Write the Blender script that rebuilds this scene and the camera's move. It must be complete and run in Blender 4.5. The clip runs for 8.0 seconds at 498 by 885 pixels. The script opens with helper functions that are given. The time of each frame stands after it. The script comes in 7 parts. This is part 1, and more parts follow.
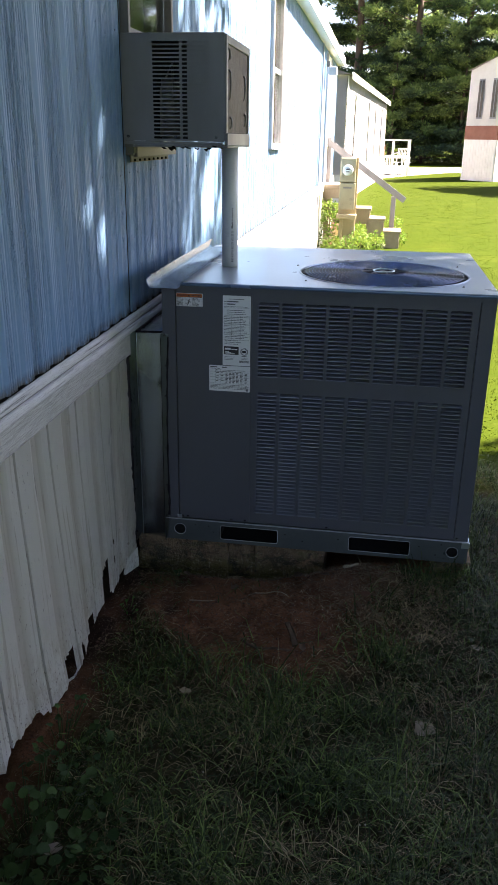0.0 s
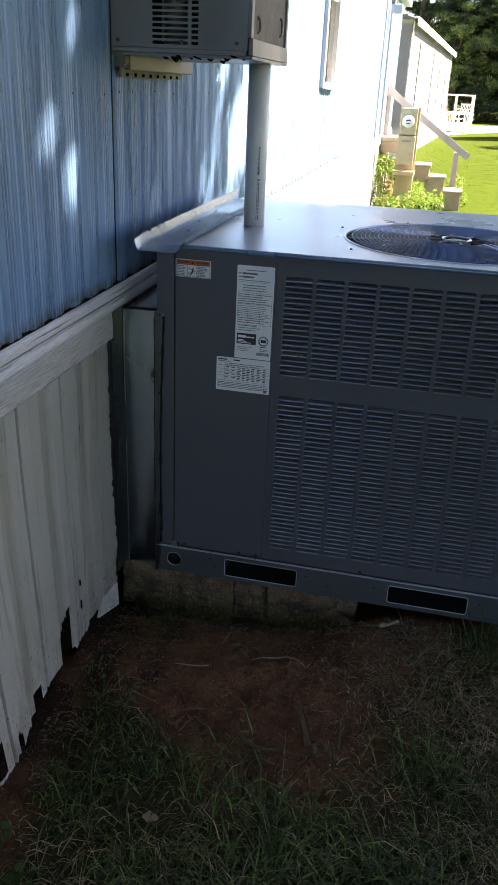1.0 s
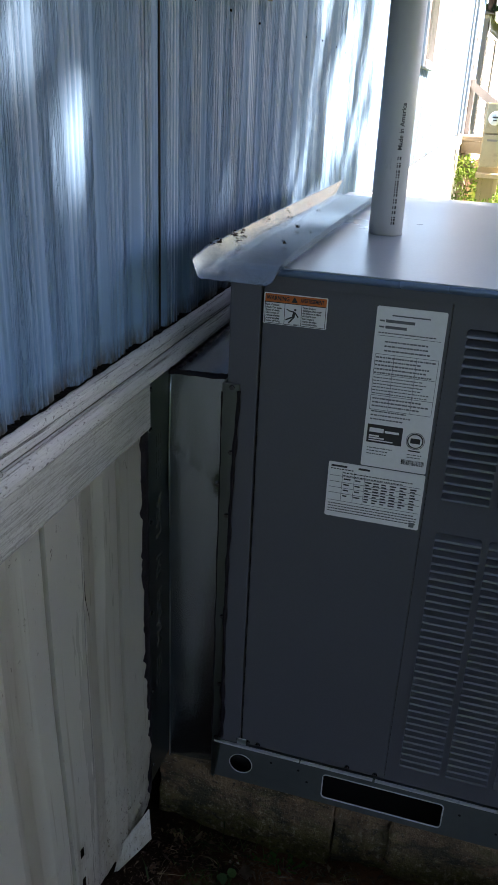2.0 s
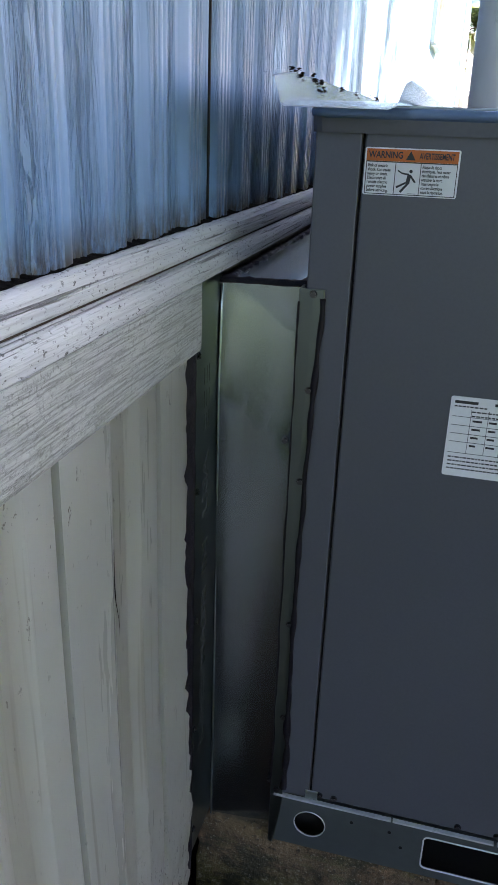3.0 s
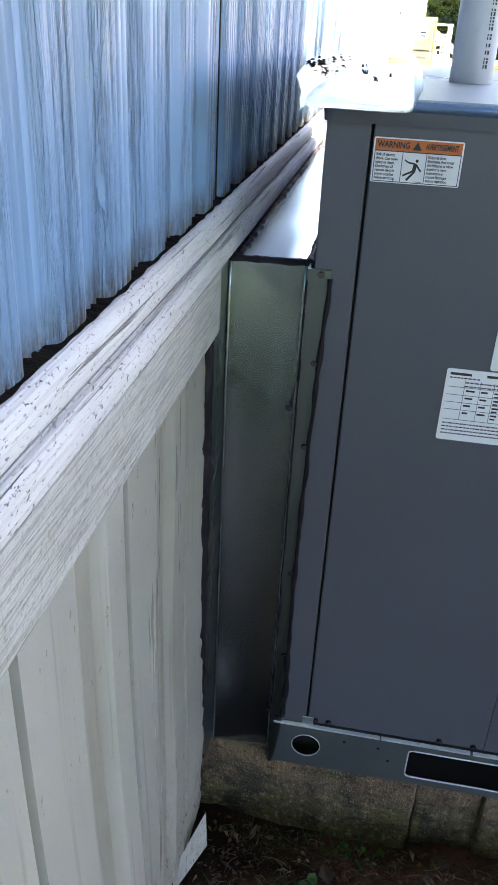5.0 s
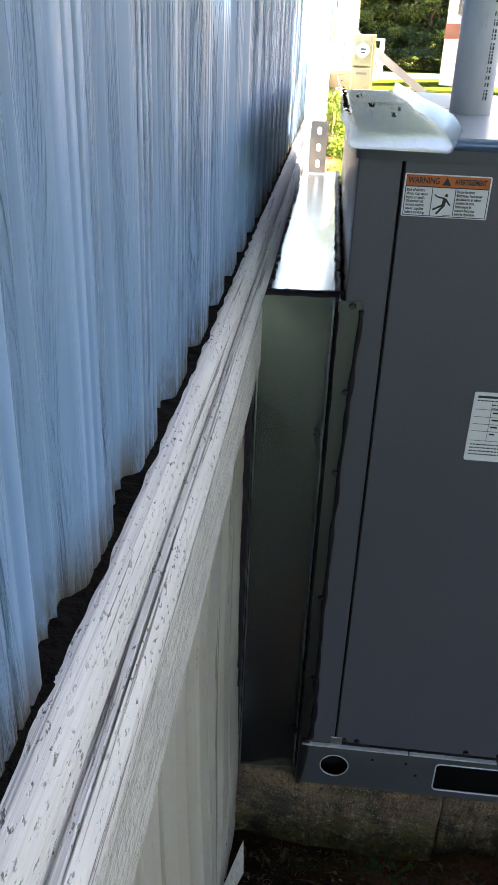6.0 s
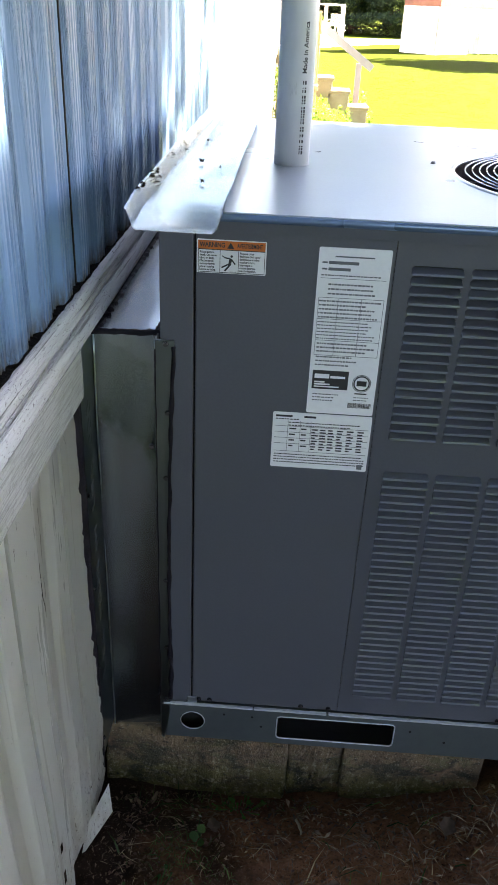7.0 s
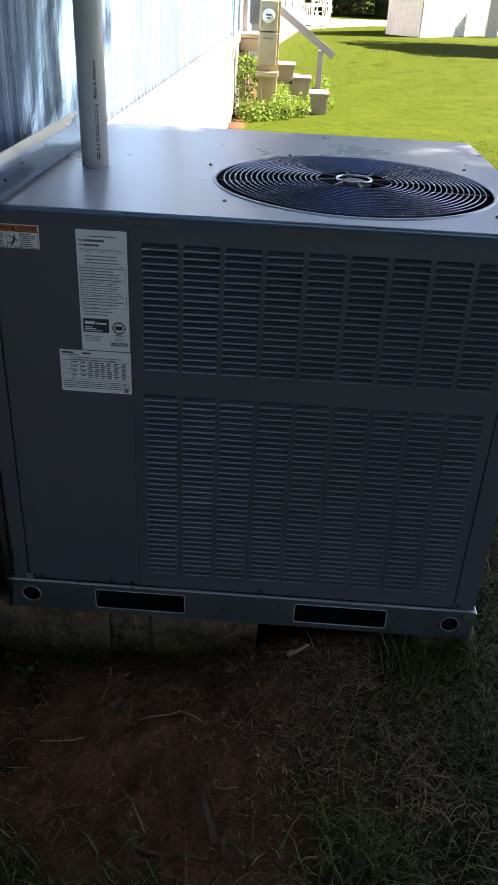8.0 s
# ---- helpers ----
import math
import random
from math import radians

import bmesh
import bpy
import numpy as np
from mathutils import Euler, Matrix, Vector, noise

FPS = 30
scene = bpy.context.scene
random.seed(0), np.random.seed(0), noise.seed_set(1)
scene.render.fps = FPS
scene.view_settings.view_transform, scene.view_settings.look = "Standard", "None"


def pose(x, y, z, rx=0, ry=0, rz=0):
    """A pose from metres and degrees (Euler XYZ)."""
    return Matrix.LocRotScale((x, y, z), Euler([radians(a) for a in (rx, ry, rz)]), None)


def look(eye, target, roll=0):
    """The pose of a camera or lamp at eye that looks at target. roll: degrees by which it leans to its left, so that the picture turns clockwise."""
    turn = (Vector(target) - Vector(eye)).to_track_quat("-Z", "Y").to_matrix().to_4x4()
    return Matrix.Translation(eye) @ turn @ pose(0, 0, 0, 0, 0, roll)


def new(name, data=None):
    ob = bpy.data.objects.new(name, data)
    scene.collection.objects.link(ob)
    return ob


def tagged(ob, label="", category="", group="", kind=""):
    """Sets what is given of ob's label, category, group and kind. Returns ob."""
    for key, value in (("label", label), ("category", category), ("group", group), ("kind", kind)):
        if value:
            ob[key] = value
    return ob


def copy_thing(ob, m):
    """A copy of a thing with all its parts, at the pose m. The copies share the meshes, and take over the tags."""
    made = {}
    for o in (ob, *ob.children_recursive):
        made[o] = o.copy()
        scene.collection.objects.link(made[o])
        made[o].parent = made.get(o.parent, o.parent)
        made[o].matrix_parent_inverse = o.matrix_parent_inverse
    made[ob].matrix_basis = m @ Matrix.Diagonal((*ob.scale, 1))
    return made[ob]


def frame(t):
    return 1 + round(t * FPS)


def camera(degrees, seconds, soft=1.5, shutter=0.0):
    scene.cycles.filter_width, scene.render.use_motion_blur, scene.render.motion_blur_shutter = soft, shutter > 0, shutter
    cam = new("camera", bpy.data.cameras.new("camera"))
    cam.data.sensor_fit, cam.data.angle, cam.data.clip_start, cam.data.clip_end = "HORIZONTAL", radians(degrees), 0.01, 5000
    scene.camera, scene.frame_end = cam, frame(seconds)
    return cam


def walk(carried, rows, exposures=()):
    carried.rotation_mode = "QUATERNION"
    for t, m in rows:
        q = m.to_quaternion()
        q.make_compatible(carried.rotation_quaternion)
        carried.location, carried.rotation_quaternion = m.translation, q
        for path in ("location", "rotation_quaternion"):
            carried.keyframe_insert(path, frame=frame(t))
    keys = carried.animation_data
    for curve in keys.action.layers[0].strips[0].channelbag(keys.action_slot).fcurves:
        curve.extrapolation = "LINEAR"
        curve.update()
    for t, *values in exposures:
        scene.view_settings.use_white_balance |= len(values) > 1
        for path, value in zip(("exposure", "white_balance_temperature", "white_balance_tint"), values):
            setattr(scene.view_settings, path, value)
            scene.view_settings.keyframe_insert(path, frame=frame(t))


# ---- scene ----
cam = camera(34.81, 8.0)
PATH = [
    (0.00, (0.829, -3.037, 1.700), (0.545, -1.191, 0.983), 0.87),
    (0.50, (0.804, -2.700, 1.588), (0.517, -0.886, 0.795), 0.83),
    (1.00, (0.774, -2.247, 1.595), (0.403, -0.459, 0.779), 2.68),
    (1.50, (0.601, -1.781, 1.595), (0.140, -0.008, 0.792), 3.28),
    (2.00, (0.396, -1.255, 1.428), (-0.093, 0.508, 0.621), 2.62),
    (2.20, (0.324, -1.144, 1.355), (-0.172, 0.621, 0.554), 2.42),
    (3.30, (0.171, -0.967, 1.071), (-0.250, 0.846, 0.340), 2.21),
    (3.50, (0.167, -0.976, 1.016), (-0.223, 0.807, 0.197), 2.15),
    (4.00, (0.154, -0.986, 0.926), (-0.174, 0.681, -0.131), 2.18),
    (4.50, (0.132, -0.986, 0.996), (-0.164, 0.683, -0.066), 2.59),
    (5.00, (0.084, -1.029, 1.239), (-0.178, 0.722, 0.310), 3.06),
    (5.20, (0.065, -1.033, 1.296), (-0.117, 0.732, 0.374), 3.63),
    (6.30, (-0.049, -1.051, 1.256), (-0.175, 0.736, 0.365), 2.05),
    (6.50, (-0.043, -1.058, 1.268), (-0.144, 0.726, 0.370), 1.88),
    (7.00, (0.201, -1.203, 1.440), (0.136, 0.549, 0.479), 2.64),
    (7.50, (0.534, -1.438, 1.586), (0.485, 0.313, 0.620), 2.74),
    (8.00, (0.699, -1.684, 1.598), (0.646, 0.048, 0.599), 3.04),
]
from math import pi, sin, cos, tan, atan2, sqrt

# world: unit's front left corner on x = 0, y = 0; the home's wall runs along y at x = -0.13
EXPOSURES = [(0.0, 2.79, 6650, 25), (0.5, 3.0, 6650, 25), (1.0, 2.9, 6750, 25), (1.5, 2.5, 6800, 25), (2.0, 2.88, 6950, 25), (3.3, 4.3, 6950, 25), (3.5, 4.6, 7000, 25), (4.0, 5.33, 7150, 25), (4.5, 5.36, 7150, 25),
             (5.0, 4.45, 6800, 25), (6.3, 3.9, 7600, 24), (6.5, 4.05, 7700, 24), (7.0, 4.1, 7250, 25), (7.5, 2.95, 6850, 25), (8.0, 2.55, 6850, 25)]
walk(cam, [(t, look(eye, target, roll)) for t, eye, target, roll in PATH], EXPOSURES)

# ---- light ----
SUN_UP = radians(47)
SUN_FROM = Vector((0.866 * cos(SUN_UP), 0.5 * cos(SUN_UP), sin(SUN_UP)))
world = bpy.data.worlds.new("sky")
world.use_nodes = True
scene.world = world
sky = world.node_tree.nodes.new("ShaderNodeTexSky")
sky.sky_type = "NISHITA"
sky.sun_disc = False
sky.sun_elevation = SUN_UP
sky.sun_rotation = atan2(SUN_FROM.x, SUN_FROM.y)
background = world.node_tree.nodes["Background"]
background.inputs["Strength"].default_value = 0.052
world.node_tree.links.new(sky.outputs["Color"], background.inputs["Color"])
sun = new("sun", bpy.data.lights.new("sun", "SUN"))
sun.data.energy = 8.6
sun.data.angle = radians(0.53)
sun.data.color = (1.0, 0.90, 0.72)
sun.matrix_world = look(SUN_FROM * 30, (0, 0, 0))


# ---- material helpers ----
def material(name, rough=0.6, metal=0.0):
    m = bpy.data.materials.new(name)
    m.use_nodes = True
    nt = m.node_tree
    b = nt.nodes["Principled BSDF"]
    b.inputs["Roughness"].default_value = rough
    b.inputs["Metallic"].default_value = metal
    return m, nt, b


def noise_fac(nt, scale, stretch=(1, 1, 1), detail=4.0, rough=0.6, distort=0.0):
    tc = nt.nodes.new("ShaderNodeTexCoord")
    mp = nt.nodes.new("ShaderNodeMapping")
    mp.inputs["Scale"].default_value = stretch
    nz = nt.nodes.new("ShaderNodeTexNoise")
    nz.inputs["Scale"].default_value = scale
    nz.inputs["Detail"].default_value = detail
    nz.inputs["Roughness"].default_value = rough
    nz.inputs["Distortion"].default_value = distort
    nt.links.new(tc.outputs["Object"], mp.inputs["Vector"])
    nt.links.new(mp.outputs["Vector"], nz.inputs["Vector"])
    return nz.outputs["Fac"]


def remap(nt, fac, low, high, to_low=0.0, to_high=1.0):
    r = nt.nodes.new("ShaderNodeMapRange")
    r.inputs["From Min"].default_value = low
    r.inputs["From Max"].default_value = high
    r.inputs["To Min"].default_value = to_low
    r.inputs["To Max"].default_value = to_high
    nt.links.new(fac, r.inputs["Value"])
    return r.outputs["Result"]


def blend(nt, fac, a, b):
    x = nt.nodes.new("ShaderNodeMix")
    x.data_type = "RGBA"
    if isinstance(fac, float):
        x.inputs[0].default_value = fac
    else:
        nt.links.new(fac, x.inputs[0])
    for socket, value in ((x.inputs[6], a), (x.inputs[7], b)):
        if isinstance(value, tuple):
            socket.default_value = (*value, 1)
        else:
            nt.links.new(value, socket)
    return x.outputs[2]


def multiply(nt, a, b):
    x = nt.nodes.new("ShaderNodeMath")
    x.operation = "MULTIPLY"
    nt.links.new(a, x.inputs[0])
    if isinstance(b, float):
        x.inputs[1].default_value = b
    else:
        nt.links.new(b, x.inputs[1])
    return x.outputs[0]


def relief(nt, b, heights, distance=0.003):
    """heights: (factor, strength) pairs, chained into one bump."""
    last = None
    for fac, strength in heights:
        bp = nt.nodes.new("ShaderNodeBump")
        bp.inputs["Strength"].default_value = strength
        bp.inputs["Distance"].default_value = distance
        nt.links.new(fac, bp.inputs["Height"])
        if last:
            nt.links.new(last, bp.inputs["Normal"])
        last = bp.outputs["Normal"]
    nt.links.new(last, b.inputs["Normal"])


def surface(name, c1, c2, rough=0.6, metal=0.0, scale=3.0, fine=60.0, stretch=(1, 1, 1), stain=None, stain_at=(0.6, 0.75),
            bump=0.2, distance=0.002, rough_var=0.1, island=0.0, spec=0.5):
    """Two-scale surface: broad variation between c1 and c2, fine stains, bump and roughness variation."""
    m, nt, b = material(name, rough, metal)
    broad = noise_fac(nt, scale, stretch, 5.0)
    grain = noise_fac(nt, fine, stretch, 6.0)
    col = blend(nt, remap(nt, broad, 0.3, 0.7), c1, c2)
    dark = tuple(v * 0.8 for v in c1)
    col = blend(nt, remap(nt, grain, 0.35, 0.75, 0.0, 0.35), col, dark)
    if stain:
        spots = noise_fac(nt, fine * 0.35, stretch, 7.0, 0.7)
        col = blend(nt, remap(nt, spots, stain_at[0], stain_at[1]), col, stain)
    if island:
        g = nt.nodes.new("ShaderNodeNewGeometry")
        col2 = nt.nodes.new("ShaderNodeHueSaturation")
        nt.links.new(remap(nt, g.outputs["Random Per Island"], 0, 1, 1 - island, 1 + island), col2.inputs["Value"])
        nt.links.new(remap(nt, g.outputs["Random Per Island"], 0, 1, 0.48, 0.52), col2.inputs["Hue"])
        nt.links.new(col, col2.inputs["Color"])
        col = col2.outputs["Color"]
    nt.links.new(col, b.inputs["Base Color"])
    nt.links.new(remap(nt, broad, 0.3, 0.7, max(rough - rough_var, 0.03), min(rough + rough_var, 1)), b.inputs["Roughness"])
    b.inputs["Specular IOR Level"].default_value = spec
    if bump:
        relief(nt, b, [(broad, bump * 0.6), (grain, bump)], distance)
    return m


# ---- materials ----
def siding_paint():
    m, nt, b = material("blue_siding_paint", 0.5)
    streak = noise_fac(nt, 9.0, (1, 1, 0.06), 6.0, 0.65)
    fine = noise_fac(nt, 48.0, (1, 1, 0.02), 4.0, 0.6)
    broad = noise_fac(nt, 1.7, (1, 1, 0.5), 4.0)
    grain = noise_fac(nt, 105.0, (1, 1, 0.055), 4.0, 0.55, 4.0)
    emboss = remap(nt, noise_fac(nt, 14.0, (1, 1, 0.05), 3.0), 0.44, 0.56)
    dust = noise_fac(nt, 30.0, (1, 1, 0.5), 6.0, 0.7)
    col = blend(nt, remap(nt, broad, 0.3, 0.7), (0.126, 0.240, 0.412), (0.153, 0.280, 0.462))
    col = blend(nt, remap(nt, streak, 0.56, 0.82, 0.0, 0.22), col, (0.27, 0.39, 0.52))
    col = blend(nt, remap(nt, fine, 0.52, 0.66, 0.0, 0.15), col, (0.092, 0.158, 0.268))
    col = blend(nt, remap(nt, fine, 0.44, 0.32, 0.0, 0.14), col, (0.27, 0.38, 0.48))
    col = blend(nt, multiply(nt, remap(nt, grain, 0.53, 0.60, 0.0, 0.34), emboss), col, (0.085, 0.130, 0.215))
    col = blend(nt, remap(nt, dust, 0.60, 0.75, 0.0, 0.22), col, (0.20, 0.25, 0.32))
    tc = nt.nodes.new("ShaderNodeTexCoord")
    sep = nt.nodes.new("ShaderNodeSeparateXYZ")
    nt.links.new(tc.outputs["Object"], sep.inputs["Vector"])
    grit = multiply(nt, remap(nt, sep.outputs["Z"], 1.070, 1.034), remap(nt, noise_fac(nt, 45.0, (1, 1, 0.35), 7.0, 0.75), 0.36, 0.52))
    col = blend(nt, grit, col, (0.060, 0.058, 0.052))
    nt.links.new(col, b.inputs["Base Color"])
    nt.links.new(remap(nt, streak, 0.3, 0.7, 0.36, 0.54), b.inputs["Roughness"])
    b.inputs["Specular IOR Level"].default_value = 0.42
    relief(nt, b, [(multiply(nt, remap(nt, grain, 0.46, 0.60, 1.0, 0.0), emboss), 0.9), (streak, 0.15)], 0.0030)
    return m


def weathered_trim(name):
    """Old white paint: fine long grain, hairline cracks and clustered black specks."""
    m, nt, b = material(name, 0.7)
    grain = noise_fac(nt, 420.0, (1, 0.012, 1), 4.0, 0.6, 0.2)
    crack = noise_fac(nt, 150.0, (1, 0.02, 1.3), 5.0, 0.65, 0.2)
    speck = noise_fac(nt, 330.0, (1, 0.45, 1), 3.0, 0.6)
    cluster = noise_fac(nt, 26.0, (1, 0.5, 1), 4.0, 0.7)
    flake = noise_fac(nt, 95.0, (1, 0.40, 1), 8.0, 0.8)
    broad = noise_fac(nt, 5.0, (1, 0.6, 1), 4.0)
    col = blend(nt, remap(nt, broad, 0.3, 0.7), (0.57, 0.585, 0.59), (0.46, 0.472, 0.475))
    col = blend(nt, remap(nt, grain, 0.50, 0.64, 0.0, 0.38), col, (0.30, 0.30, 0.295))
    col = blend(nt, remap(nt, crack, 0.58, 0.64, 0.0, 0.8), col, (0.13, 0.125, 0.12))
    col = blend(nt, multiply(nt, remap(nt, cluster, 0.42, 0.60, 0.25, 1.0), remap(nt, speck, 0.60, 0.65)), col, (0.075, 0.07, 0.066))
    col = blend(nt, remap(nt, flake, 0.645, 0.68, 0.0, 0.75), col, (0.20, 0.205, 0.20))
    nt.links.new(col, b.inputs["Base Color"])
    relief(nt, b, [(grain, 0.5), (remap(nt, crack, 0.60, 0.66, 1.0, 0.0), 0.7), (remap(nt, speck, 0.58, 0.66, 1.0, 0.0), 0.5)], 0.0028)
    return m


def rough_board():
    """Rough sawn board under thin white paint: saw lines along it, crossed by short dark ticks."""
    m, nt, b = material("rough_white_board", 0.8)
    saw = noise_fac(nt, 420.0, (1, 0.03, 1), 4.0, 0.6)
    tick = noise_fac(nt, 430.0, (1, 0.55, 0.45), 5.0, 0.75)
    blotch = noise_fac(nt, 60.0, (1, 0.8, 0.8), 8.0, 0.8)
    moss = noise_fac(nt, 17.0, (1, 0.7, 1), 6.0, 0.7)
    broad = noise_fac(nt, 3.0, (1, 0.6, 1), 4.0)
    col = blend(nt, remap(nt, broad, 0.3, 0.7), (0.47, 0.48, 0.465), (0.39, 0.40, 0.385))
    col = blend(nt, remap(nt, moss, 0.50, 0.66, 0.0, 0.45), col, (0.36, 0.385, 0.325))
    col = blend(nt, remap(nt, saw, 0.48, 0.60, 0.0, 0.52), col, (0.20, 0.20, 0.18))
    col = blend(nt, remap(nt, tick, 0.56, 0.63, 0.0, 0.5), col, (0.16, 0.16, 0.145))
    col = blend(nt, remap(nt, blotch, 0.57, 0.65, 0.0, 0.6), col, (0.19, 0.19, 0.165))
    nt.links.new(col, b.inputs["Base Color"])
    relief(nt, b, [(remap(nt, saw, 0.46, 0.62, 1.0, 0.0), 0.5), (remap(nt, tick, 0.52, 0.64, 1.0, 0.0), 0.5), (blotch, 0.3)], 0.0025)
    return m


def skirting_paint():
    m, nt, b = material("white_skirting_paint", 0.40)
    streak = noise_fac(nt, 7.0, (1, 1, 0.09), 6.0, 0.65)
    broad = noise_fac(nt, 2.2, (1, 1, 0.5), 4.0)
    spots = noise_fac(nt, 95.0, (1, 1, 0.4), 4.0, 0.75)
    scratch = noise_fac(nt, 38.0, (1, 1, 0.12), 7.0, 0.85)
    patchy = noise_fac(nt, 3.0, (1, 1, 0.7), 3.0)
    hair = noise_fac(nt, 55.0, (1, 1, 0.03), 3.0, 0.5)
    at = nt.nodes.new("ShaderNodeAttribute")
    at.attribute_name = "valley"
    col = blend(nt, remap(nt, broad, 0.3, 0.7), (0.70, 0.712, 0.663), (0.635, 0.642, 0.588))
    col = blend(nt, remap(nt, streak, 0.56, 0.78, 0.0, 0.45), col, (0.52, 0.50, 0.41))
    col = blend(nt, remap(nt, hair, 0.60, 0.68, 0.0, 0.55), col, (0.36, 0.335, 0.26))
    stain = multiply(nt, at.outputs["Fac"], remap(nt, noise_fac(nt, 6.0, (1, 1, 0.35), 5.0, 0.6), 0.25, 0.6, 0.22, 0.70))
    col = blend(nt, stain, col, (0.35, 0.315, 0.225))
    col = blend(nt, multiply(nt, remap(nt, patchy, 0.40, 0.58), remap(nt, spots, 0.635, 0.67, 0.0, 0.9)), col, (0.11, 0.09, 0.065))
    col = blend(nt, multiply(nt, remap(nt, patchy, 0.55, 0.42), remap(nt, scratch, 0.665, 0.70, 0.0, 0.8)), col, (0.16, 0.14, 0.10))
    tc = nt.nodes.new("ShaderNodeTexCoord")
    sep = nt.nodes.new("ShaderNodeSeparateXYZ")
    nt.links.new(tc.outputs["Object"], sep.inputs["Vector"])
    chips = multiply(nt, remap(nt, sep.outputs["Z"], 0.30, 0.08), remap(nt, noise_fac(nt, 120.0, (1, 1, 0.5), 4.0, 0.75), 0.60, 0.63))
    col = blend(nt, chips, col, (0.075, 0.055, 0.035))
    splash = multiply(nt, remap(nt, sep.outputs["Z"], 0.38, 0.05), remap(nt, noise_fac(nt, 16.0, (1, 1, 0.6), 7.0, 0.8), 0.46, 0.62, 0.0, 0.55))
    col = blend(nt, splash, col, (0.30, 0.26, 0.17))
    nt.links.new(col, b.inputs["Base Color"])
    nt.links.new(remap(nt, streak, 0.3, 0.7, 0.24, 0.42), b.inputs["Roughness"])
    relief(nt, b, [(broad, 0.25), (streak, 0.12)], 0.004)
    return m


def galvanised(name, rough=0.28, tone=0.62, bumpy=True, tint=(0.88, 0.99, 1.02)):
    m, nt, b = material(name, rough, 1.0)
    spangle = noise_fac(nt, 40.0, (1, 1, 1), 2.0)
    dent = noise_fac(nt, 4.0, (1, 1, 0.7), 2.0)
    smear = noise_fac(nt, 11.0, (1, 1, 0.3), 5.0)
    col = blend(nt, remap(nt, smear, 0.3, 0.7), tuple(tone * 0.96 * v for v in tint), tuple(tone * 1.04 * v for v in tint))
    nt.links.new(col, b.inputs["Base Color"])
    nt.links.new(remap(nt, smear, 0.3, 0.75, rough * 0.9, rough * 1.15), b.inputs["Roughness"])
    if bumpy:
        relief(nt, b, [(dent, 0.2), (spangle, 0.012)], 0.02)
    return m


def ground_soil():
    m, nt, b = material("lawn_soil", 0.95)

    def attribute(name):
        at = nt.nodes.new("ShaderNodeAttribute")
        at.attribute_name = name
        return at.outputs["Fac"]

    coarse = noise_fac(nt, 1.3, (1, 1, 1), 6.0, 0.6)
    mid = noise_fac(nt, 9.0, (1, 1, 1), 7.0, 0.65)
    fine = noise_fac(nt, 70.0, (1, 1, 1), 7.0, 0.7)
    crumb = noise_fac(nt, 210.0, (1, 1, 1), 4.0, 0.7)
    turf = blend(nt, remap(nt, mid, 0.3, 0.7), (0.022, 0.037, 0.002), (0.033, 0.050, 0.003))
    turf = blend(nt, remap(nt, coarse, 0.5, 0.75, 0.0, 0.6), turf, (0.050, 0.065, 0.006))
    turf = blend(nt, remap(nt, fine, 0.45, 0.66, 0.0, 0.55), turf, (0.016, 0.030, 0.003))
    turf = blend(nt, remap(nt, mid, 0.46, 0.34, 0.0, 0.5), turf, (0.060, 0.076, 0.010))
    thatch = blend(nt, remap(nt, mid, 0.35, 0.65), (0.024, 0.030, 0.013), (0.058, 0.046, 0.026))
    thatch = blend(nt, remap(nt, fine, 0.45, 0.70), thatch, (0.020, 0.024, 0.011))
    earth = blend(nt, remap(nt, mid, 0.35, 0.65), (0.108, 0.050, 0.028), (0.212, 0.102, 0.056))
    earth = blend(nt, attribute("clay"), earth, (0.27, 0.125, 0.062))
    earth = blend(nt, attribute("humus"), earth, (0.024, 0.017, 0.014))
    earth = blend(nt, remap(nt, fine, 0.50, 0.72, 0.0, 0.8), earth, (0.045, 0.028, 0.021))
    earth = blend(nt, remap(nt, crumb, 0.58, 0.68, 0.0, 0.6), earth, (0.22, 0.155, 0.11))
    earth = blend(nt, remap(nt, crumb, 0.42, 0.34, 0.0, 0.7), earth, (0.022, 0.014, 0.011))
    col = blend(nt, attribute("worn"), turf, thatch)
    col = blend(nt, attribute("dirt"), col, earth)
    nt.links.new(col, b.inputs["Base Color"])
    rough = remap(nt, attribute("worn"), 0.0, 1.0, 0.12, 1.0)
    relief(nt, b, [(multiply(nt, mid, rough), 0.6), (multiply(nt, fine, rough), 0.9), (multiply(nt, crumb, rough), 0.6)], 0.012)
    b.inputs["Specular IOR Level"].default_value = 0.02
    return m


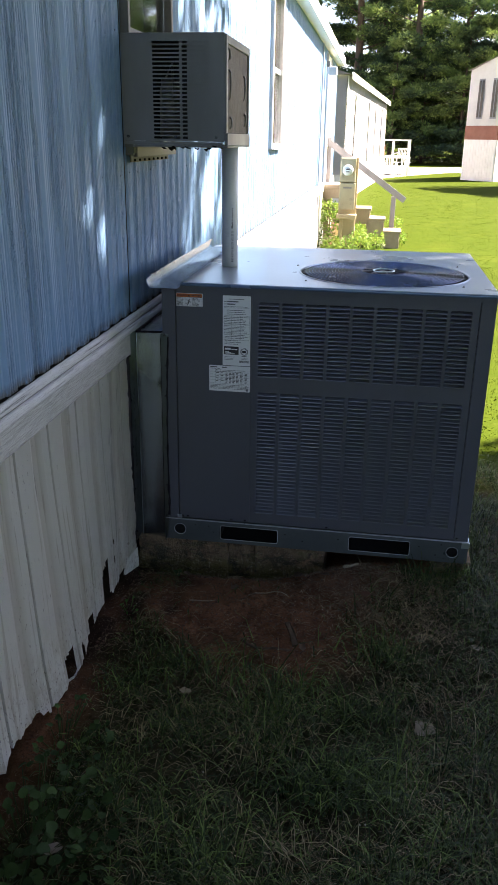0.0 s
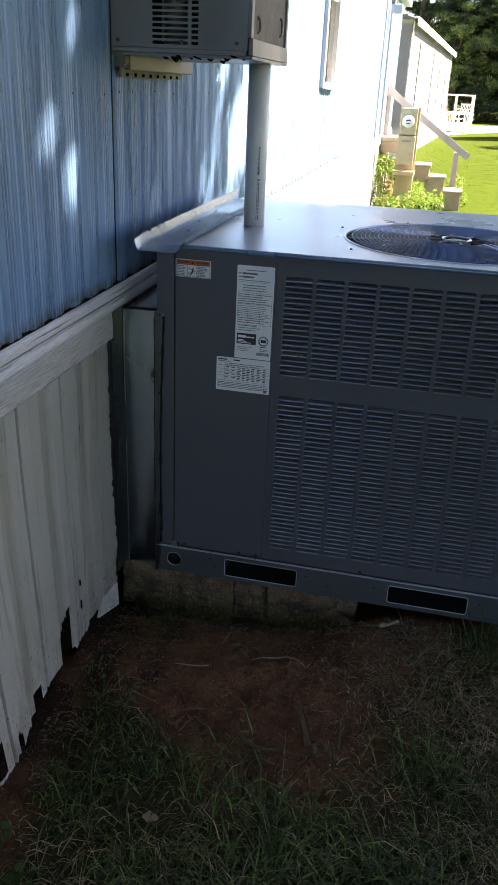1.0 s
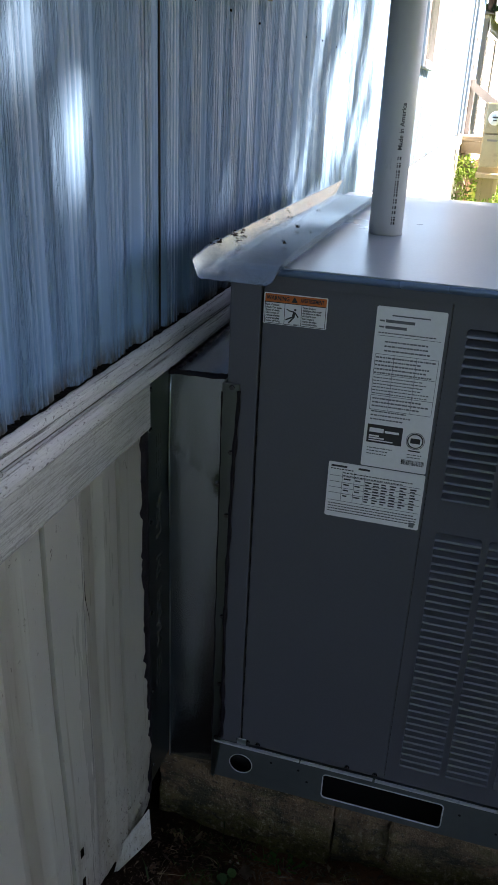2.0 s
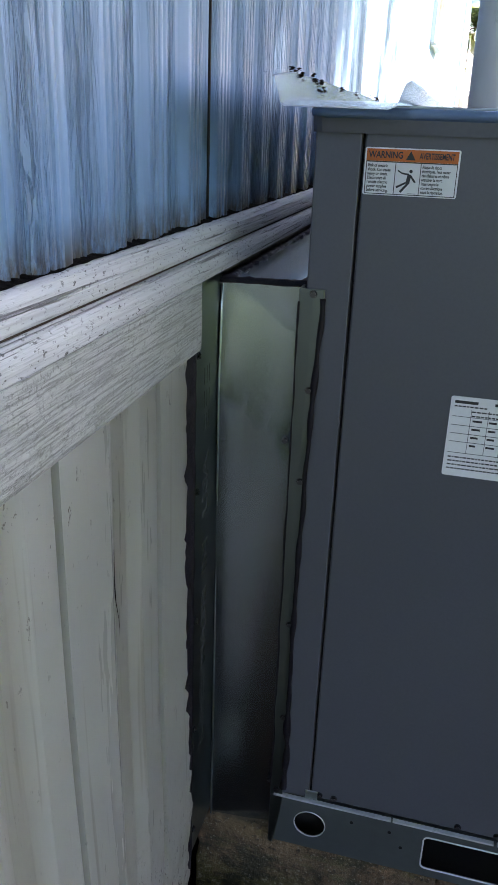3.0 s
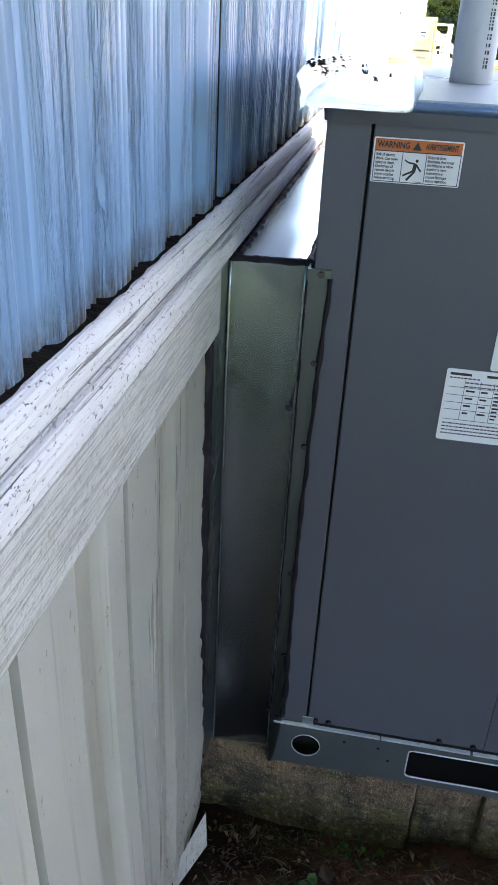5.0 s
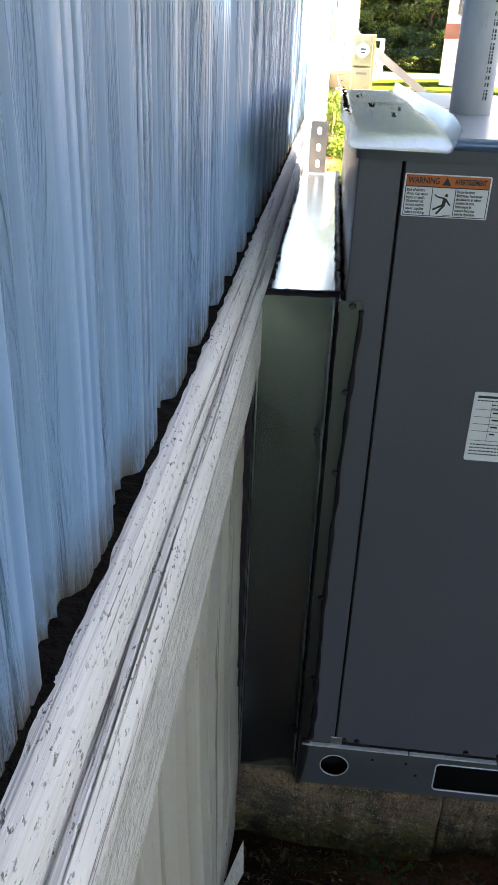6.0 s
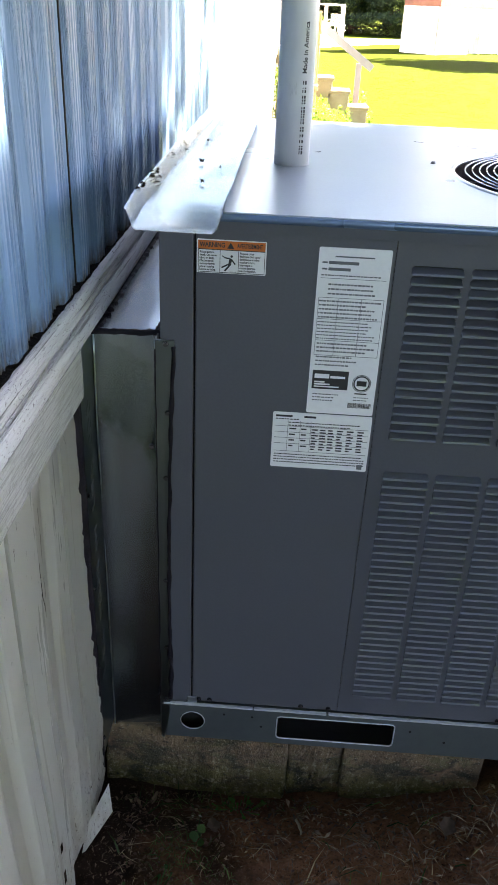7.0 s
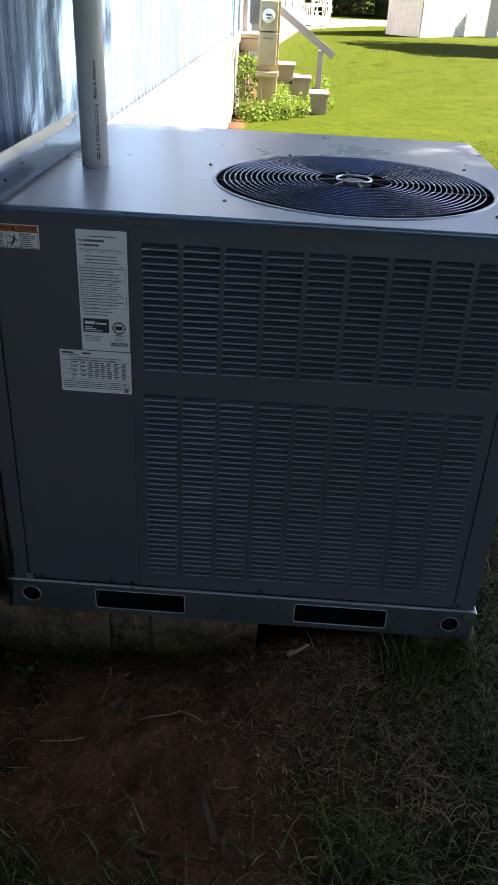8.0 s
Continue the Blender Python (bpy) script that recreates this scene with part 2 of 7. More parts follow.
def foliage(name, c1, c2, trans=0.25, rough=0.55, power=1.0, spec=0.15):
    m, nt, b = material(name, rough)
    g = nt.nodes.new("ShaderNodeNewGeometry")
    broad = noise_fac(nt, 1.2, (1, 1, 1), 3.0)
    pick = nt.nodes.new("ShaderNodeMath")
    pick.operation = "POWER"
    pick.inputs[1].default_value = power
    nt.links.new(g.outputs["Random Per Island"], pick.inputs[0])
    col = blend(nt, pick.outputs[0], c1, c2)
    col = blend(nt, remap(nt, broad, 0.35, 0.7, 0.0, 0.5), col, tuple(v * 0.7 for v in c1))
    nt.links.new(col, b.inputs["Base Color"])
    b.inputs["Specular IOR Level"].default_value = spec
    tr = nt.nodes.new("ShaderNodeBsdfTranslucent")
    nt.links.new(col, tr.inputs["Color"])
    mx = nt.nodes.new("ShaderNodeMixShader")
    mx.inputs["Fac"].default_value = trans
    out = nt.nodes["Material Output"]
    nt.links.new(b.outputs["BSDF"], mx.inputs[1])
    nt.links.new(tr.outputs["BSDF"], mx.inputs[2])
    nt.links.new(mx.outputs["Shader"], out.inputs["Surface"])
    return m


def needles():
    """Pine tufts: some boughs painted yellow-green as if sunlit, the rest dark."""
    m, nt, b = material("pine_needles", 0.6)
    g = nt.nodes.new("ShaderNodeNewGeometry")
    info = nt.nodes.new("ShaderNodeObjectInfo")
    bough = noise_fac(nt, 0.42, (1, 1, 1.3), 3.0, 0.6)
    dark = blend(nt, g.outputs["Random Per Island"], (0.030, 0.062, 0.028), (0.070, 0.118, 0.046))
    sunlit_green = blend(nt, g.outputs["Random Per Island"], (0.15, 0.235, 0.060), (0.29, 0.385, 0.105))
    col = blend(nt, remap(nt, bough, 0.44, 0.60), dark, sunlit_green)
    tone = nt.nodes.new("ShaderNodeHueSaturation")
    nt.links.new(remap(nt, info.outputs["Random"], 0, 1, 0.75, 1.25), tone.inputs["Value"])
    nt.links.new(col, tone.inputs["Color"])
    col = tone.outputs["Color"]
    nt.links.new(col, b.inputs["Base Color"])
    tr = nt.nodes.new("ShaderNodeBsdfTranslucent")
    nt.links.new(col, tr.inputs["Color"])
    mx = nt.nodes.new("ShaderNodeMixShader")
    mx.inputs["Fac"].default_value = 0.48
    nt.links.new(b.outputs["BSDF"], mx.inputs[1])
    nt.links.new(tr.outputs["BSDF"], mx.inputs[2])
    nt.links.new(mx.outputs["Shader"], nt.nodes["Material Output"].inputs["Surface"])
    return m


def coil_fins():
    m, nt, b = material("dusty_coil_fins", 0.6, 0.4)
    tc = nt.nodes.new("ShaderNodeTexCoord")
    wv = nt.nodes.new("ShaderNodeTexWave")
    wv.bands_direction = "Y"
    wv.inputs["Scale"].default_value = 60.0
    nt.links.new(tc.outputs["Object"], wv.inputs["Vector"])
    dust = noise_fac(nt, 12.0, (1, 1, 1), 6.0, 0.7)
    col = blend(nt, remap(nt, dust, 0.4, 0.65), (0.085, 0.068, 0.058), (0.165, 0.130, 0.108))
    col = blend(nt, remap(nt, wv.outputs["Fac"], 0.3, 0.8, 0.0, 0.4), col, (0.04, 0.035, 0.03))
    nt.links.new(col, b.inputs["Base Color"])
    relief(nt, b, [(wv.outputs["Fac"], 0.4), (dust, 0.3)], 0.003)
    return m


def concrete(name):
    """Old block: brown with clay splashes, a mossy foot, pale lichen flecks and dark pits."""
    m, nt, b = material(name, 0.92)
    broad = noise_fac(nt, 9.0, (1, 1, 1), 6.0, 0.7)
    pits = noise_fac(nt, 75.0, (1, 1, 1), 4.0, 0.7)
    grit = noise_fac(nt, 210.0, (1, 1, 1), 3.0, 0.7)
    moss = noise_fac(nt, 14.0, (1, 1, 1.8), 7.0, 0.75)
    clay = noise_fac(nt, 8.0, (1.1, 1, 1.3), 5.0, 0.6)
    spot = noise_fac(nt, 11.0, (1, 1, 1.5), 5.0, 0.7)
    tc = nt.nodes.new("ShaderNodeTexCoord")
    sep = nt.nodes.new("ShaderNodeSeparateXYZ")
    nt.links.new(tc.outputs["Object"], sep.inputs["Vector"])
    col = blend(nt, remap(nt, broad, 0.38, 0.62), (0.235, 0.160, 0.090), (0.072, 0.048, 0.030))
    col = blend(nt, remap(nt, clay, 0.54, 0.63, 0.0, 0.75), col, (0.36, 0.215, 0.12))
    col = blend(nt, remap(nt, moss, 0.52, 0.60, 0.0, 0.6), col, (0.120, 0.118, 0.048))
    foot = multiply(nt, remap(nt, sep.outputs["Z"], -0.030, -0.085), remap(nt, moss, 0.36, 0.52, 0.2, 1.0))
    col = blend(nt, foot, col, (0.175, 0.148, 0.050))
    lichen = multiply(nt, remap(nt, sep.outputs["Z"], -0.020, -0.070), remap(nt, pits, 0.44, 0.36, 0.0, 0.8))
    col = blend(nt, lichen, col, (0.46, 0.42, 0.28))
    col = blend(nt, remap(nt, spot, 0.52, 0.62, 0.0, 0.8), col, (0.035, 0.036, 0.022))
    col = blend(nt, remap(nt, pits, 0.56, 0.66, 0.0, 0.8), col, (0.03, 0.025, 0.02))
    col = blend(nt, remap(nt, grit, 0.40, 0.33, 0.0, 0.7), col, (0.42, 0.37, 0.28))
    nt.links.new(col, b.inputs["Base Color"])
    relief(nt, b, [(broad, 0.6), (pits, 1.0), (grit, 0.3)], 0.008)
    return m


def pane(name):
    m, nt, b = material(name, 0.03)
    b.inputs["Base Color"].default_value = (0.9, 0.95, 0.93, 1)
    b.inputs["Transmission Weight"].default_value = 1.0
    b.inputs["IOR"].default_value = 1.85
    return m


M_SIDING = siding_paint()
M_TRIM = weathered_trim("weathered_white_trim")
M_BOARD = rough_board()
M_SKIRT = skirting_paint()
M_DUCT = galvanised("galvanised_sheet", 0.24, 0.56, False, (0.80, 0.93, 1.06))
# Same duct metal: top toned up for sky light, flanges down for dark reflections.
M_DUCTLIT = galvanised("sky_lit_galvanised_sheet", 0.22, 0.78, False, (0.95, 1.0, 1.02))
M_DUCTDIM = galvanised("dark_reflection_flange_sheet", 0.34, 0.19, True, (0.84, 1.0, 0.98))
M_FLASH = galvanised("bright_flashing", 0.22, 0.60, True, (0.90, 1.0, 1.06))
M_RAIL = surface("grey_base_rail", (0.096, 0.116, 0.120), (0.120, 0.140, 0.143), 0.34, 0.40, 4, 50, bump=0.06)
M_BARE = galvanised("bare_steel_edge", 0.35, 0.75)
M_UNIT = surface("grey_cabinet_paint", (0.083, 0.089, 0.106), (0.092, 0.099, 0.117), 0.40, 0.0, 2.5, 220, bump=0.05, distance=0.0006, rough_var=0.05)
# Cabinet paint again, lightened for the sky light the slats catch.
M_LITLOUVRE = surface("glossy_lit_louvre_paint", (0.140, 0.149, 0.172), (0.150, 0.160, 0.184), 0.24, 0.0, 2.5, 220, bump=0.03, distance=0.0006, rough_var=0.04, spec=1.0)
# Top and hem: sky reflection put into lighter, bluer colour than the cabinet.
M_SKYTOP = surface("grey_top_sky_sheen", (0.36, 0.42, 0.485), (0.39, 0.45, 0.515), 0.30, 0.40, 2.0, 200, bump=0.008, distance=0.0006, rough_var=0.05)
M_SKYHEM = surface("blue_grey_hem_sky_sheen", (0.15, 0.235, 0.37), (0.17, 0.255, 0.40), 0.22, 0.45, 2.0, 200, bump=0.0)
M_BLACK = surface("black_plastic", (0.012, 0.012, 0.014), (0.02, 0.02, 0.022), 0.5, 0, 6, 90, bump=0.05)
# Near-black that stands for the shade inside openings, gaps and cavities.
M_SHADEVOID = surface("painted_cavity_shade", (0.010, 0.010, 0.010), (0.018, 0.017, 0.016), 0.9, 0, 5, 60, bump=0.1)
M_WIRE = surface("black_wire_coating", (0.085, 0.125, 0.21), (0.105, 0.15, 0.25), 0.20, 1.0, 6, 90, bump=0.0)
M_SHROUD = surface("navy_black_shroud", (0.006, 0.008, 0.014), (0.009, 0.012, 0.020), 0.5, 0, 5, 60, bump=0.05, spec=0.3)
M_COILSHADE = surface("shade_darkened_coil", (0.022, 0.023, 0.026), (0.032, 0.033, 0.036), 0.55, 0.4, 6, 120, bump=0.1)
M_LABEL = surface("white_label", (0.84, 0.85, 0.86), (0.79, 0.80, 0.82), 0.45, 0, 6, 120, bump=0.02)
M_INK = surface("black_ink", (0.02, 0.02, 0.022), (0.035, 0.035, 0.04), 0.5, 0, 9, 140, bump=0.0)
M_GREYINK = surface("grey_print", (0.10, 0.105, 0.12), (0.16, 0.165, 0.18), 0.5, 0, 90, 300, bump=0.0)
M_GREYSTAMP = surface("grey_stamping", (0.055, 0.062, 0.058), (0.085, 0.092, 0.088), 0.5, 0.3, 300, 500, bump=0.0)
M_ORANGE = surface("orange_band", (0.66, 0.16, 0.025), (0.58, 0.14, 0.02), 0.45, 0, 8, 120, bump=0.0)
M_SEALANT = surface("dark_sealant", (0.008, 0.007, 0.011), (0.016, 0.013, 0.018), 0.46, 0, 20, 90, bump=0.7, distance=0.004, spec=0.2)
M_STRAP = surface("pale_strap_metal", (0.62, 0.58, 0.50), (0.52, 0.49, 0.43), 0.5, 0.0, 20, 90, stain=(0.3, 0.25, 0.18), stain_at=(0.62, 0.75), bump=0.1)
# Bare edges: the white highlight is put into a pale, barely metallic colour.
M_EDGEGLINT = surface("bare_edge_highlight", (0.62, 0.65, 0.68), (0.50, 0.53, 0.56), 0.35, 0.15, 30, 120, bump=0.05)
M_SCREW = surface("zinc_screw", (0.16, 0.165, 0.17), (0.09, 0.09, 0.095), 0.25, 0.9, 30, 200, bump=0.0)
M_PVC = surface("white_pipe", (0.70, 0.71, 0.70), (0.62, 0.63, 0.62), 0.38, 0, 5, 80, (1, 1, 0.3), stain=(0.36, 0.36, 0.34), stain_at=(0.66, 0.8), bump=0.05)
M_ACBODY = surface("taupe_air_conditioner_shell", (0.225, 0.222, 0.230), (0.185, 0.180, 0.188), 0.42, 0.1, 4, 60, (1, 1, 0.4), stain=(0.15, 0.13, 0.12), stain_at=(0.68, 0.8), bump=0.08)
M_COIL = coil_fins()
M_DULLTIN = surface("dusty_tin", (0.20, 0.19, 0.18), (0.12, 0.115, 0.11), 0.5, 0.3, 20, 90, bump=0.2)
M_RUSTLINE = surface("rusty_joint_dirt", (0.055, 0.030, 0.016), (0.02, 0.014, 0.010), 0.9, 0, 20, 90, bump=0.5)
# Grime, blackened further to pass for the shadow gap under the siding.
M_GUNKSHADE = surface("black_grime_and_shade", (0.004, 0.0038, 0.0035), (0.010, 0.009, 0.008), 0.95, 0, 20, 90, bump=0.8, distance=0.01, spec=0.04)
M_STRIP = surface("yellowed_wood_strip", (0.15, 0.145, 0.10), (0.115, 0.11, 0.075), 0.75, 0, 8, 60, (1, 0.2, 1), stain=(0.10, 0.08, 0.05), stain_at=(0.62, 0.72), bump=0.3)
M_BLOCK = concrete("mossy_concrete")
M_GROUND = ground_soil()
M_GRASS = foliage("grass_blades", (0.020, 0.040, 0.010), (0.19, 0.27, 0.068), 0.20, 0.42, 2.4, 0.2)
M_TUFT = foliage("green_tuft_blades", (0.035, 0.065, 0.020), (0.17, 0.24, 0.075), 0.2, 0.5, 1.6)
M_DRYGRASS = foliage("dry_grass_blades", (0.10, 0.080, 0.040), (0.48, 0.39, 0.23), 0.2, 0.6, 1.6)
M_LAWN = foliage("sunny_lawn_blades", (0.024, 0.043, 0.004), (0.052, 0.072, 0.008), 0.46, 0.8, spec=0.0)
M_STRAW = surface("dry_straw", (0.26, 0.19, 0.12), (0.10, 0.068, 0.042), 0.85, 0, 12, 90, island=0.45, bump=0.1)
M_FRAGMENT = surface("broken_dry_leaf", (0.19, 0.125, 0.08), (0.08, 0.048, 0.032), 0.8, 0, 30, 90, island=0.7, bump=0.3)
M_LITTER = surface("brown_leaf_litter", (0.17, 0.110, 0.072), (0.06, 0.038, 0.027), 0.85, 0, 40, 90, island=0.8, bump=0.3)
M_DRYLEAF = surface("pale_dry_leaf", (0.33, 0.28, 0.20), (0.24, 0.19, 0.13), 0.8, 0, 20, 120, bump=0.4)
M_RUSSET = surface("russet_leaf", (0.16, 0.065, 0.035), (0.10, 0.042, 0.025), 0.8, 0, 20, 120, bump=0.4)
M_DEADWOOD = surface("dead_wood", (0.115, 0.08, 0.052), (0.06, 0.042, 0.029), 0.9, 0, 30, 120, (1, 1, 1), stain=(0.06, 0.045, 0.035), stain_at=(0.55, 0.7), bump=0.7, spec=0.1)
M_CLOD = surface("earth_crumbs", (0.15, 0.082, 0.050), (0.08, 0.044, 0.028), 0.95, 0, 30, 150, island=0.3, bump=0.5)
M_CHIP = surface("white_paint_chip", (0.40, 0.37, 0.31), (0.30, 0.27, 0.22), 0.7, 0, 20, 120, bump=0.2)
M_WEED = foliage("weed_leaves", (0.018, 0.042, 0.012), (0.05, 0.10, 0.025), 0.2)
M_CLOVER = foliage("bright_weed_leaves", (0.045, 0.12, 0.025), (0.10, 0.21, 0.045), 0.25)
M_BUSH = foliage("bush_leaves", (0.07, 0.15, 0.02), (0.22, 0.31, 0.05), 0.35)
M_PINE = needles()
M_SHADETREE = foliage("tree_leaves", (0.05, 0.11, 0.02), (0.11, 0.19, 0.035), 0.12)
M_WOODS = surface("distant_woods", (0.058, 0.082, 0.045), (0.030, 0.045, 0.026), 0.9, 0, 0.5, 3.0, bump=1.0, distance=0.5)
M_BARK = surface("bark", (0.12, 0.085, 0.06), (0.07, 0.05, 0.036), 0.9, 0, 6, 40, (1, 1, 0.2), bump=0.8, distance=0.02)
M_OLDWOOD = surface("weathered_grey_wood", (0.25, 0.235, 0.205), (0.165, 0.152, 0.128), 0.85, 0, 5, 50, stain=(0.13, 0.11, 0.09), stain_at=(0.62, 0.75), bump=0.4)
M_STEPWOOD = surface("tan_step_wood", (0.30, 0.245, 0.18), (0.22, 0.175, 0.125), 0.85, 0, 5, 50, stain=(0.15, 0.12, 0.09), stain_at=(0.60, 0.75), bump=0.4)
M_RAILWOOD = surface("silvered_rail_wood", (0.235, 0.24, 0.265), (0.17, 0.17, 0.185), 0.85, 0, 5, 50, (1, 1, 0.3), bump=0.4)
M_PLANK = surface("tan_post_wood", (0.40, 0.33, 0.20), (0.32, 0.26, 0.16), 0.8, 0, 5, 50, (1, 1, 0.2), bump=0.3)
M_METERBOX = surface("tan_meter_box", (0.33, 0.295, 0.185), (0.28, 0.245, 0.155), 0.5, 0.1, 5, 22, stain=(0.20, 0.16, 0.10), stain_at=(0.54, 0.70), bump=0.1)
M_WHITEPAINT = surface("white_paint", (0.78, 0.78, 0.76), (0.70, 0.70, 0.68), 0.5, 0, 3, 60, stain=(0.55, 0.54, 0.5), stain_at=(0.68, 0.85), bump=0.1)
M_GREYSIDING = surface("pale_grey_vinyl", (0.50, 0.50, 0.52), (0.44, 0.44, 0.46), 0.5, 0, 2, 50, bump=0.05)
M_SHINGLE = surface("roof_covering", (0.20, 0.19, 0.18), (0.14, 0.13, 0.125), 0.85, 0, 3, 40, bump=0.4)
M_BRICKBAND = surface("faded_red_band", (0.40, 0.19, 0.14), (0.32, 0.15, 0.11), 0.8, 0, 3, 40, bump=0.2)
M_FRAME = surface("bronze_window_frame", (0.13, 0.12, 0.11), (0.19, 0.18, 0.165), 0.5, 0.3, 5, 70, bump=0.05)
M_FRAMEGREY = surface("grey_window_frame", (0.38, 0.40, 0.43), (0.31, 0.33, 0.36), 0.5, 0.0, 5, 70, bump=0.05)
M_GLASS = pane("window_glass")
M_INTERIOR = surface("dim_interior", (0.20, 0.18, 0.15), (0.15, 0.135, 0.11), 0.9, 0, 2, 30, bump=0.05)
M_ROAD = surface("pale_gravel_road", (0.46, 0.41, 0.37), (0.38, 0.34, 0.31), 0.9, 0, 1.0, 15, bump=0.3)
M_METERGLASS = surface("meter_dome", (0.62, 0.66, 0.66), (0.5, 0.55, 0.55), 0.12, 0, 8, 60, bump=0.0)


# ---- mesh helpers ----
def part(name, bm, mat, parent=None, label="", smooth=False):
    """One bmesh, or ready mesh data, as one mesh object; placed in world coordinates under its parent."""
    if isinstance(bm, bmesh.types.BMesh):
        if name != "siding_sheet":
            bmesh.ops.recalc_face_normals(bm, faces=bm.faces)
        me = bpy.data.meshes.new(name)
        bm.to_mesh(me)
        bm.free()
    else:
        me = bm
    me.materials.clear()
    me.materials.append(mat)
    if smooth:
        me.polygons.foreach_set("use_smooth", [True] * len(me.polygons))
    ob = new(name, me)
    if parent:
        under(ob, parent)
    return tagged(ob, label)


REST = {}


def under(ob, parent):
    base = REST.get(parent.name, Matrix.Identity(4))
    ob.parent = parent
    ob.matrix_parent_inverse = base.inverted()
    REST[ob.name] = Matrix.Identity(4)
    return ob


def thing(name, at, label, category, group="", kind=""):
    ob = new(name)
    ob.empty_display_size = 0.1
    ob.location = at
    REST[ob.name] = Matrix.Translation(at)
    return tagged(ob, label, category, group, kind)


def quad(bm, *pts):
    return bm.faces.new([bm.verts.new(p) for p in pts])


def box(bm, x0, x1, y0, y1, z0, z1, bevel=0.0):
    v = [bm.verts.new((x, y, z)) for x in (x0, x1) for y in (y0, y1) for z in (z0, z1)]
    fs = [bm.faces.new([v[i] for i in q]) for q in ((0, 1, 3, 2), (4, 6, 7, 5), (0, 4, 5, 1), (2, 3, 7, 6), (0, 2, 6, 4), (1, 5, 7, 3))]
    if bevel:
        edges = list({e for f in fs for e in f.edges})
        bmesh.ops.bevel(bm, geom=edges, offset=bevel, segments=2, profile=0.5, affect="EDGES")
    return v


def slab(bm, pts, way):
    """A flat outline given by corner points, made solid along way."""
    way = Vector(way)
    f = [bm.verts.new(p) for p in pts]
    k = [bm.verts.new(Vector(p) + way) for p in pts]
    bm.faces.new(f)
    bm.faces.new(k[::-1])
    n = len(f)
    for i in range(n):
        bm.faces.new((f[(i + 1) % n], f[i], k[i], k[(i + 1) % n]))


def boxes(*dims, bevel=0.0):
    bm = bmesh.new()
    for d in dims:
        box(bm, *d, bevel=bevel)
    return bm


def beam(bm, p, q, w, h, up=(0, 0, 1)):
    """A square bar from p to q."""
    p, q = Vector(p), Vector(q)
    d = (q - p).normalized()
    s = d.cross(Vector(up)).normalized()
    u = s.cross(d)
    ends = [[bm.verts.new(c + s * a * w / 2 + u * b * h / 2) for a, b in ((-1, -1), (1, -1), (1, 1), (-1, 1))] for c in (p, q)]
    a, b = ends
    bm.faces.new(a[::-1]), bm.faces.new(b)
    for i in range(4):
        bm.faces.new((a[i], a[(i + 1) % 4], b[(i + 1) % 4], b[i]))


def tube(bm, pts, radii, seg=8, closed=False, caps=True):
    """A tube through points; radii one or one each."""
    pts = [Vector(p) for p in pts]
    if not isinstance(radii, (list, tuple)):
        radii = [radii] * len(pts)
    rings, n = [], len(pts)
    for i, p in enumerate(pts):
        a = pts[i - 1] if (i or closed) else p
        b = pts[(i + 1) % n] if (i < n - 1 or closed) else p
        d = (b - a).normalized()
        ref = Vector((0, 0, 1)) if abs(d.z) < 0.9 else Vector((1, 0, 0))
        s = d.cross(ref).normalized()
        u = s.cross(d)
        rings.append([bm.verts.new(p + (s * cos(2 * pi * k / seg) + u * sin(2 * pi * k / seg)) * radii[i]) for k in range(seg)])
    for i in range(n if closed else n - 1):
        a, b = rings[i], rings[(i + 1) % n]
        for k in range(seg):
            bm.faces.new((a[k], a[(k + 1) % seg], b[(k + 1) % seg], b[k]))
    if caps and not closed:
        bm.faces.new(rings[0][::-1]), bm.faces.new(rings[-1])
    return rings


def disc_loop(cx, cy, r, n=24):
    return [(cx + r * cos(2 * pi * k / n), cy + r * sin(2 * pi * k / n)) for k in range(n)]


def plate(name, outer, holes, thick, m):
    """Flat plate with holes cut through it, drawn in its own x, y and brought to place by m."""
    cu = bpy.data.curves.new(name, "CURVE")
    cu.dimensions, cu.fill_mode = "2D", "BOTH"
    cu.extrude = thick / 2
    for loop in (outer, *holes):
        sp = cu.splines.new("POLY")
        sp.points.add(len(loop) - 1)
        for pt, (x, y) in zip(sp.points, loop):
            pt.co = (x, y, 0, 1)
        sp.use_cyclic_u = True
    ob = bpy.data.objects.new(name, cu)
    me = bpy.data.meshes.new_from_object(ob)
    bm = bmesh.new()
    bm.from_mesh(me)
    bmesh.ops.remove_doubles(bm, verts=bm.verts, dist=1e-5)
    bm.to_mesh(me)
    bm.free()
    me.transform(m)
    bpy.data.objects.remove(ob)
    bpy.data.curves.remove(cu)
    return me


UPRIGHT = Matrix(((1, 0, 0, 0), (0, 0, -1, 0), (0, 1, 0, 0), (0, 0, 0, 1)))  # plate x -> x, plate y -> z


def rect(x0, x1, y0, y1, r=0.0):
    if not r:
        return [(x0, y0), (x1, y0), (x1, y1), (x0, y1)]
    out = []
    for cx, cy, a in ((x1 - r, y0 + r, -90), (x1 - r, y1 - r, 0), (x0 + r, y1 - r, 90), (x0 + r, y0 + r, 180)):
        out += [(cx + r * cos(radians(a + k * 30)), cy + r * sin(radians(a + k * 30))) for k in range(4)]
    return out


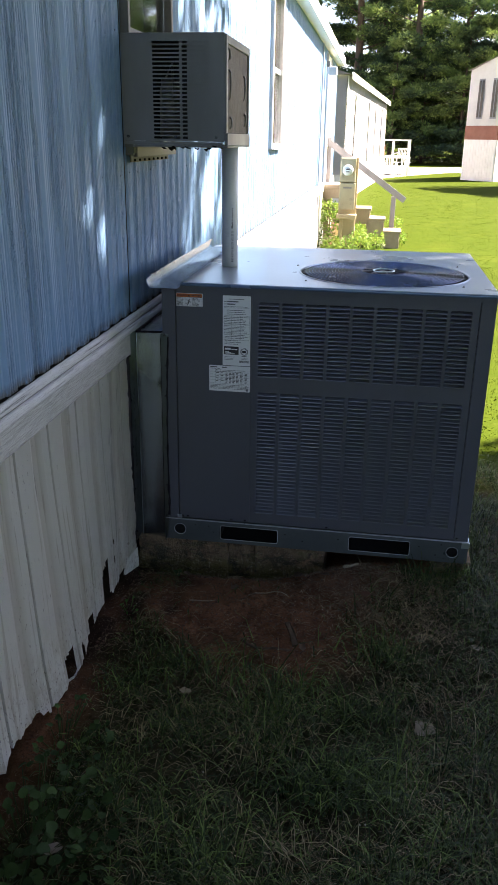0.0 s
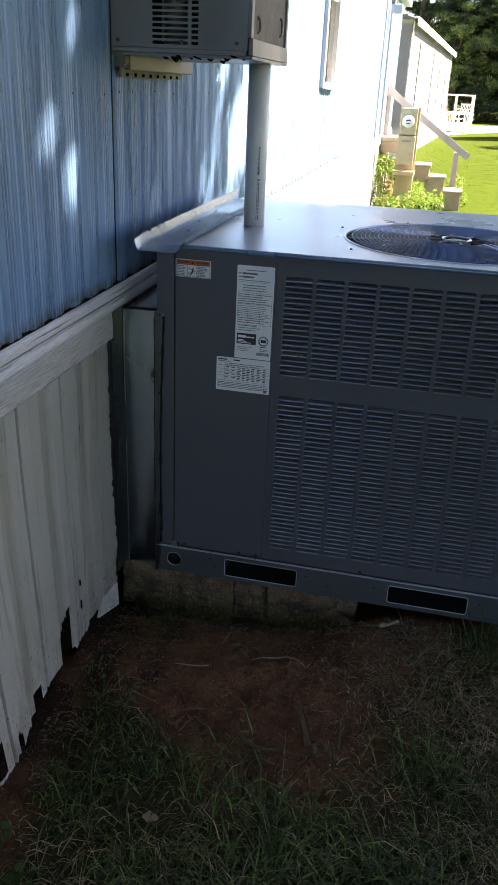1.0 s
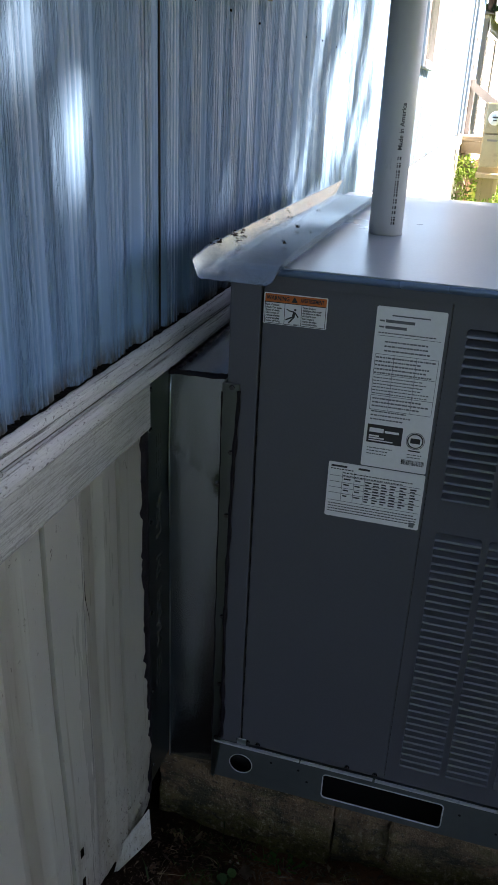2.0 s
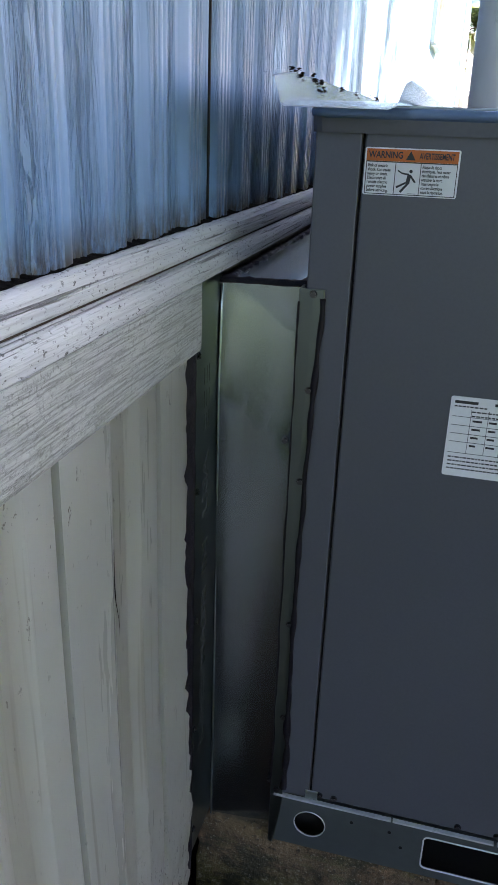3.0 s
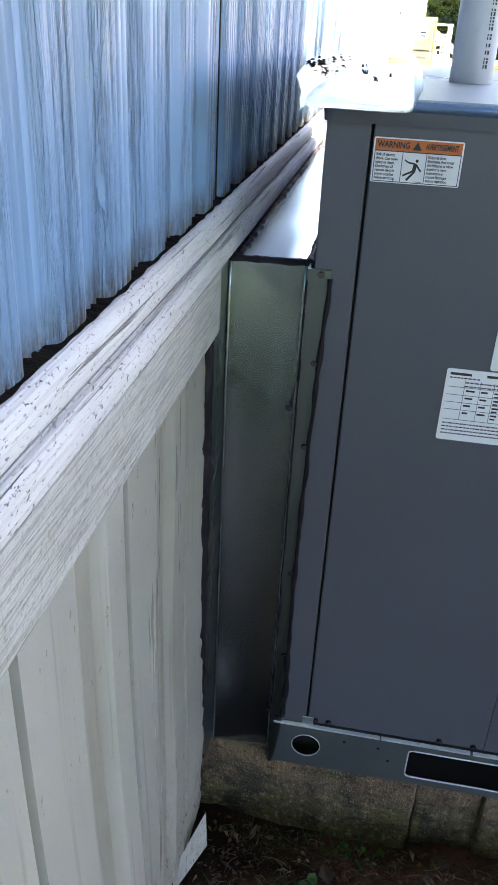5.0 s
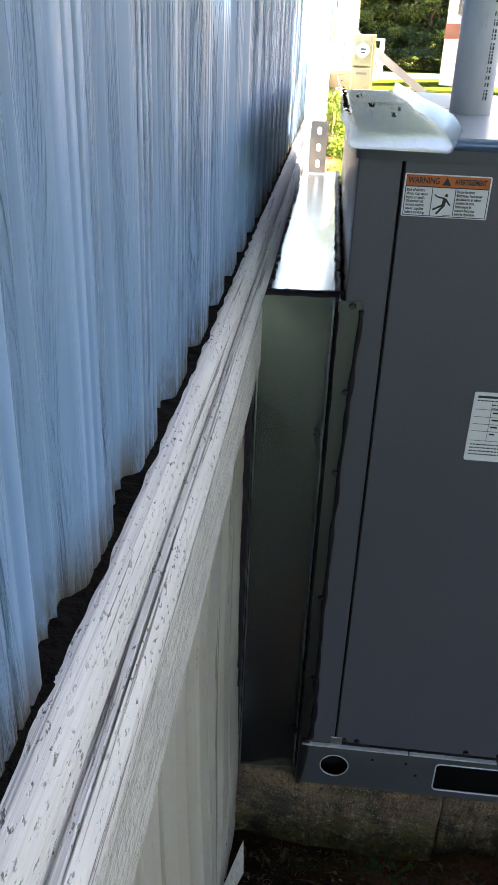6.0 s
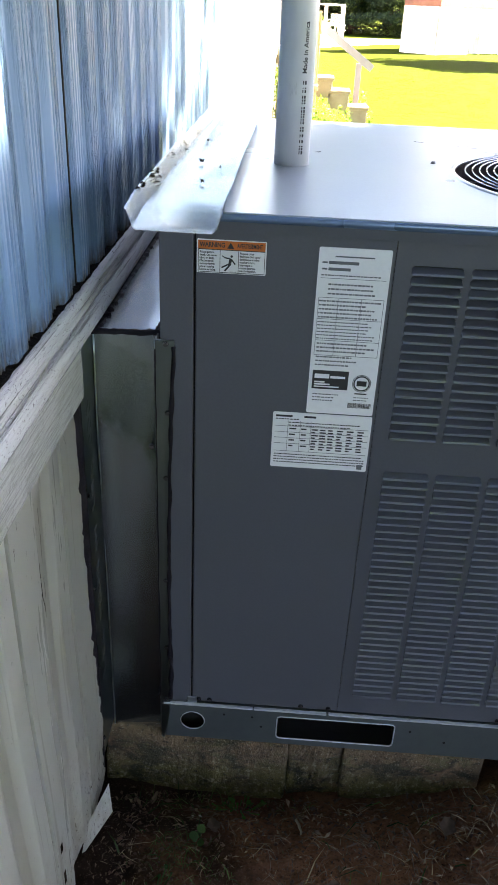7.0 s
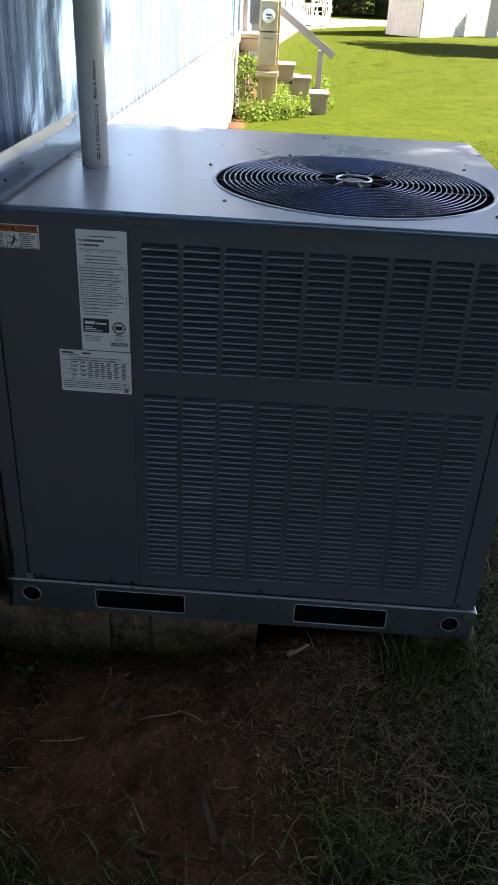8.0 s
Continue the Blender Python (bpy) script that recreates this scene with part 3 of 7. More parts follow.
def lettering(name, text, size, m, mat, parent, label="", align="CENTER", line=1.0):
    cu = bpy.data.curves.new(name, "FONT")
    cu.body, cu.size, cu.extrude = text, size, 0.0002
    cu.offset = size * 0.025
    cu.align_x = align
    cu.space_line = line
    cu.align_y = "CENTER" if align == "CENTER" else "TOP"
    ob = bpy.data.objects.new(name, cu)
    me = bpy.data.meshes.new_from_object(ob)
    me.transform(m)
    bpy.data.objects.remove(ob)
    return part(name, me, mat, parent, label)


def screw_mesh(r=0.0034):
    bm = bmesh.new()
    tube(bm, [(0, 0.001, 0), (0, -0.002, 0)], r * 1.5, 10)
    tube(bm, [(0, -0.001, 0), (0, -0.0045, 0)], r, 6)
    me = bpy.data.meshes.new("screw")
    bm.to_mesh(me)
    bm.free()
    me.materials.append(M_SCREW)
    return me


SCREW = screw_mesh()


def screw(parent, at, turn=0):
    ob = new("screw", SCREW)
    under(ob, parent)
    ob.matrix_basis = pose(*at, 0, 0, turn)
    return ob


def cards(name, centres, ways, ups, lengths, widths, mat, parent=None, bend=0.35, kind="", label="", category=""):
    """Many leaves in one mesh: each a bent, pointed card of two triangles and a quad."""
    c, w, u = np.asarray(centres), np.asarray(ways), np.asarray(ups)
    w = w / np.linalg.norm(w, axis=1, keepdims=True)
    s = np.cross(w, u)
    s = s / np.maximum(np.linalg.norm(s, axis=1, keepdims=True), 1e-6)
    nrm = np.cross(s, w)
    L, W = np.asarray(lengths)[:, None], np.asarray(widths)[:, None]
    p0 = c
    p1 = c + w * L * 0.5 + s * W * 0.5 + nrm * L * bend * 0.25
    p2 = c + w * L * 0.5 - s * W * 0.5 + nrm * L * bend * 0.25
    p3 = c + w * L - nrm * L * bend * 0.15
    n = len(c)
    v = np.stack([p0, p1, p3, p2], 1).reshape(-1, 3)
    i = np.arange(n)[:, None] * 4
    faces = np.concatenate([i + [[0, 1, 3]], i + [[1, 2, 3]]], 0)
    me = bpy.data.meshes.new(name)
    me.from_pydata(v.tolist(), [], faces.tolist())
    ob = part(name, me, mat, parent, label)
    return tagged(ob, label, category, kind=kind)


def blades(name, x, y, z, height, width, lean, mat, label, rng, category="grass"):
    """Grass: three-sided tapering blades that bend over."""
    n = len(x)
    a = rng.uniform(0, 2 * pi, n)
    d = np.stack([np.cos(a), np.sin(a), np.zeros(n)], 1)
    s = np.stack([-np.sin(a), np.cos(a), np.zeros(n)], 1) * (width / 2)[:, None]
    base = np.stack([x, y, z - 0.005], 1)
    up = np.array([0, 0, 1.0])
    mid = base + up * (height * 0.6)[:, None] + d * (height * lean * 0.35)[:, None]
    tip = base + up * (height * (1 - 0.35 * lean))[:, None] + d * (height * lean)[:, None]
    v = np.stack([base - s, base + s, mid + s * 0.7, mid - s * 0.7, tip], 1).reshape(-1, 3)
    i = np.arange(n)[:, None] * 5
    quads = (i + [[0, 1, 2, 3]]).tolist()
    tris = (i + [[3, 2, 4]]).tolist()
    me = bpy.data.meshes.new(name)
    me.from_pydata(v.tolist(), [], quads + tris)
    ob = part(name, me, mat)
    return tagged(ob, label, category, kind="stuff")


# ---- ground ----
GX = np.concatenate([[-400, -200, -90, -45, -25, -14, -8, -5, -3, -2, -1.2, -0.7, -0.4, -0.22], np.arange(-0.16, 1.0, 0.009), np.arange(1.0, 2.6, 0.03), np.arange(2.6, 6, 0.25), [6.5, 7.5, 9, 12, 16, 22, 30, 45, 90, 200, 400]])
GY = np.concatenate([[-400, -200, -90, -45, -25, -16, -11, -8, -6, -5], np.arange(-4.2, -2.6, 0.12), np.arange(-2.6, -0.9, 0.03), np.arange(-0.9, 0.06, 0.009), np.arange(0.06, 1.5, 0.03), np.arange(1.5, 14, 0.3), np.arange(14, 60, 2), [65, 80, 120, 200, 400]])


def value_noise(x, y, cell, seed):
    """Smooth noise from 0 to 1 on a lattice of that cell size."""
    x, y = np.asarray(x, float) / cell, np.asarray(y, float) / cell
    i, j = np.floor(x), np.floor(y)
    u, v = x - i, y - j
    u, v = u * u * (3 - 2 * u), v * v * (3 - 2 * v)

    def at(a, b):
        h = np.sin(a * 127.1 + b * 311.7 + seed * 74.7) * 43758.5453
        return h - np.floor(h)

    return (at(i, j) * (1 - u) + at(i + 1, j) * u) * (1 - v) + (at(i, j + 1) * (1 - u) + at(i + 1, j + 1) * u) * v


def ground_z(x, y):
    x, y = np.asarray(x, float), np.asarray(y, float)
    pit = -0.165 * np.exp(-((x - 0.18) / 0.60) ** 2 - ((y - 0.06) / 0.20) ** 2)
    mound = 0.05 * np.exp(-((x - 0.84) / 0.25) ** 2 - ((y + 0.12) / 0.18) ** 2)
    near = np.exp(-(np.maximum(np.hypot(x - 0.8, y + 0.8) - 2.0, 0) / 1.0) ** 2)
    wave = 0.007 * np.sin(7.3 * x + 1.9 * y) * np.cos(6.1 * y - 2.3 * x + 1) + 0.004 * np.sin(23 * x - 9 * y) * np.sin(19 * y + 4 * x)
    crumbs = 0.016 * (value_noise(x, y, 0.11, 1) - 0.5) + 0.011 * (value_noise(x, y, 0.045, 2) - 0.5) + 0.013 * (value_noise(x, y, 0.024, 3) - 0.5) * (0.4 + 1.2 * value_noise(x, y, 0.15, 6))
    return pit + mound + wave * (0.3 + 0.7 * near) + crumbs * near


def dirt(x, y):
    """Bare earth: in front of and under the unit, and along the skirting."""
    x, y = np.asarray(x, float), np.asarray(y, float)
    wob = 0.10 * np.sin(5.1 * x + 2.2 * y) + 0.07 * np.sin(11.3 * y - 6 * x + 1.3) + 0.05 * np.sin(23 * x + 17 * y)
    patch = 1.0 - np.hypot((x - 0.38) / 0.84, (y + 0.15) / 0.80) + wob
    strip = 1.0 - np.abs(x + 0.08) / 0.20 + wob * 0.8 - np.clip((-1.0 - y) * 0.9, 0, 1.4)
    below = np.where((x > -0.1) & (x < 1.25) & (y > 0) & (y < 1.15), 1.0, 0.0)
    side = (1.0 - np.hypot((x - 1.62) / 0.30, (y - 0.5) / 0.45) + wob) * 0.8
    return np.clip(np.maximum.reduce([patch * 2.2, strip * 1.3, below, side]), 0, 1)


def worn(x, y):
    """Thin shaded lawn round the bare patch."""
    x, y = np.asarray(x, float), np.asarray(y, float)
    return np.clip((1.3 - y) / 0.7, 0, 1) * np.clip((4.0 - x) / 1.5, 0, 1) * np.clip((y + 9) / 3, 0, 1)


def clay(x, y):
    """Orange clay showing on the trodden crown of the patch."""
    x, y = np.asarray(x, float), np.asarray(y, float)
    return np.clip(1.2 - np.hypot((x - 0.40) / 0.34, (y + 0.32) / 0.30) + 0.9 * (value_noise(x, y, 0.09, 5) - 0.5), 0, 1) * 0.40 + 0.75 * np.exp(-((x - 0.338) / 0.05) ** 2 - ((y + 0.170) / 0.045) ** 2) * value_noise(x, y, 0.03, 15)


def humus(x, y):
    """Black leaf mould gathered along the skirting."""
    x, y = np.asarray(x, float), np.asarray(y, float)
    return np.clip(1.0 - (x + 0.10) / 0.34 + 1.1 * (value_noise(x, y, 0.07, 11) - 0.5), 0, 1) * np.clip((y + 1.1) / 0.3, 0, 1) * 0.92


def build_ground():
    xx, yy = np.meshgrid(GX, GY)
    zz = ground_z(xx, yy)
    v = np.stack([xx, yy, zz], -1).reshape(-1, 3)
    nx, ny = len(GX), len(GY)
    a = (np.arange(ny - 1)[:, None] * nx + np.arange(nx - 1)[None]).reshape(-1, 1)
    me = bpy.data.meshes.new("ground")
    me.from_pydata(v.tolist(), [], (a + [[0, 1, nx + 1, nx]]).tolist())
    for name, field in (("dirt", dirt), ("worn", worn), ("clay", clay), ("humus", humus)):
        at = me.attributes.new(name, "FLOAT", "POINT")
        at.data.foreach_set("value", np.asarray(field(xx, yy)).reshape(-1))
    part("ground", me, M_GROUND, smooth=True)
    tagged(bpy.data.objects["ground"], "lawn with a bare patch of reddish brown earth", "ground", kind="structure")


build_ground()
bm = bmesh.new()
slab(bm, [(-40, 37.5, -0.03), (0.45, 35.6, -0.03), (2.4, 40.8, -0.03), (4.2, 44.6, -0.03), (9, 49.5, -0.03), (60, 60, -0.03), (60, 68, -0.03), (9, 56.5, -0.03), (3, 52.5, -0.03), (-40, 51, -0.03)], (0, 0, 0.055))
tagged(part("road", bm, M_ROAD), "pale gravel road at the edge of the trees", "road", kind="structure")

# ---- the blue home ----
WALL, HOME_Y0, HOME_Y1, WALL_TOP = -0.13, -7.0, 13.45, 2.98
OPENINGS = [(0.046, 0.70, 1.66, 2.75), (4.09, 4.72, 1.64, 2.84), (10.6, 11.45, 1.02, 2.94)]


def split(lo, hi, y0, y1):
    """Heights between lo and hi that are closed for the stretch y0 to y1."""
    out = [(lo, hi)]
    ym = (y0 + y1) / 2
    for a, b, c, d in OPENINGS:
        if a < ym < b:
            out = [s for l, h in out for s in ((l, min(h, c)), (max(l, d), h)) if s[1] - s[0] > 0.005]
    return out


def backing(name, x0, x1, y0, y1, z0, z1, label):
    bm = bmesh.new()
    ys = sorted({y0, y1, *[v for o in OPENINGS for v in o[:2]]})
    for a, b in zip(ys, ys[1:]):
        for l, h in split(z0, z1, a, b):
            box(bm, x0, x1, a, b, l, h)
    return tagged(part(name, bm, M_INTERIOR), label, "wall", kind="structure")


wall_east = backing("wall_east", -0.24, -0.152, HOME_Y0, HOME_Y1, 1.0, WALL_TOP, "framed outer wall of the home, clad in blue ribbed metal")
for nm, d in (("wall_west", (-4.3, -4.2, HOME_Y0, HOME_Y1, 0, WALL_TOP)), ("wall_north", (-4.2, -0.24, HOME_Y1 - 0.1, HOME_Y1, 0, WALL_TOP)),
              ("wall_south", (-4.2, -0.24, HOME_Y0, HOME_Y0 + 0.1, 0, WALL_TOP))):
    tagged(part(nm, boxes(d), M_WHITEPAINT), "plain outer wall of the home", "wall", kind="structure")
tagged(part("floor", boxes((-4.2, -0.24, HOME_Y0 + 0.1, HOME_Y1 - 0.1, 0.85, 1.0)), M_INTERIOR), "floor inside the home", "floor", kind="structure")
bm = bmesh.new()
box(bm, -4.6, -0.02, HOME_Y0 - 0.1, HOME_Y1 + 0.1, WALL_TOP, WALL_TOP + 0.14)
v = [bm.verts.new(p) for p in ((-4.6, HOME_Y0 - 0.1, 3.122), (-0.02, HOME_Y0 - 0.1, 3.122), (-2.2, HOME_Y0 - 0.1, 3.72), (-4.6, HOME_Y1 + 0.1, 3.122), (-0.02, HOME_Y1 + 0.1, 3.122), (-2.2, HOME_Y1 + 0.1, 3.72))]
for q in ((0, 2, 1), (3, 4, 5), (1, 2, 5, 4), (0, 3, 5, 2), (0, 1, 4, 3)):
    bm.faces.new([v[i] for i in q])
tagged(part("roof", bm, M_WHITEPAINT), "low white roof with a plain boxed eave", "roof", kind="structure")
tagged(part("trim", boxes((-0.018, 0.004, HOME_Y0 - 0.1, HOME_Y1 + 0.1, WALL_TOP - 0.01, WALL_TOP + 0.13), bevel=0.004), M_WHITEPAINT), "white fascia board along the eave", "fascia", kind="structure")

RIB = 0.115
RIB_PROFILE = ((0.0, 0.0), (0.02, 0.0008), (0.10, 0.0082), (0.13, 0.0090), (0.195, 0.0091), (0.21, 0.0070), (0.225, 0.0091), (0.305, 0.0092), (0.325, 0.0052), (0.345, 0.0092), (0.425, 0.0091), (0.44, 0.0070), (0.455, 0.0091), (0.53, 0.0090), (0.56, 0.0082), (0.64, 0.0008), (0.66, 0.0), (0.755, 0.0), (0.775, 0.0028), (0.795, 0.0), (0.865, 0.0), (0.885, 0.0028), (0.905, 0.0), (1.0, 0.0))


def siding_x(y):
    """How far the blue sheet stands out at y: broad ribs with a narrow valley and two small grooves."""
    u = ((y - 0.041) / RIB) % 1.0
    pts = RIB_PROFILE
    for (a, p), (b, q) in zip(pts, pts[1:]):
        if a <= u <= b:
            return p + (q - p) * (u - a) / (b - a)
    return 0.0


def siding_breaks(y0, y1):
    out, k = [], math.floor((y0 - 0.041) / RIB)
    while 0.041 + k * RIB < y1:
        for u, _ in RIB_PROFILE[:-1]:
            y = 0.041 + (k + u) * RIB
            if y0 + 0.001 < y < y1 - 0.001:
                out.append(y)
        k += 1
    return [y0, *out, y1]


def siding_sheet(y0, y1, z0, z1):
    """One ribbed sheet with its thickness and a slightly uneven lower edge; the face is rounded, the back plain."""
    bm = bmesh.new()
    ys = siding_breaks(y0, y1)
    ys = sorted({*ys, *[v for o in OPENINGS for v in o[:2] if y0 < v < y1]})
    made = {}

    def face_vert(y, z):
        key = (round(y, 5), round(z, 5))
        if key not in made:
            made[key] = bm.verts.new((WALL - 0.010 + siding_x(y), y, z))
        return made[key]

    for a, b in zip(ys, ys[1:]):
        for l, h in split(z0, z1, a, b):
            la, lb = l, l
            if l == z0:
                la, lb = l + 0.0018 * sin(31 * a) * sin(7 * a), l + 0.0018 * sin(31 * b) * sin(7 * b)
            f = bm.faces.new((face_vert(a, la), face_vert(b, lb), face_vert(b, h), face_vert(a, h)))
            f.smooth = True
            e = [bm.verts.new(v.co) for v in f.verts]
            k = [bm.verts.new((v.co.x - 0.0025, v.co.y, v.co.z)) for v in f.verts]
            bm.faces.new((k[3], k[2], k[1], k[0]))
            bm.faces.new((e[1], e[0], k[0], k[1]))
            bm.faces.new((e[2], k[2], k[3], e[3]))
            if a == ys[0]:
                bm.faces.new((e[0], e[3], k[3], k[0]))
            if b == ys[-1]:
                bm.faces.new((e[1], k[1], k[2], e[2]))
    return bm


LEAN_Y = (-7.0, -2.0, -1.35, -1.1, -0.9, -0.6, -0.45, -0.3, -0.1)
LEAN_X = (0.02, 0.02, 0.025, 0.050, 0.058, 0.032, 0.028, 0.004, 0.012)


def skirt_bulge(y, z):
    """The thin skirting leans out towards its foot, by a different amount along it, and ripples."""
    t = np.clip((0.92 - z) / 0.92, 0, 1)
    out = float(np.interp(y, LEAN_Y, LEAN_X)) * t ** 1.6
    if y > 1:
        out = 0.01 * t
    return out + 0.004 * t * sin(4.3 * y + 0.6) + 0.003 * sin(9 * z + 3 * y) * t


# one period: a flat pan, a wide soft trough, and a sharp narrow groove at the lap
SKIRT = ((0.0, 0.0125), (0.080, 0.0125), (0.095, 0.0015), (0.120, 0.0015), (0.138, 0.0125), (0.35, 0.0133), (0.55, 0.0130), (0.655, 0.0040), (0.79, 0.0032), (0.89, 0.0118), (1.0, 0.0125))


def skirt_x(y):
    """Ribs of the skirting, repeated every 0.235."""
    u = ((y + 0.46) / 0.235) % 1.0
    for (a, p), (b, q) in zip(SKIRT, SKIRT[1:]):
        if a <= u <= b:
            return p + (q - p) * (u - a) / (b - a)
    return 0.0


# rusted-through gaps: from y, to y, lower and upper edge, rise of the upper edge
TEARS = ((-0.552, -0.492, 0.0, 0.130, 0.9), (-0.745, -0.712, 0.0, 0.080, 0.6), (-0.990, -0.945, 0.020, 0.095, 0.4), (-0.412, -0.396, 0.205, 0.228, 0.0), (-0.412, -0.396, 0.125, 0.155, 0.0), (-0.87, -0.852, 0.0, 0.065, 0.0))


def skirt_sheet(y0, y1, ragged, seed):
    """White ribbed skirting sheet; ragged: torn along its far edge beside the duct and rusted through at the foot."""
    rng = random.Random(seed)
    bm = bmesh.new()
    us = []
    k = math.floor((y0 + 0.46) / 0.235) - 1
    while 0.235 * k - 0.46 < y1:
        us += [0.235 * (k + u) - 0.46 for u, _ in SKIRT[:-1]]
        k += 1
    if ragged:
        us = sorted(us + [y0 + 0.0137 * j for j in range(1, 93)])
    ys = [y0, *[u for u, w in zip(us, us[1:] + [9]) if y0 + 0.004 < u < y1 - 0.004 and w - u > 0.002], y1]
    nz = 90 if ragged else 26
    grid = []
    for i, y in enumerate(ys):
        foot = 0.035 + 0.02 * sin(9 * y + 1) + (0.018 * noise.noise((y * 30, 2, 0)) + 0.012 * noise.noise((y * 75, 5, 0)) if ragged else rng.uniform(-0.018, 0.018))
        if ragged and y < -1.2:
            foot += 0.02
        col = []
        for j in range(nz + 1):
            z = foot + (0.95 - foot) * j / nz
            yy = y
            if ragged and i == len(ys) - 1:
                yy = y + 0.016 * noise.noise((0, 3, z * 14)) + 0.014 * noise.noise((5, 0, z * 47)) - 0.006 * abs(noise.noise((2, 7, z * 95))) - 0.04 * max(0, 0.25 - z)
            col.append(bm.verts.new((WALL + 0.001 + skirt_x(yy) + skirt_bulge(yy, z), yy, z)))
        grid.append(col)
    for i in range(len(ys) - 1):
        for j in range(nz):
            ym = (ys[i] + ys[i + 1]) / 2
            zm = grid[i][j].co.z
            gone = ragged and any(p < ym < q and lo < zm < hi + slant * (ym - p) for p, q, lo, hi, slant in TEARS)
            if not gone:
                bm.faces.new((grid[i][j], grid[i + 1][j], grid[i + 1][j + 1], grid[i][j + 1]))
    bmesh.ops.solidify(bm, geom=list(bm.faces), thickness=0.0018)
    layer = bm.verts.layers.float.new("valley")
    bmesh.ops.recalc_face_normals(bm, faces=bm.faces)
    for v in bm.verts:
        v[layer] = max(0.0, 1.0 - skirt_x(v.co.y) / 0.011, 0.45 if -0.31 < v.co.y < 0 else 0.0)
    return bm


# ---- trim, lumber and backing of the skirting ----
def along_wall(name, profile, y0, y1, mat, label, category="trim", wobble=0.0015):
    """A profile in x, z run along the wall, with slight waviness."""
    bm = bmesh.new()
    n = max(2, int((y1 - y0) / 0.08))
    rows = []
    for i in range(n + 1):
        y = y0 + (y1 - y0) * i / n
        w = wobble * noise.noise((y * 3, len(profile), 0))
        rows.append([bm.verts.new((x + w, y, z + w * 0.7)) for x, z in profile])
    m = len(profile)
    for a, b in zip(rows, rows[1:]):
        for k in range(m):
            bm.faces.new((a[k], a[(k + 1) % m], b[(k + 1) % m], b[k]))
    bm.faces.new(rows[0][::-1]), bm.faces.new(rows[-1])
    return tagged(part(name, bm, mat), label, category, kind="structure")


MOULDING = [(-0.129, 1.031), (-0.1240, 1.031), (-0.1185, 1.0285), (-0.1145, 1.023), (-0.1130, 1.0165), (-0.1136, 1.0155), (-0.1126, 1.0145), (-0.1124, 1.0075), (-0.1130, 1.0040), (-0.1145, 1.0025), (-0.129, 1.0022)]
LIP = [(-0.146, 0.9995), (-0.1150, 0.9995), (-0.1138, 0.9972), (-0.1122, 0.9992), (-0.1092, 0.9988), (-0.1082, 0.9970), (-0.1070, 0.9982), (-0.1040, 0.9950), (-0.1012, 0.9890), (-0.1004, 0.9820), (-0.1010, 0.976), (-0.146, 0.976)]
FACE = [(-0.146, 0.9755), (-0.1004, 0.9755), (-0.0998, 0.95), (-0.0998, 0.900), (-0.1015, 0.8955), (-0.146, 0.895)]
along_wall("trim", MOULDING, HOME_Y0, HOME_Y1, M_TRIM, "narrow white moulding with flaking paint under the siding")
along_wall("trim", LIP, HOME_Y0, HOME_Y1, M_TRIM, "rounded white lip of the board capping the skirting")
along_wall("trim", FACE, HOME_Y0, -0.100, M_BOARD, "rough white painted board capping the skirting")
along_wall("trim", FACE, 1.26, HOME_Y1, M_BOARD, "rough white painted board capping the skirting")
along_wall("dark_joint_line", [(-0.128, 0.9997), (-0.1162, 0.9997), (-0.1165, 1.0020), (-0.128, 1.0020)], -3.0, 1.3, M_RUSTLINE, "rusty brown dirt in the joint of the trim", "dirt")
tagged(part("baseboard", boxes((-0.152, -0.1235, -0.0995, 1.2595, 0.88, 0.9755)), M_OLDWOOD), "bare rim board behind the duct", "board", kind="structure")
# Backing painted near-black for the unlit crawl space.
tagged(part("wall_skirting", boxes((-0.30, -0.24, HOME_Y0, -0.20, 0, 0.98), (-0.30, -0.24, 1.3, HOME_Y1, 0, 0.98)), M_SHADEVOID), "wall painted near-black as the crawl space's shade behind the skirting", "wall", kind="structure")
# Ragged strip: dirt plus the shadow gap below the siding, painted black.
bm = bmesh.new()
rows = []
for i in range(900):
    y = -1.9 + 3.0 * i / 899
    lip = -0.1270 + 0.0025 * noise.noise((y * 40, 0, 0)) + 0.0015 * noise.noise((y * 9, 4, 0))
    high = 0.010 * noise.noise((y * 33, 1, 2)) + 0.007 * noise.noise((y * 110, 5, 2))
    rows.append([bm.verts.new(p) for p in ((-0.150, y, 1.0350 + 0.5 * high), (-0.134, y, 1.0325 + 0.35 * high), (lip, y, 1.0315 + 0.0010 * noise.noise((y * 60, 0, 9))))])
for p, q in zip(rows, rows[1:]):
    for k in range(2):
        bm.faces.new((p[k], p[k + 1], q[k + 1], q[k]))
tagged(part("dark_joint_line", bm, M_GUNKSHADE), "black dirt and painted shadow gap between siding and moulding", "dirt", kind="stuff")


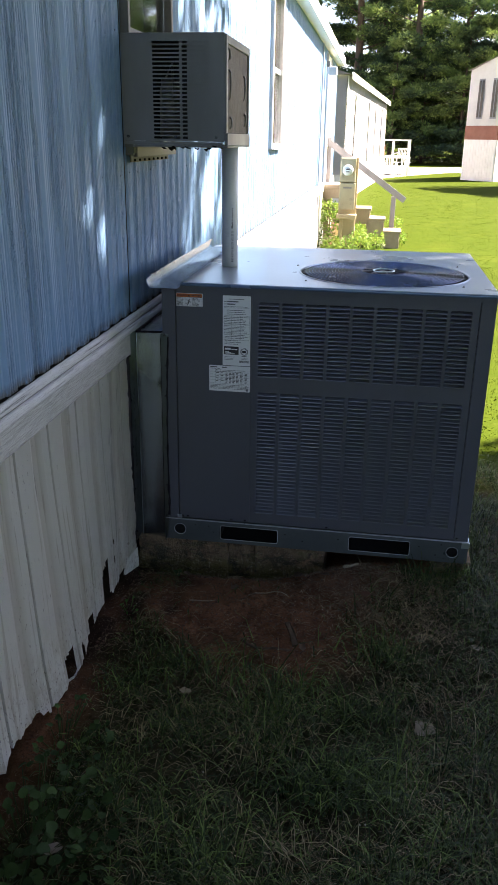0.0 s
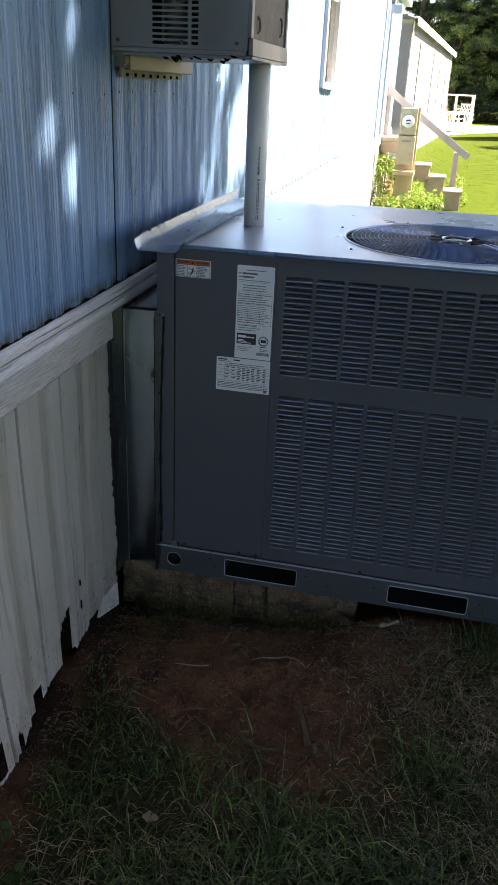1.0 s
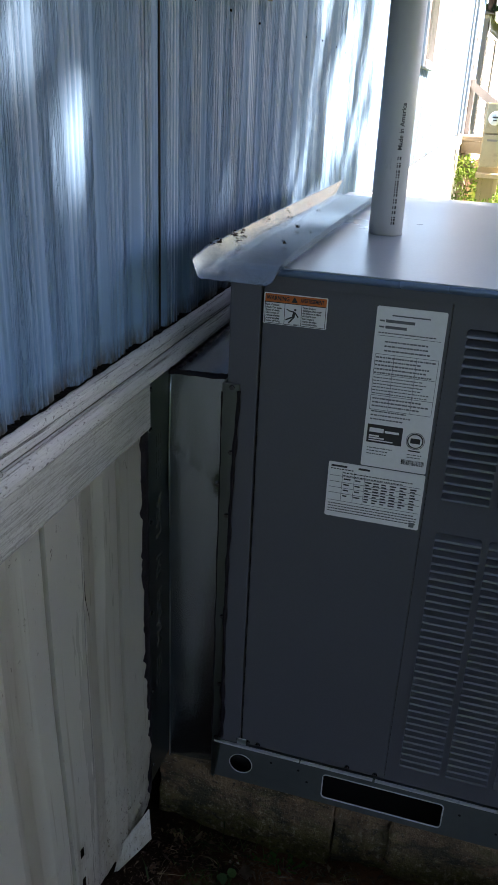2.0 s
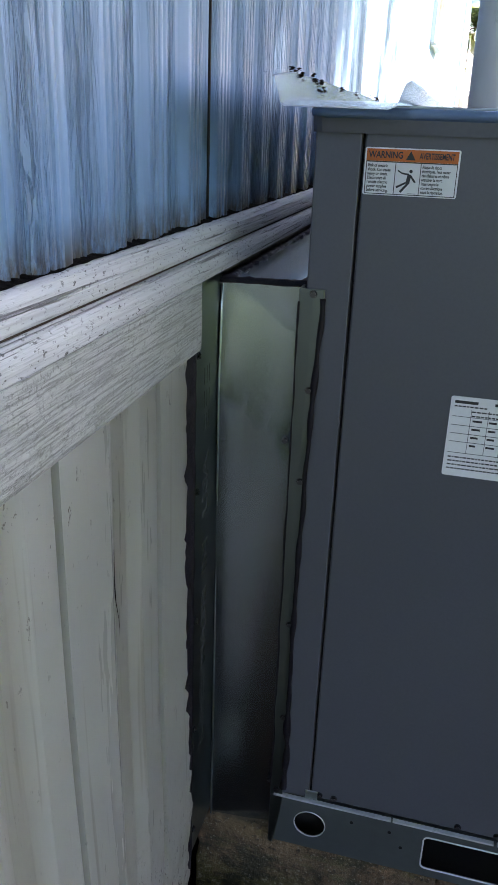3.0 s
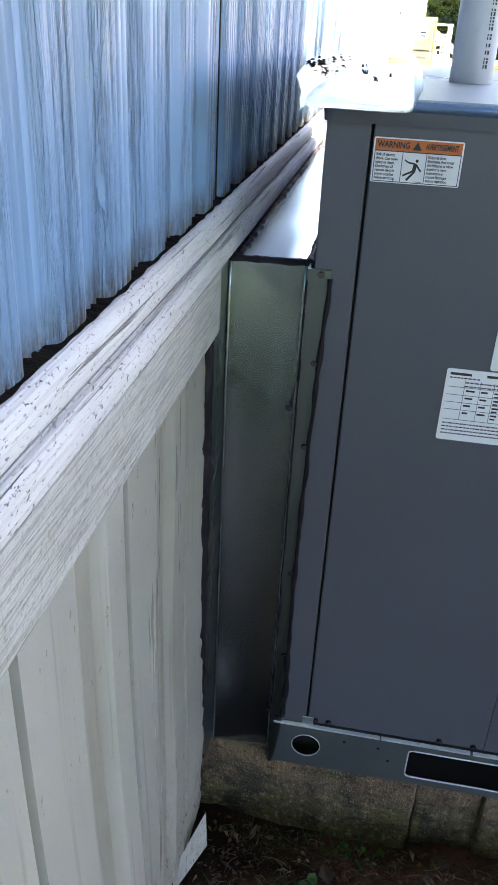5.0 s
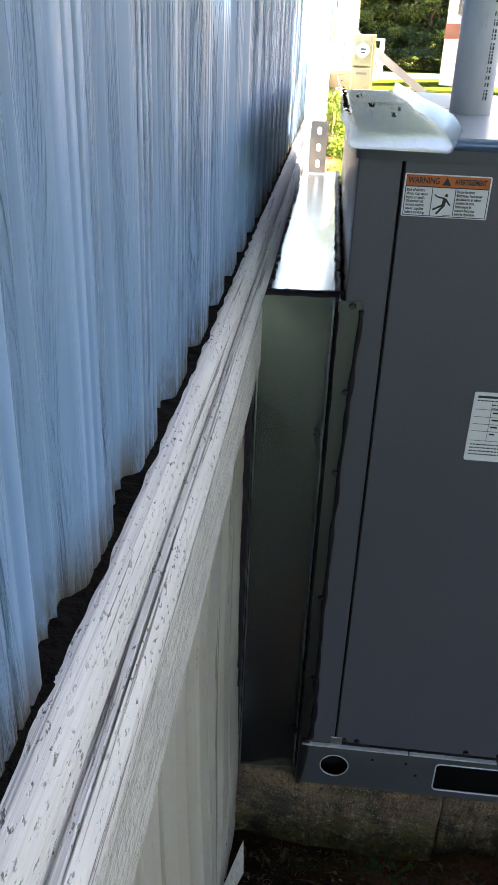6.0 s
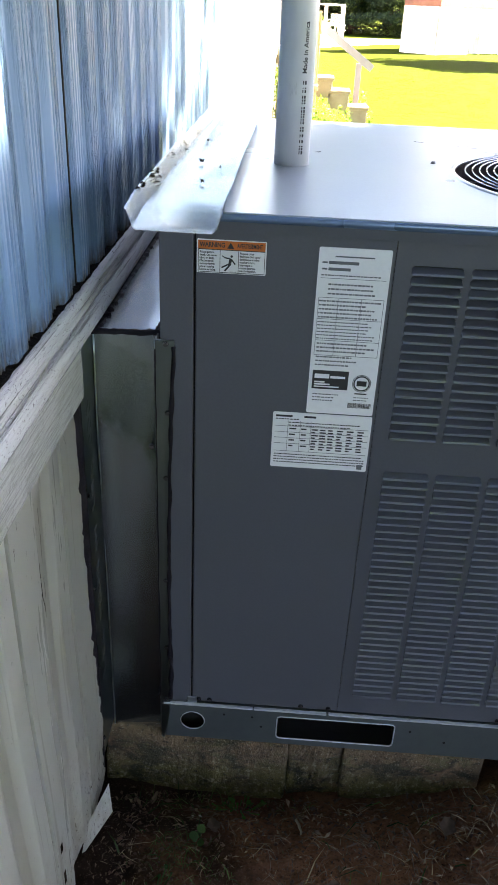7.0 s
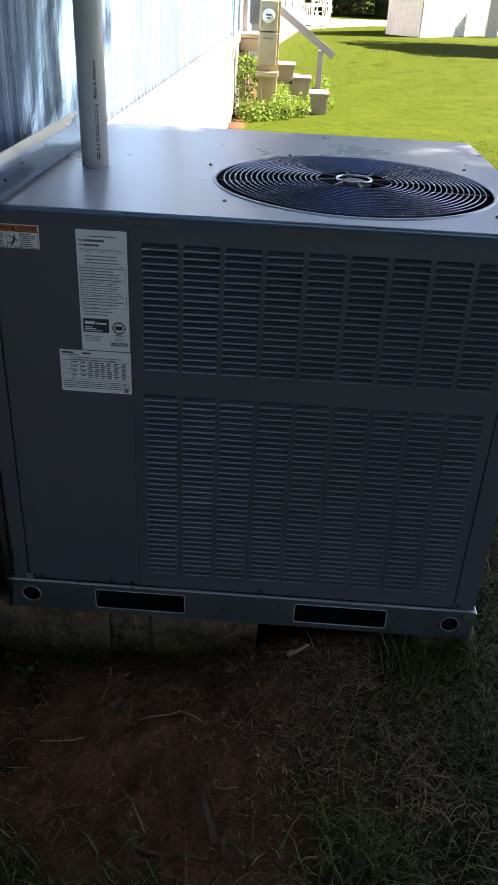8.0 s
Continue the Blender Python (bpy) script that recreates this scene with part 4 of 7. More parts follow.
# ---- windows and door of the home ----
def house_window(name, y0, y1, z0, z1, mat, label, glass_from, w=0.035, mid=None):
    mid = mid or (z0 + z1) / 2
    th = thing(name, (WALL, (y0 + y1) / 2, z0), label, "window", kind="structure")
    for nm, d in (("window_frame", (-0.165, -0.105, y0 - w, y0 + 0.02, z0 - 0.03, z1 + 0.03)), ("window_frame", (-0.165, -0.105, y1 - 0.02, y1 + w, z0 - 0.03, z1 + 0.03)),
                  ("window_frame", (-0.165, -0.105, y0 + 0.021, y1 - 0.021, z1 - 0.02, z1 + 0.03)), ("window_sill", (-0.165, -0.095, y0 + 0.021, y1 - 0.021, z0 - 0.035, z0 + 0.012)),
                  ("sash_rail", (-0.155, -0.125, y0 + 0.021, y1 - 0.021, mid - 0.02, mid + 0.02))):
        part(nm, boxes(d, bevel=0.003), mat, th)
    for a, b in ((glass_from, mid - 0.021), (mid + 0.021, z1 - 0.021)):
        if b - a > 0.05:
            g = part("pane", boxes((-0.145, -0.139, y0 + 0.021, y1 - 0.021, a, b)), M_GLASS, th)
            g.visible_shadow = False
    return th


house_window("window_1", 0.053, 0.70, 1.66, 2.75, M_FRAME, "bronze window of the home holding an air conditioner", 2.06, 0.004, 2.055)
house_window("window_2", 4.09, 4.72, 1.64, 2.84, M_FRAMEGREY, "tall narrow grey-framed sash window", 1.66)
th = thing("door_1", (WALL, 11.0, 1.0), "white entrance door of the home above the steps", "door", kind="structure")
part("door_frame", boxes((-0.16, -0.10, 10.55, 10.599, 1.02, 2.96)), M_FRAMEGREY, th)
part("door_frame", boxes((-0.16, -0.10, 11.451, 11.50, 1.02, 2.96)), M_FRAMEGREY, th)
part("door_leaf", boxes((-0.15, -0.12, 10.601, 11.449, 1.03, 2.93), bevel=0.003), M_WHITEPAINT, th)
bm = bmesh.new()
tube(bm, [(-0.12, 11.36, 2.0), (-0.07, 11.36, 2.0)], 0.022, 10)
part("door_handle", bm, M_BARE, th)
bm = bmesh.new()
tube(bm, [(-0.108, 9.5, 0.75), (-0.108, 9.5, 2.96)], 0.012, 8)
tagged(part("conduit", bm, M_FRAMEGREY), "thin grey conduit running up the sunny wall", "conduit")
th = thing("porch_light", (-0.06, 10.3, 2.6), "small dark wall lantern beside the door", "lamp")
part("bracket", boxes((-0.118, -0.06, 10.25, 10.35, 2.72, 2.80), bevel=0.008), M_FRAME, th)
part("shade", boxes((-0.08, 0.05, 10.19, 10.41, 2.60, 2.718), bevel=0.02), M_FRAMEGREY, th)
# ---- the packaged heat pump ----
UX1, UY1, BASE0, BASE1, UTOP = 1.285, 1.145, 0.045, 0.145, 1.172
unit = thing("packaged_heat_pump", (UX1 / 2, UY1 / 2, BASE0), "large dark grey packaged heat pump standing on concrete blocks", "air conditioner")

# base rails with fork openings and round holes
FORK = [rect(0.243, 0.492, 0.062, 0.126, 0.008), rect(0.797, 1.052, 0.062, 0.126, 0.008)]
ROUND = [disc_loop(0.063, 0.0955, 0.0255), disc_loop(1.227, 0.094, 0.0245)]
front_rail = part("base_rail", plate("base_rail", rect(0.0, 1.29, BASE0, BASE1 - 0.002), FORK + ROUND, 0.003, Matrix.Translation((0, -0.0015, 0)) @ UPRIGHT), M_RAIL, unit)
part("base_rail", plate("base_rail", rect(0.0, 1.29, BASE0, BASE1 - 0.002), FORK, 0.003, Matrix.Translation((0, UY1, 0)) @ UPRIGHT), M_RAIL, unit)
part("base_rail", boxes((1.2875, 1.2905, 0.002, UY1 - 0.003, BASE0, BASE1 - 0.002)), M_RAIL, unit)
part("base_rail", boxes((0.0, 0.003, 0.002, UY1 - 0.003, BASE0, BASE1 - 0.002)), M_RAIL, unit)
part("base_pan", boxes((0.004, 1.286, 0.002, UY1 - 0.003, BASE1 - 0.004, BASE1)), M_RAIL, unit)
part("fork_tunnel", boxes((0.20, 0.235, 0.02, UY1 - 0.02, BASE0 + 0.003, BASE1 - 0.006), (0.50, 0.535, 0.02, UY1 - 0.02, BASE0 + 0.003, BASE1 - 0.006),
     (0.755, 0.79, 0.02, UY1 - 0.02, BASE0 + 0.003, BASE1 - 0.006), (1.06, 1.095, 0.02, UY1 - 0.02, BASE0 + 0.003, BASE1 - 0.006)), M_SHADEVOID, unit)
# Dark sheets added behind the openings in place of the shade inside.
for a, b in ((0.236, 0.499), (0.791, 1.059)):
    part("fork_shade_sheet", boxes((a, b, 0.16, 0.164, BASE0 + 0.003, BASE1 - 0.006), (a, b, 0.004, 0.158, BASE0 + 0.001, BASE0 + 0.004)), M_SHADEVOID, unit)
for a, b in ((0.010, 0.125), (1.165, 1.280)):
    part("hole_shade_sheet", boxes((a, b, 0.030, 0.034, BASE0 + 0.003, BASE1 - 0.006), (a, b, 0.004, 0.0295, BASE0 + 0.001, BASE0 + 0.004)), M_SHADEVOID, unit)
for a, b in ((0.002, 0.19), (0.193, 0.345), (0.350, 1.288)):
    part("rail_lip", boxes((a, b, -0.0075, -0.0005, BASE1 - 0.0015, BASE1 + 0.0015)), M_EDGEGLINT, unit, "bare folded edge with its highlight painted pale")
for x0, x1 in ((0.243, 0.492), (0.797, 1.052)):
    bm = bmesh.new()
    tube(bm, [(x, -0.003, z) for x, z in rect(x0, x1, 0.062, 0.126, 0.008)], 0.0014, 6, closed=True)
    part("fork_opening_rim", bm, M_EDGEGLINT, front_rail, "bare metal rim")
for cx, cz, rad in ((0.063, 0.0955, 0.0255), (1.227, 0.094, 0.0245)):
    bm = bmesh.new()
    tube(bm, [(x, -0.003, z) for x, z in disc_loop(cx, cz, rad)], 0.0010, 6, closed=True)
    part("hole_rim", bm, M_EDGEGLINT, front_rail, "bare metal rim")
# Bright metal piece added for the sun's glint on the base corner.
bm = bmesh.new()
box(bm, 1.262, 1.2915, -0.0062, -0.0034, BASE1 - 0.028, BASE1 - 0.003)
box(bm, 1.2909, 1.2935, -0.0062, 0.06, BASE1 - 0.028, BASE1 - 0.003)
part("corner_glint", bm, M_BARE, unit, "bare metal piece added for the sun spot on the base corner")

# cabinet
part("corner_post", boxes((0.004, 0.058, 0.0, 0.012, BASE1 + 0.002, UTOP - 0.024), (0.004, 0.016, 0.0125, 0.06, BASE1 + 0.002, UTOP - 0.024), bevel=0.002), M_UNIT, unit)
part("corner_post", boxes((1.229, UX1, 0.0, 0.012, BASE1 + 0.002, UTOP - 0.024), (UX1 - 0.012, UX1, 0.0125, 0.06, BASE1 + 0.002, UTOP - 0.024), bevel=0.002), M_UNIT, unit)
access = part("access_panel", boxes((0.0615, 0.3666, 0.0005, 0.012, BASE1 + 0.006, UTOP - 0.026), bevel=0.0022), M_UNIT, unit)
# Near-black strips painted as the shade in the panel gaps.
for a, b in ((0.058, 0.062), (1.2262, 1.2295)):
    part("panel_gap_shade", boxes((a, b, 0.010, 0.0155, BASE1 + 0.006, UTOP - 0.026)), M_SHADEVOID, unit)
bm = bmesh.new()
box(bm, 0.052, 0.072, -0.0022, 0.0, BASE1 + 0.003, BASE1 + 0.019, bevel=0.0006)
part("retaining_clip", bm, M_BARE, unit, "small bare metal clip")
part("side_panel", boxes((0.004, 0.014, 0.061, UY1, BASE1 + 0.002, UTOP - 0.024)), M_UNIT, unit)
part("side_panel", boxes((UX1 - 0.012, UX1 - 0.002, 0.061, UY1, BASE1 + 0.002, UTOP - 0.024)), M_UNIT, unit)
part("rear_panel", boxes((0.015, UX1 - 0.013, UY1 - 0.012, UY1, BASE1 + 0.002, UTOP - 0.024)), M_UNIT, unit)

# louvred panel: 9 columns; 19 rows above the band and 34 below
COL = [(0.393 + 0.0909 * c, 0.393 + 0.0909 * c + 0.0795) for c in range(9)]
UPPER = [1.108 - 0.01585 * (r + 1) for r in range(19)]
LOWER = [0.743 - 0.01585 * (r + 1) for r in range(34)]
SLOT = 0.0122
slots = [[(a, z), (b, z), (b, z + 0.0075), (b - 0.0035, z + SLOT), (a + 0.0035, z + SLOT), (a, z + 0.0075)] for z in UPPER + LOWER for a, b in COL]
panel = part("louvre_panel", plate("louvre_panel", rect(0.3675, 1.2265, BASE1 + 0.006, UTOP - 0.026), slots, 0.0025, Matrix.Translation((0, 0.0025, 0)) @ UPRIGHT), M_UNIT, unit)
bm = bmesh.new()
# each slat rises steeply from a folded lip
prof = ((-0.0088, 0.0002), (-0.0078, -0.0008), (0.0, -0.0002), (0.0135, 0.0066), (0.0135, 0.0078), (-0.0004, 0.0042), (-0.0060, 0.0028))
ends = [[bm.verts.new((x, y, z)) for y, z in prof] for x in (0.0, 0.0795)]
bm.faces.new(ends[0][::-1]), bm.faces.new(ends[1])
for k in range(7):
    bm.faces.new((ends[0][k], ends[0][(k + 1) % 7], ends[1][(k + 1) % 7], ends[1][k]))
bmesh.ops.recalc_face_normals(bm, faces=bm.faces)
LOUVRE = bpy.data.meshes.new("louvre")
bm.to_mesh(LOUVRE)
LOUVRE.materials.append(M_LITLOUVRE)
rest = bmesh.new()
for r, z in enumerate(UPPER + LOWER):
    for c, (a, b) in enumerate(COL):
        if r < 19 or c < 3:
            ob = new("louvre", LOUVRE)
            under(ob, panel)
            ob.matrix_basis = Matrix.Translation((a, 0.0, z))
        else:
            tmp = bm.copy()
            bmesh.ops.translate(tmp, verts=tmp.verts, vec=(a, 0.0, z))
            me = bpy.data.meshes.new("tmp")
            tmp.to_mesh(me)
            rest.from_mesh(me)
            bpy.data.meshes.remove(me)
            tmp.free()
bm.free()
tagged(part("louvres", rest, M_LITLOUVRE, panel), kind="stuff")
# Coil and bulkhead coloured near-black for the shade inside the slots.
part("coil", boxes((0.372, 1.222, 0.038, 0.050, BASE1 + 0.01, UTOP - 0.03)), M_COILSHADE, unit, "finned coil darkened as the shade behind the louvres")
part("bulkhead", boxes((0.366, 0.371, 0.0135, UY1 - 0.02, BASE1 + 0.002, UTOP - 0.03)), M_SHADEVOID, unit)

# top with fan opening
FANX, FANY, FANR = 0.865, 0.400, 0.350
top = part("top_panel", plate("top_panel", rect(-0.002, 1.291, -0.008, UY1 + 0.008, 0.012), [disc_loop(FANX, FANY, FANR, 64)], 0.003, Matrix.Translation((0, 0, UTOP - 0.0015))), M_SKYTOP, unit, "sheet metal top, its sky sheen put in as lighter grey")
bm = bmesh.new()
loop = rect(-0.002, 1.291, -0.008, UY1 + 0.008, 0.012)
lo = [bm.verts.new((x + (0.002 if x < 0.6 else -0.002), y + (0.002 if y < 0.5 else -0.002), UTOP - 0.030)) for x, y in loop]
hi = [bm.verts.new((x, y, UTOP - 0.004)) for x, y in loop]
n = len(loop)
for k in range(n):
    bm.faces.new((lo[k], lo[(k + 1) % n], hi[(k + 1) % n], hi[k]))
part("top_flange", bm, M_UNIT, unit)
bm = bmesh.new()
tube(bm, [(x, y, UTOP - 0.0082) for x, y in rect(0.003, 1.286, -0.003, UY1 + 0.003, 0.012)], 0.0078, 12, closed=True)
part("top_edge", bm, M_SKYHEM, unit, "rounded hem, its sky sheen tinted blue-grey", smooth=True)
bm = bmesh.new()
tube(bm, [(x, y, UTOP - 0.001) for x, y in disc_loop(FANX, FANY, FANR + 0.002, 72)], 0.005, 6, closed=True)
part("fan_rim", bm, M_SKYTOP, top, smooth=True)
bm = bmesh.new()
a = [bm.verts.new((x, y, UTOP - 0.004)) for x, y in disc_loop(FANX, FANY, FANR + 0.001, 48)]
b = [bm.verts.new((x, y, UTOP - 0.28)) for x, y in disc_loop(FANX, FANY, FANR + 0.001, 48)]
c = [bm.verts.new((x, y, UTOP - 0.30)) for x, y in disc_loop(FANX, FANY, 0.02, 48)]
for k in range(48):
    bm.faces.new((a[k], a[(k + 1) % 48], b[(k + 1) % 48], b[k]))
    bm.faces.new((b[k], b[(k + 1) % 48], c[(k + 1) % 48], c[k]))
part("fan_shroud", bm, M_SHROUD, unit)
guard = part("fan_guard", boxes((FANX - 0.345, FANX + 0.345, FANY - 0.004, FANY + 0.004, UTOP - 0.018, UTOP - 0.010), (FANX - 0.004, FANX + 0.004, FANY - 0.345, FANY - 0.0045, UTOP - 0.018, UTOP - 0.010),
             (FANX - 0.004, FANX + 0.004, FANY + 0.0045, FANY + 0.345, UTOP - 0.018, UTOP - 0.010)), M_SHROUD, unit, "black wire guard of many rings")
for k in range(18):
    r = 0.095 + (FANR - 0.022 - 0.095) * k / 17
    z = UTOP + 0.001 + 0.008 * (1 - (r / FANR) ** 2)
    bm = bmesh.new()
    tube(bm, [(x, y, z) for x, y in disc_loop(FANX, FANY, r, 72)], 0.0018, 6, closed=True)
    part("guard_ring", bm, M_WIRE, guard, smooth=True)
for k in range(4):
    bm = bmesh.new()
    a = radians(12 + 90 * k)
    tube(bm, [(FANX + cos(a) * r, FANY + sin(a) * r, UTOP - 0.004 + 0.008 * (1 - (r / FANR) ** 2)) for r in (0.03, 0.095, 0.2, 0.30, 0.345)], 0.002, 6)
    part("guard_spoke", bm, M_SHROUD, guard)
bm = bmesh.new()
tube(bm, [(x, y, UTOP + 0.012) for x, y in disc_loop(FANX, FANY, 0.044, 32)], 0.003, 6, closed=True)
part("motor_mount", bm, M_BARE, guard, "bare metal motor bracket")
for k in range(8):
    a = radians(45 * k + 10)
    bm = bmesh.new()
    tube(bm, [(FANX + cos(a) * 0.05, FANY + sin(a) * 0.05, UTOP + 0.011), (FANX + cos(a) * 0.094, FANY + sin(a) * 0.094, UTOP + 0.010)], 0.0026, 5)
    part("mount_arm", bm, M_DULLTIN, guard)
bm = bmesh.new()
tube(bm, [(FANX, FANY, UTOP - 0.11), (FANX, FANY, UTOP + 0.002)], 0.045, 20)
part("fan_motor", bm, M_BLACK, unit)
bm = bmesh.new()
tube(bm, [(FANX, FANY, UTOP + 0.0025), (FANX, FANY, UTOP + 0.007), (FANX, FANY, UTOP + 0.009)], [0.036, 0.035, 0.024], 24)
part("motor_cap", bm, M_DULLTIN, unit, "dull bare metal motor cap", smooth=True)
for k in range(3):
    bm = bmesh.new()
    a = radians(120 * k + 25)
    rows = []
    for r in (0.05, 0.15, 0.25, 0.325):
        w = 0.35 + 0.25 * r
        rows.append([bm.verts.new((FANX + r * cos(a + w * s), FANY + r * sin(a + w * s), UTOP - 0.10 + 0.05 * s)) for s in (-1, 0, 1)])
    for p, q in zip(rows, rows[1:]):
        for j in range(2):
            bm.faces.new((p[j], p[j + 1], q[j + 1], q[j]))
    bmesh.ops.solidify(bm, geom=list(bm.faces), thickness=0.003)
    part("fan_blade", bm, M_BLACK, unit)
for x, y in ((0.489, 0.528), (0.700, 0.735), (0.56, 0.13), (1.17, 0.13), (1.19, 0.66)):
    s = screw(unit, (0, 0, 0))
    s.matrix_basis = pose(x, y, UTOP, -90)

# screws of the front
for x, z in ((0.013, 1.153), (0.088, 1.153), (0.325, 1.151), (0.437, 1.151), (0.785, 1.148), (1.05, 1.148), (1.26, 1.150), (0.348, 0.157), (0.075, 0.158), (0.098, 0.158), (1.24, 0.157), (0.29, 0.158), (0.70, 0.157)):
    screw(unit, (x, 0.0, z))
for x, z in ((0.13, 0.120), (0.19, 0.118), (0.21, 0.092), (0.525, 0.110), (0.60, 0.085), (0.752, 0.108), (1.09, 0.108), (1.18, 0.125), (1.16, 0.075)):
    bm = bmesh.new()
    tube(bm, [(x, -0.001, z), (x, -0.0036, z)], 0.0028, 10)
    # Dark disc painted as the shade of a small hole.
    part("rail_hole_shade", bm, M_SHADEVOID, front_rail)


# labels on the front
def bar(bm, x0, x1, z0, z1, y=-0.00155):
    box(bm, x0, x1, y, y + 0.0006, z0, z1)


def text_lines(bm, x0, x1, z_top, count, pitch, h, rng, y=-0.00155):
    """Unreadable small print: rows of short bars of word length."""
    for k in range(count):
        z, x = z_top - k * pitch, x0
        stop = x1 - rng.uniform(0, 0.25) * (x1 - x0)
        while x < stop:
            w = rng.uniform(0.0018, 0.0060)
            bar(bm, x, min(x + w, x1), z - h, z, y)
            x += w + 0.0012


rng = random.Random(3)
lab = part("rating_label", plate("rating_label", rect(0.250, 0.361, 0.846, 1.126, 0.003), [], 0.0014, Matrix.Translation((0, -0.0003, 0)) @ UPRIGHT), M_LABEL, access, "white rating plate sticker with fine print")
bm = bmesh.new()
bar(bm, 0.275, 0.335, 1.1115, 1.1135)
bar(bm, 0.266, 0.312, 1.1005, 1.1052), bar(bm, 0.256, 0.264, 1.1015, 1.104)
bar(bm, 0.266, 0.300, 1.0905, 1.0950), bar(bm, 0.256, 0.264, 1.0915, 1.094)
text_lines(bm, 0.256, 0.354, 1.084, 1, 0.006, 0.0018, rng)
text_lines(bm, 0.268, 0.350, 1.070, 3, 0.0075, 0.0024, rng)
text_lines(bm, 0.256, 0.354, 1.043, 5, 0.0066, 0.0024, rng)
text_lines(bm, 0.256, 0.357, 1.008, 6, 0.0055, 0.0016, rng)
text_lines(bm, 0.258, 0.352, 0.972, 3, 0.0066, 0.0024, rng)
text_lines(bm, 0.258, 0.330, 0.949, 3, 0.0070, 0.0022, rng)
text_lines(bm, 0.258, 0.300, 0.882, 3, 0.0055, 0.0016, rng)
text_lines(bm, 0.326, 0.350, 0.879, 2, 0.005, 0.0013, rng)
tagged(part("small_print", bm, M_GREYINK, lab), kind="stuff")
bm = bmesh.new()
for z in (1.078, 1.047, 1.012, 0.976, 0.9505):
    bar(bm, 0.255, 0.356, z, z + 0.0006, -0.0015)
for x in (0.2546, 0.285, 0.3215, 0.3562):
    bar(bm, x, x + 0.0006, 0.9512, 1.0468, -0.00162)
tagged(part("ruling", bm, M_GREYINK, lab), kind="stuff")
bm = bmesh.new()
box(bm, 0.2555, 0.3145, -0.0019, -0.0011, 0.891, 0.924)
part("emblem_block", bm, M_INK, lab)
bm = bmesh.new()
for a, b, c, d in ((0.259, 0.283, 0.9105, 0.918), (0.285, 0.309, 0.911, 0.915), (0.259, 0.276, 0.9025, 0.905), (0.259, 0.285, 0.8985, 0.901), (0.259, 0.300, 0.8945, 0.8965)):
    box(bm, a, b, -0.0024, -0.0018, c, d)
part("emblem_bars", bm, M_LABEL, lab)
bm = bmesh.new()
tube(bm, [(x, -0.0013, z) for x, z in disc_loop(0.3370, 0.904, 0.0125, 28)], 0.0011, 5, closed=True)
tube(bm, [(x, -0.0013, z) for x, z in disc_loop(0.3370, 0.904, 0.0150, 28)], 0.0005, 5, closed=True)
bar(bm, 0.3290, 0.3450, 0.8995, 0.9085)
bar(bm, 0.3270, 0.3470, 0.8845, 0.8865)
part("mark_shape", bm, M_INK, lab)
bm = bmesh.new()
x = 0.318
while x < 0.356:
    w = rng.choice((0.0006, 0.001, 0.0015))
    bar(bm, x, x + w, 0.8590, 0.8680)
    x += w + rng.choice((0.0006, 0.001))
part("stripe_block", bm, M_INK, lab)

lab = part("wiring_label", plate("wiring_label", rect(0.195, 0.362, 0.737, 0.8435, 0.003), [], 0.0014, Matrix.Translation((0, -0.0003, 0)) @ UPRIGHT), M_LABEL, access, "white table sticker with fine print")
bm = bmesh.new()
bar(bm, 0.200, 0.228, 0.8350, 0.8385), bar(bm, 0.248, 0.268, 0.8350, 0.8385)
text_lines(bm, 0.200, 0.240, 0.832, 1, 0.005, 0.0016, rng)
text_lines(bm, 0.222, 0.358, 0.826, 2, 0.0055, 0.0016, rng)
for z in (0.812, 0.801, 0.790, 0.779):
    for x in (0.224, 0.244, 0.262, 0.276, 0.290, 0.305, 0.322, 0.340):
        bar(bm, x, x + rng.uniform(0.007, 0.012), z, z + 0.0024)
        if x > 0.25:
            bar(bm, x, x + rng.uniform(0.006, 0.011), z - 0.0048, z - 0.0026)
text_lines(bm, 0.200, 0.356, 0.764, 4, 0.0052, 0.0016, rng)
tagged(part("small_print", bm, M_INK, lab), kind="stuff")
bm = bmesh.new()
for z in (0.8175, 0.806, 0.795, 0.784, 0.769):
    bar(bm, 0.199, 0.358, z, z + 0.0006, -0.0015)
for x in (0.221, 0.242, 0.260):
    bar(bm, x, x + 0.0006, 0.7692, 0.828, -0.0016)
bar(bm, 0.345, 0.354, 0.741, 0.750, -0.0016)
tagged(part("ruling", bm, M_GREYINK, lab), kind="stuff")

lab = part("warning_label", plate("warning_label", rect(0.063, 0.170, 1.076, 1.128, 0.002), [], 0.0014, Matrix.Translation((0, -0.0003, 0)) @ UPRIGHT), M_LABEL, access, "warning sticker with orange heading and black pictogram")
bm = bmesh.new()
bar(bm, 0.065, 0.168, 1.1135, 1.1265)
part("heading_band", bm, M_ORANGE, lab)
bm = bmesh.new()
for a, b, c, d in ((0.065, 0.168, 1.0772, 1.0780), (0.065, 0.168, 1.1122, 1.1134), (0.065, 0.0658, 1.0781, 1.1121), (0.1672, 0.168, 1.0781, 1.1121), (0.0985, 0.0993, 1.0781, 1.1121), (0.127, 0.1278, 1.0781, 1.1121)):
    bar(bm, a, b, c, d)
tri = [bm.verts.new(p) for p in ((0.1095, -0.0026, 1.1155), (0.1205, -0.0026, 1.1155), (0.115, -0.0026, 1.1250))]
bm.faces.new(tri)
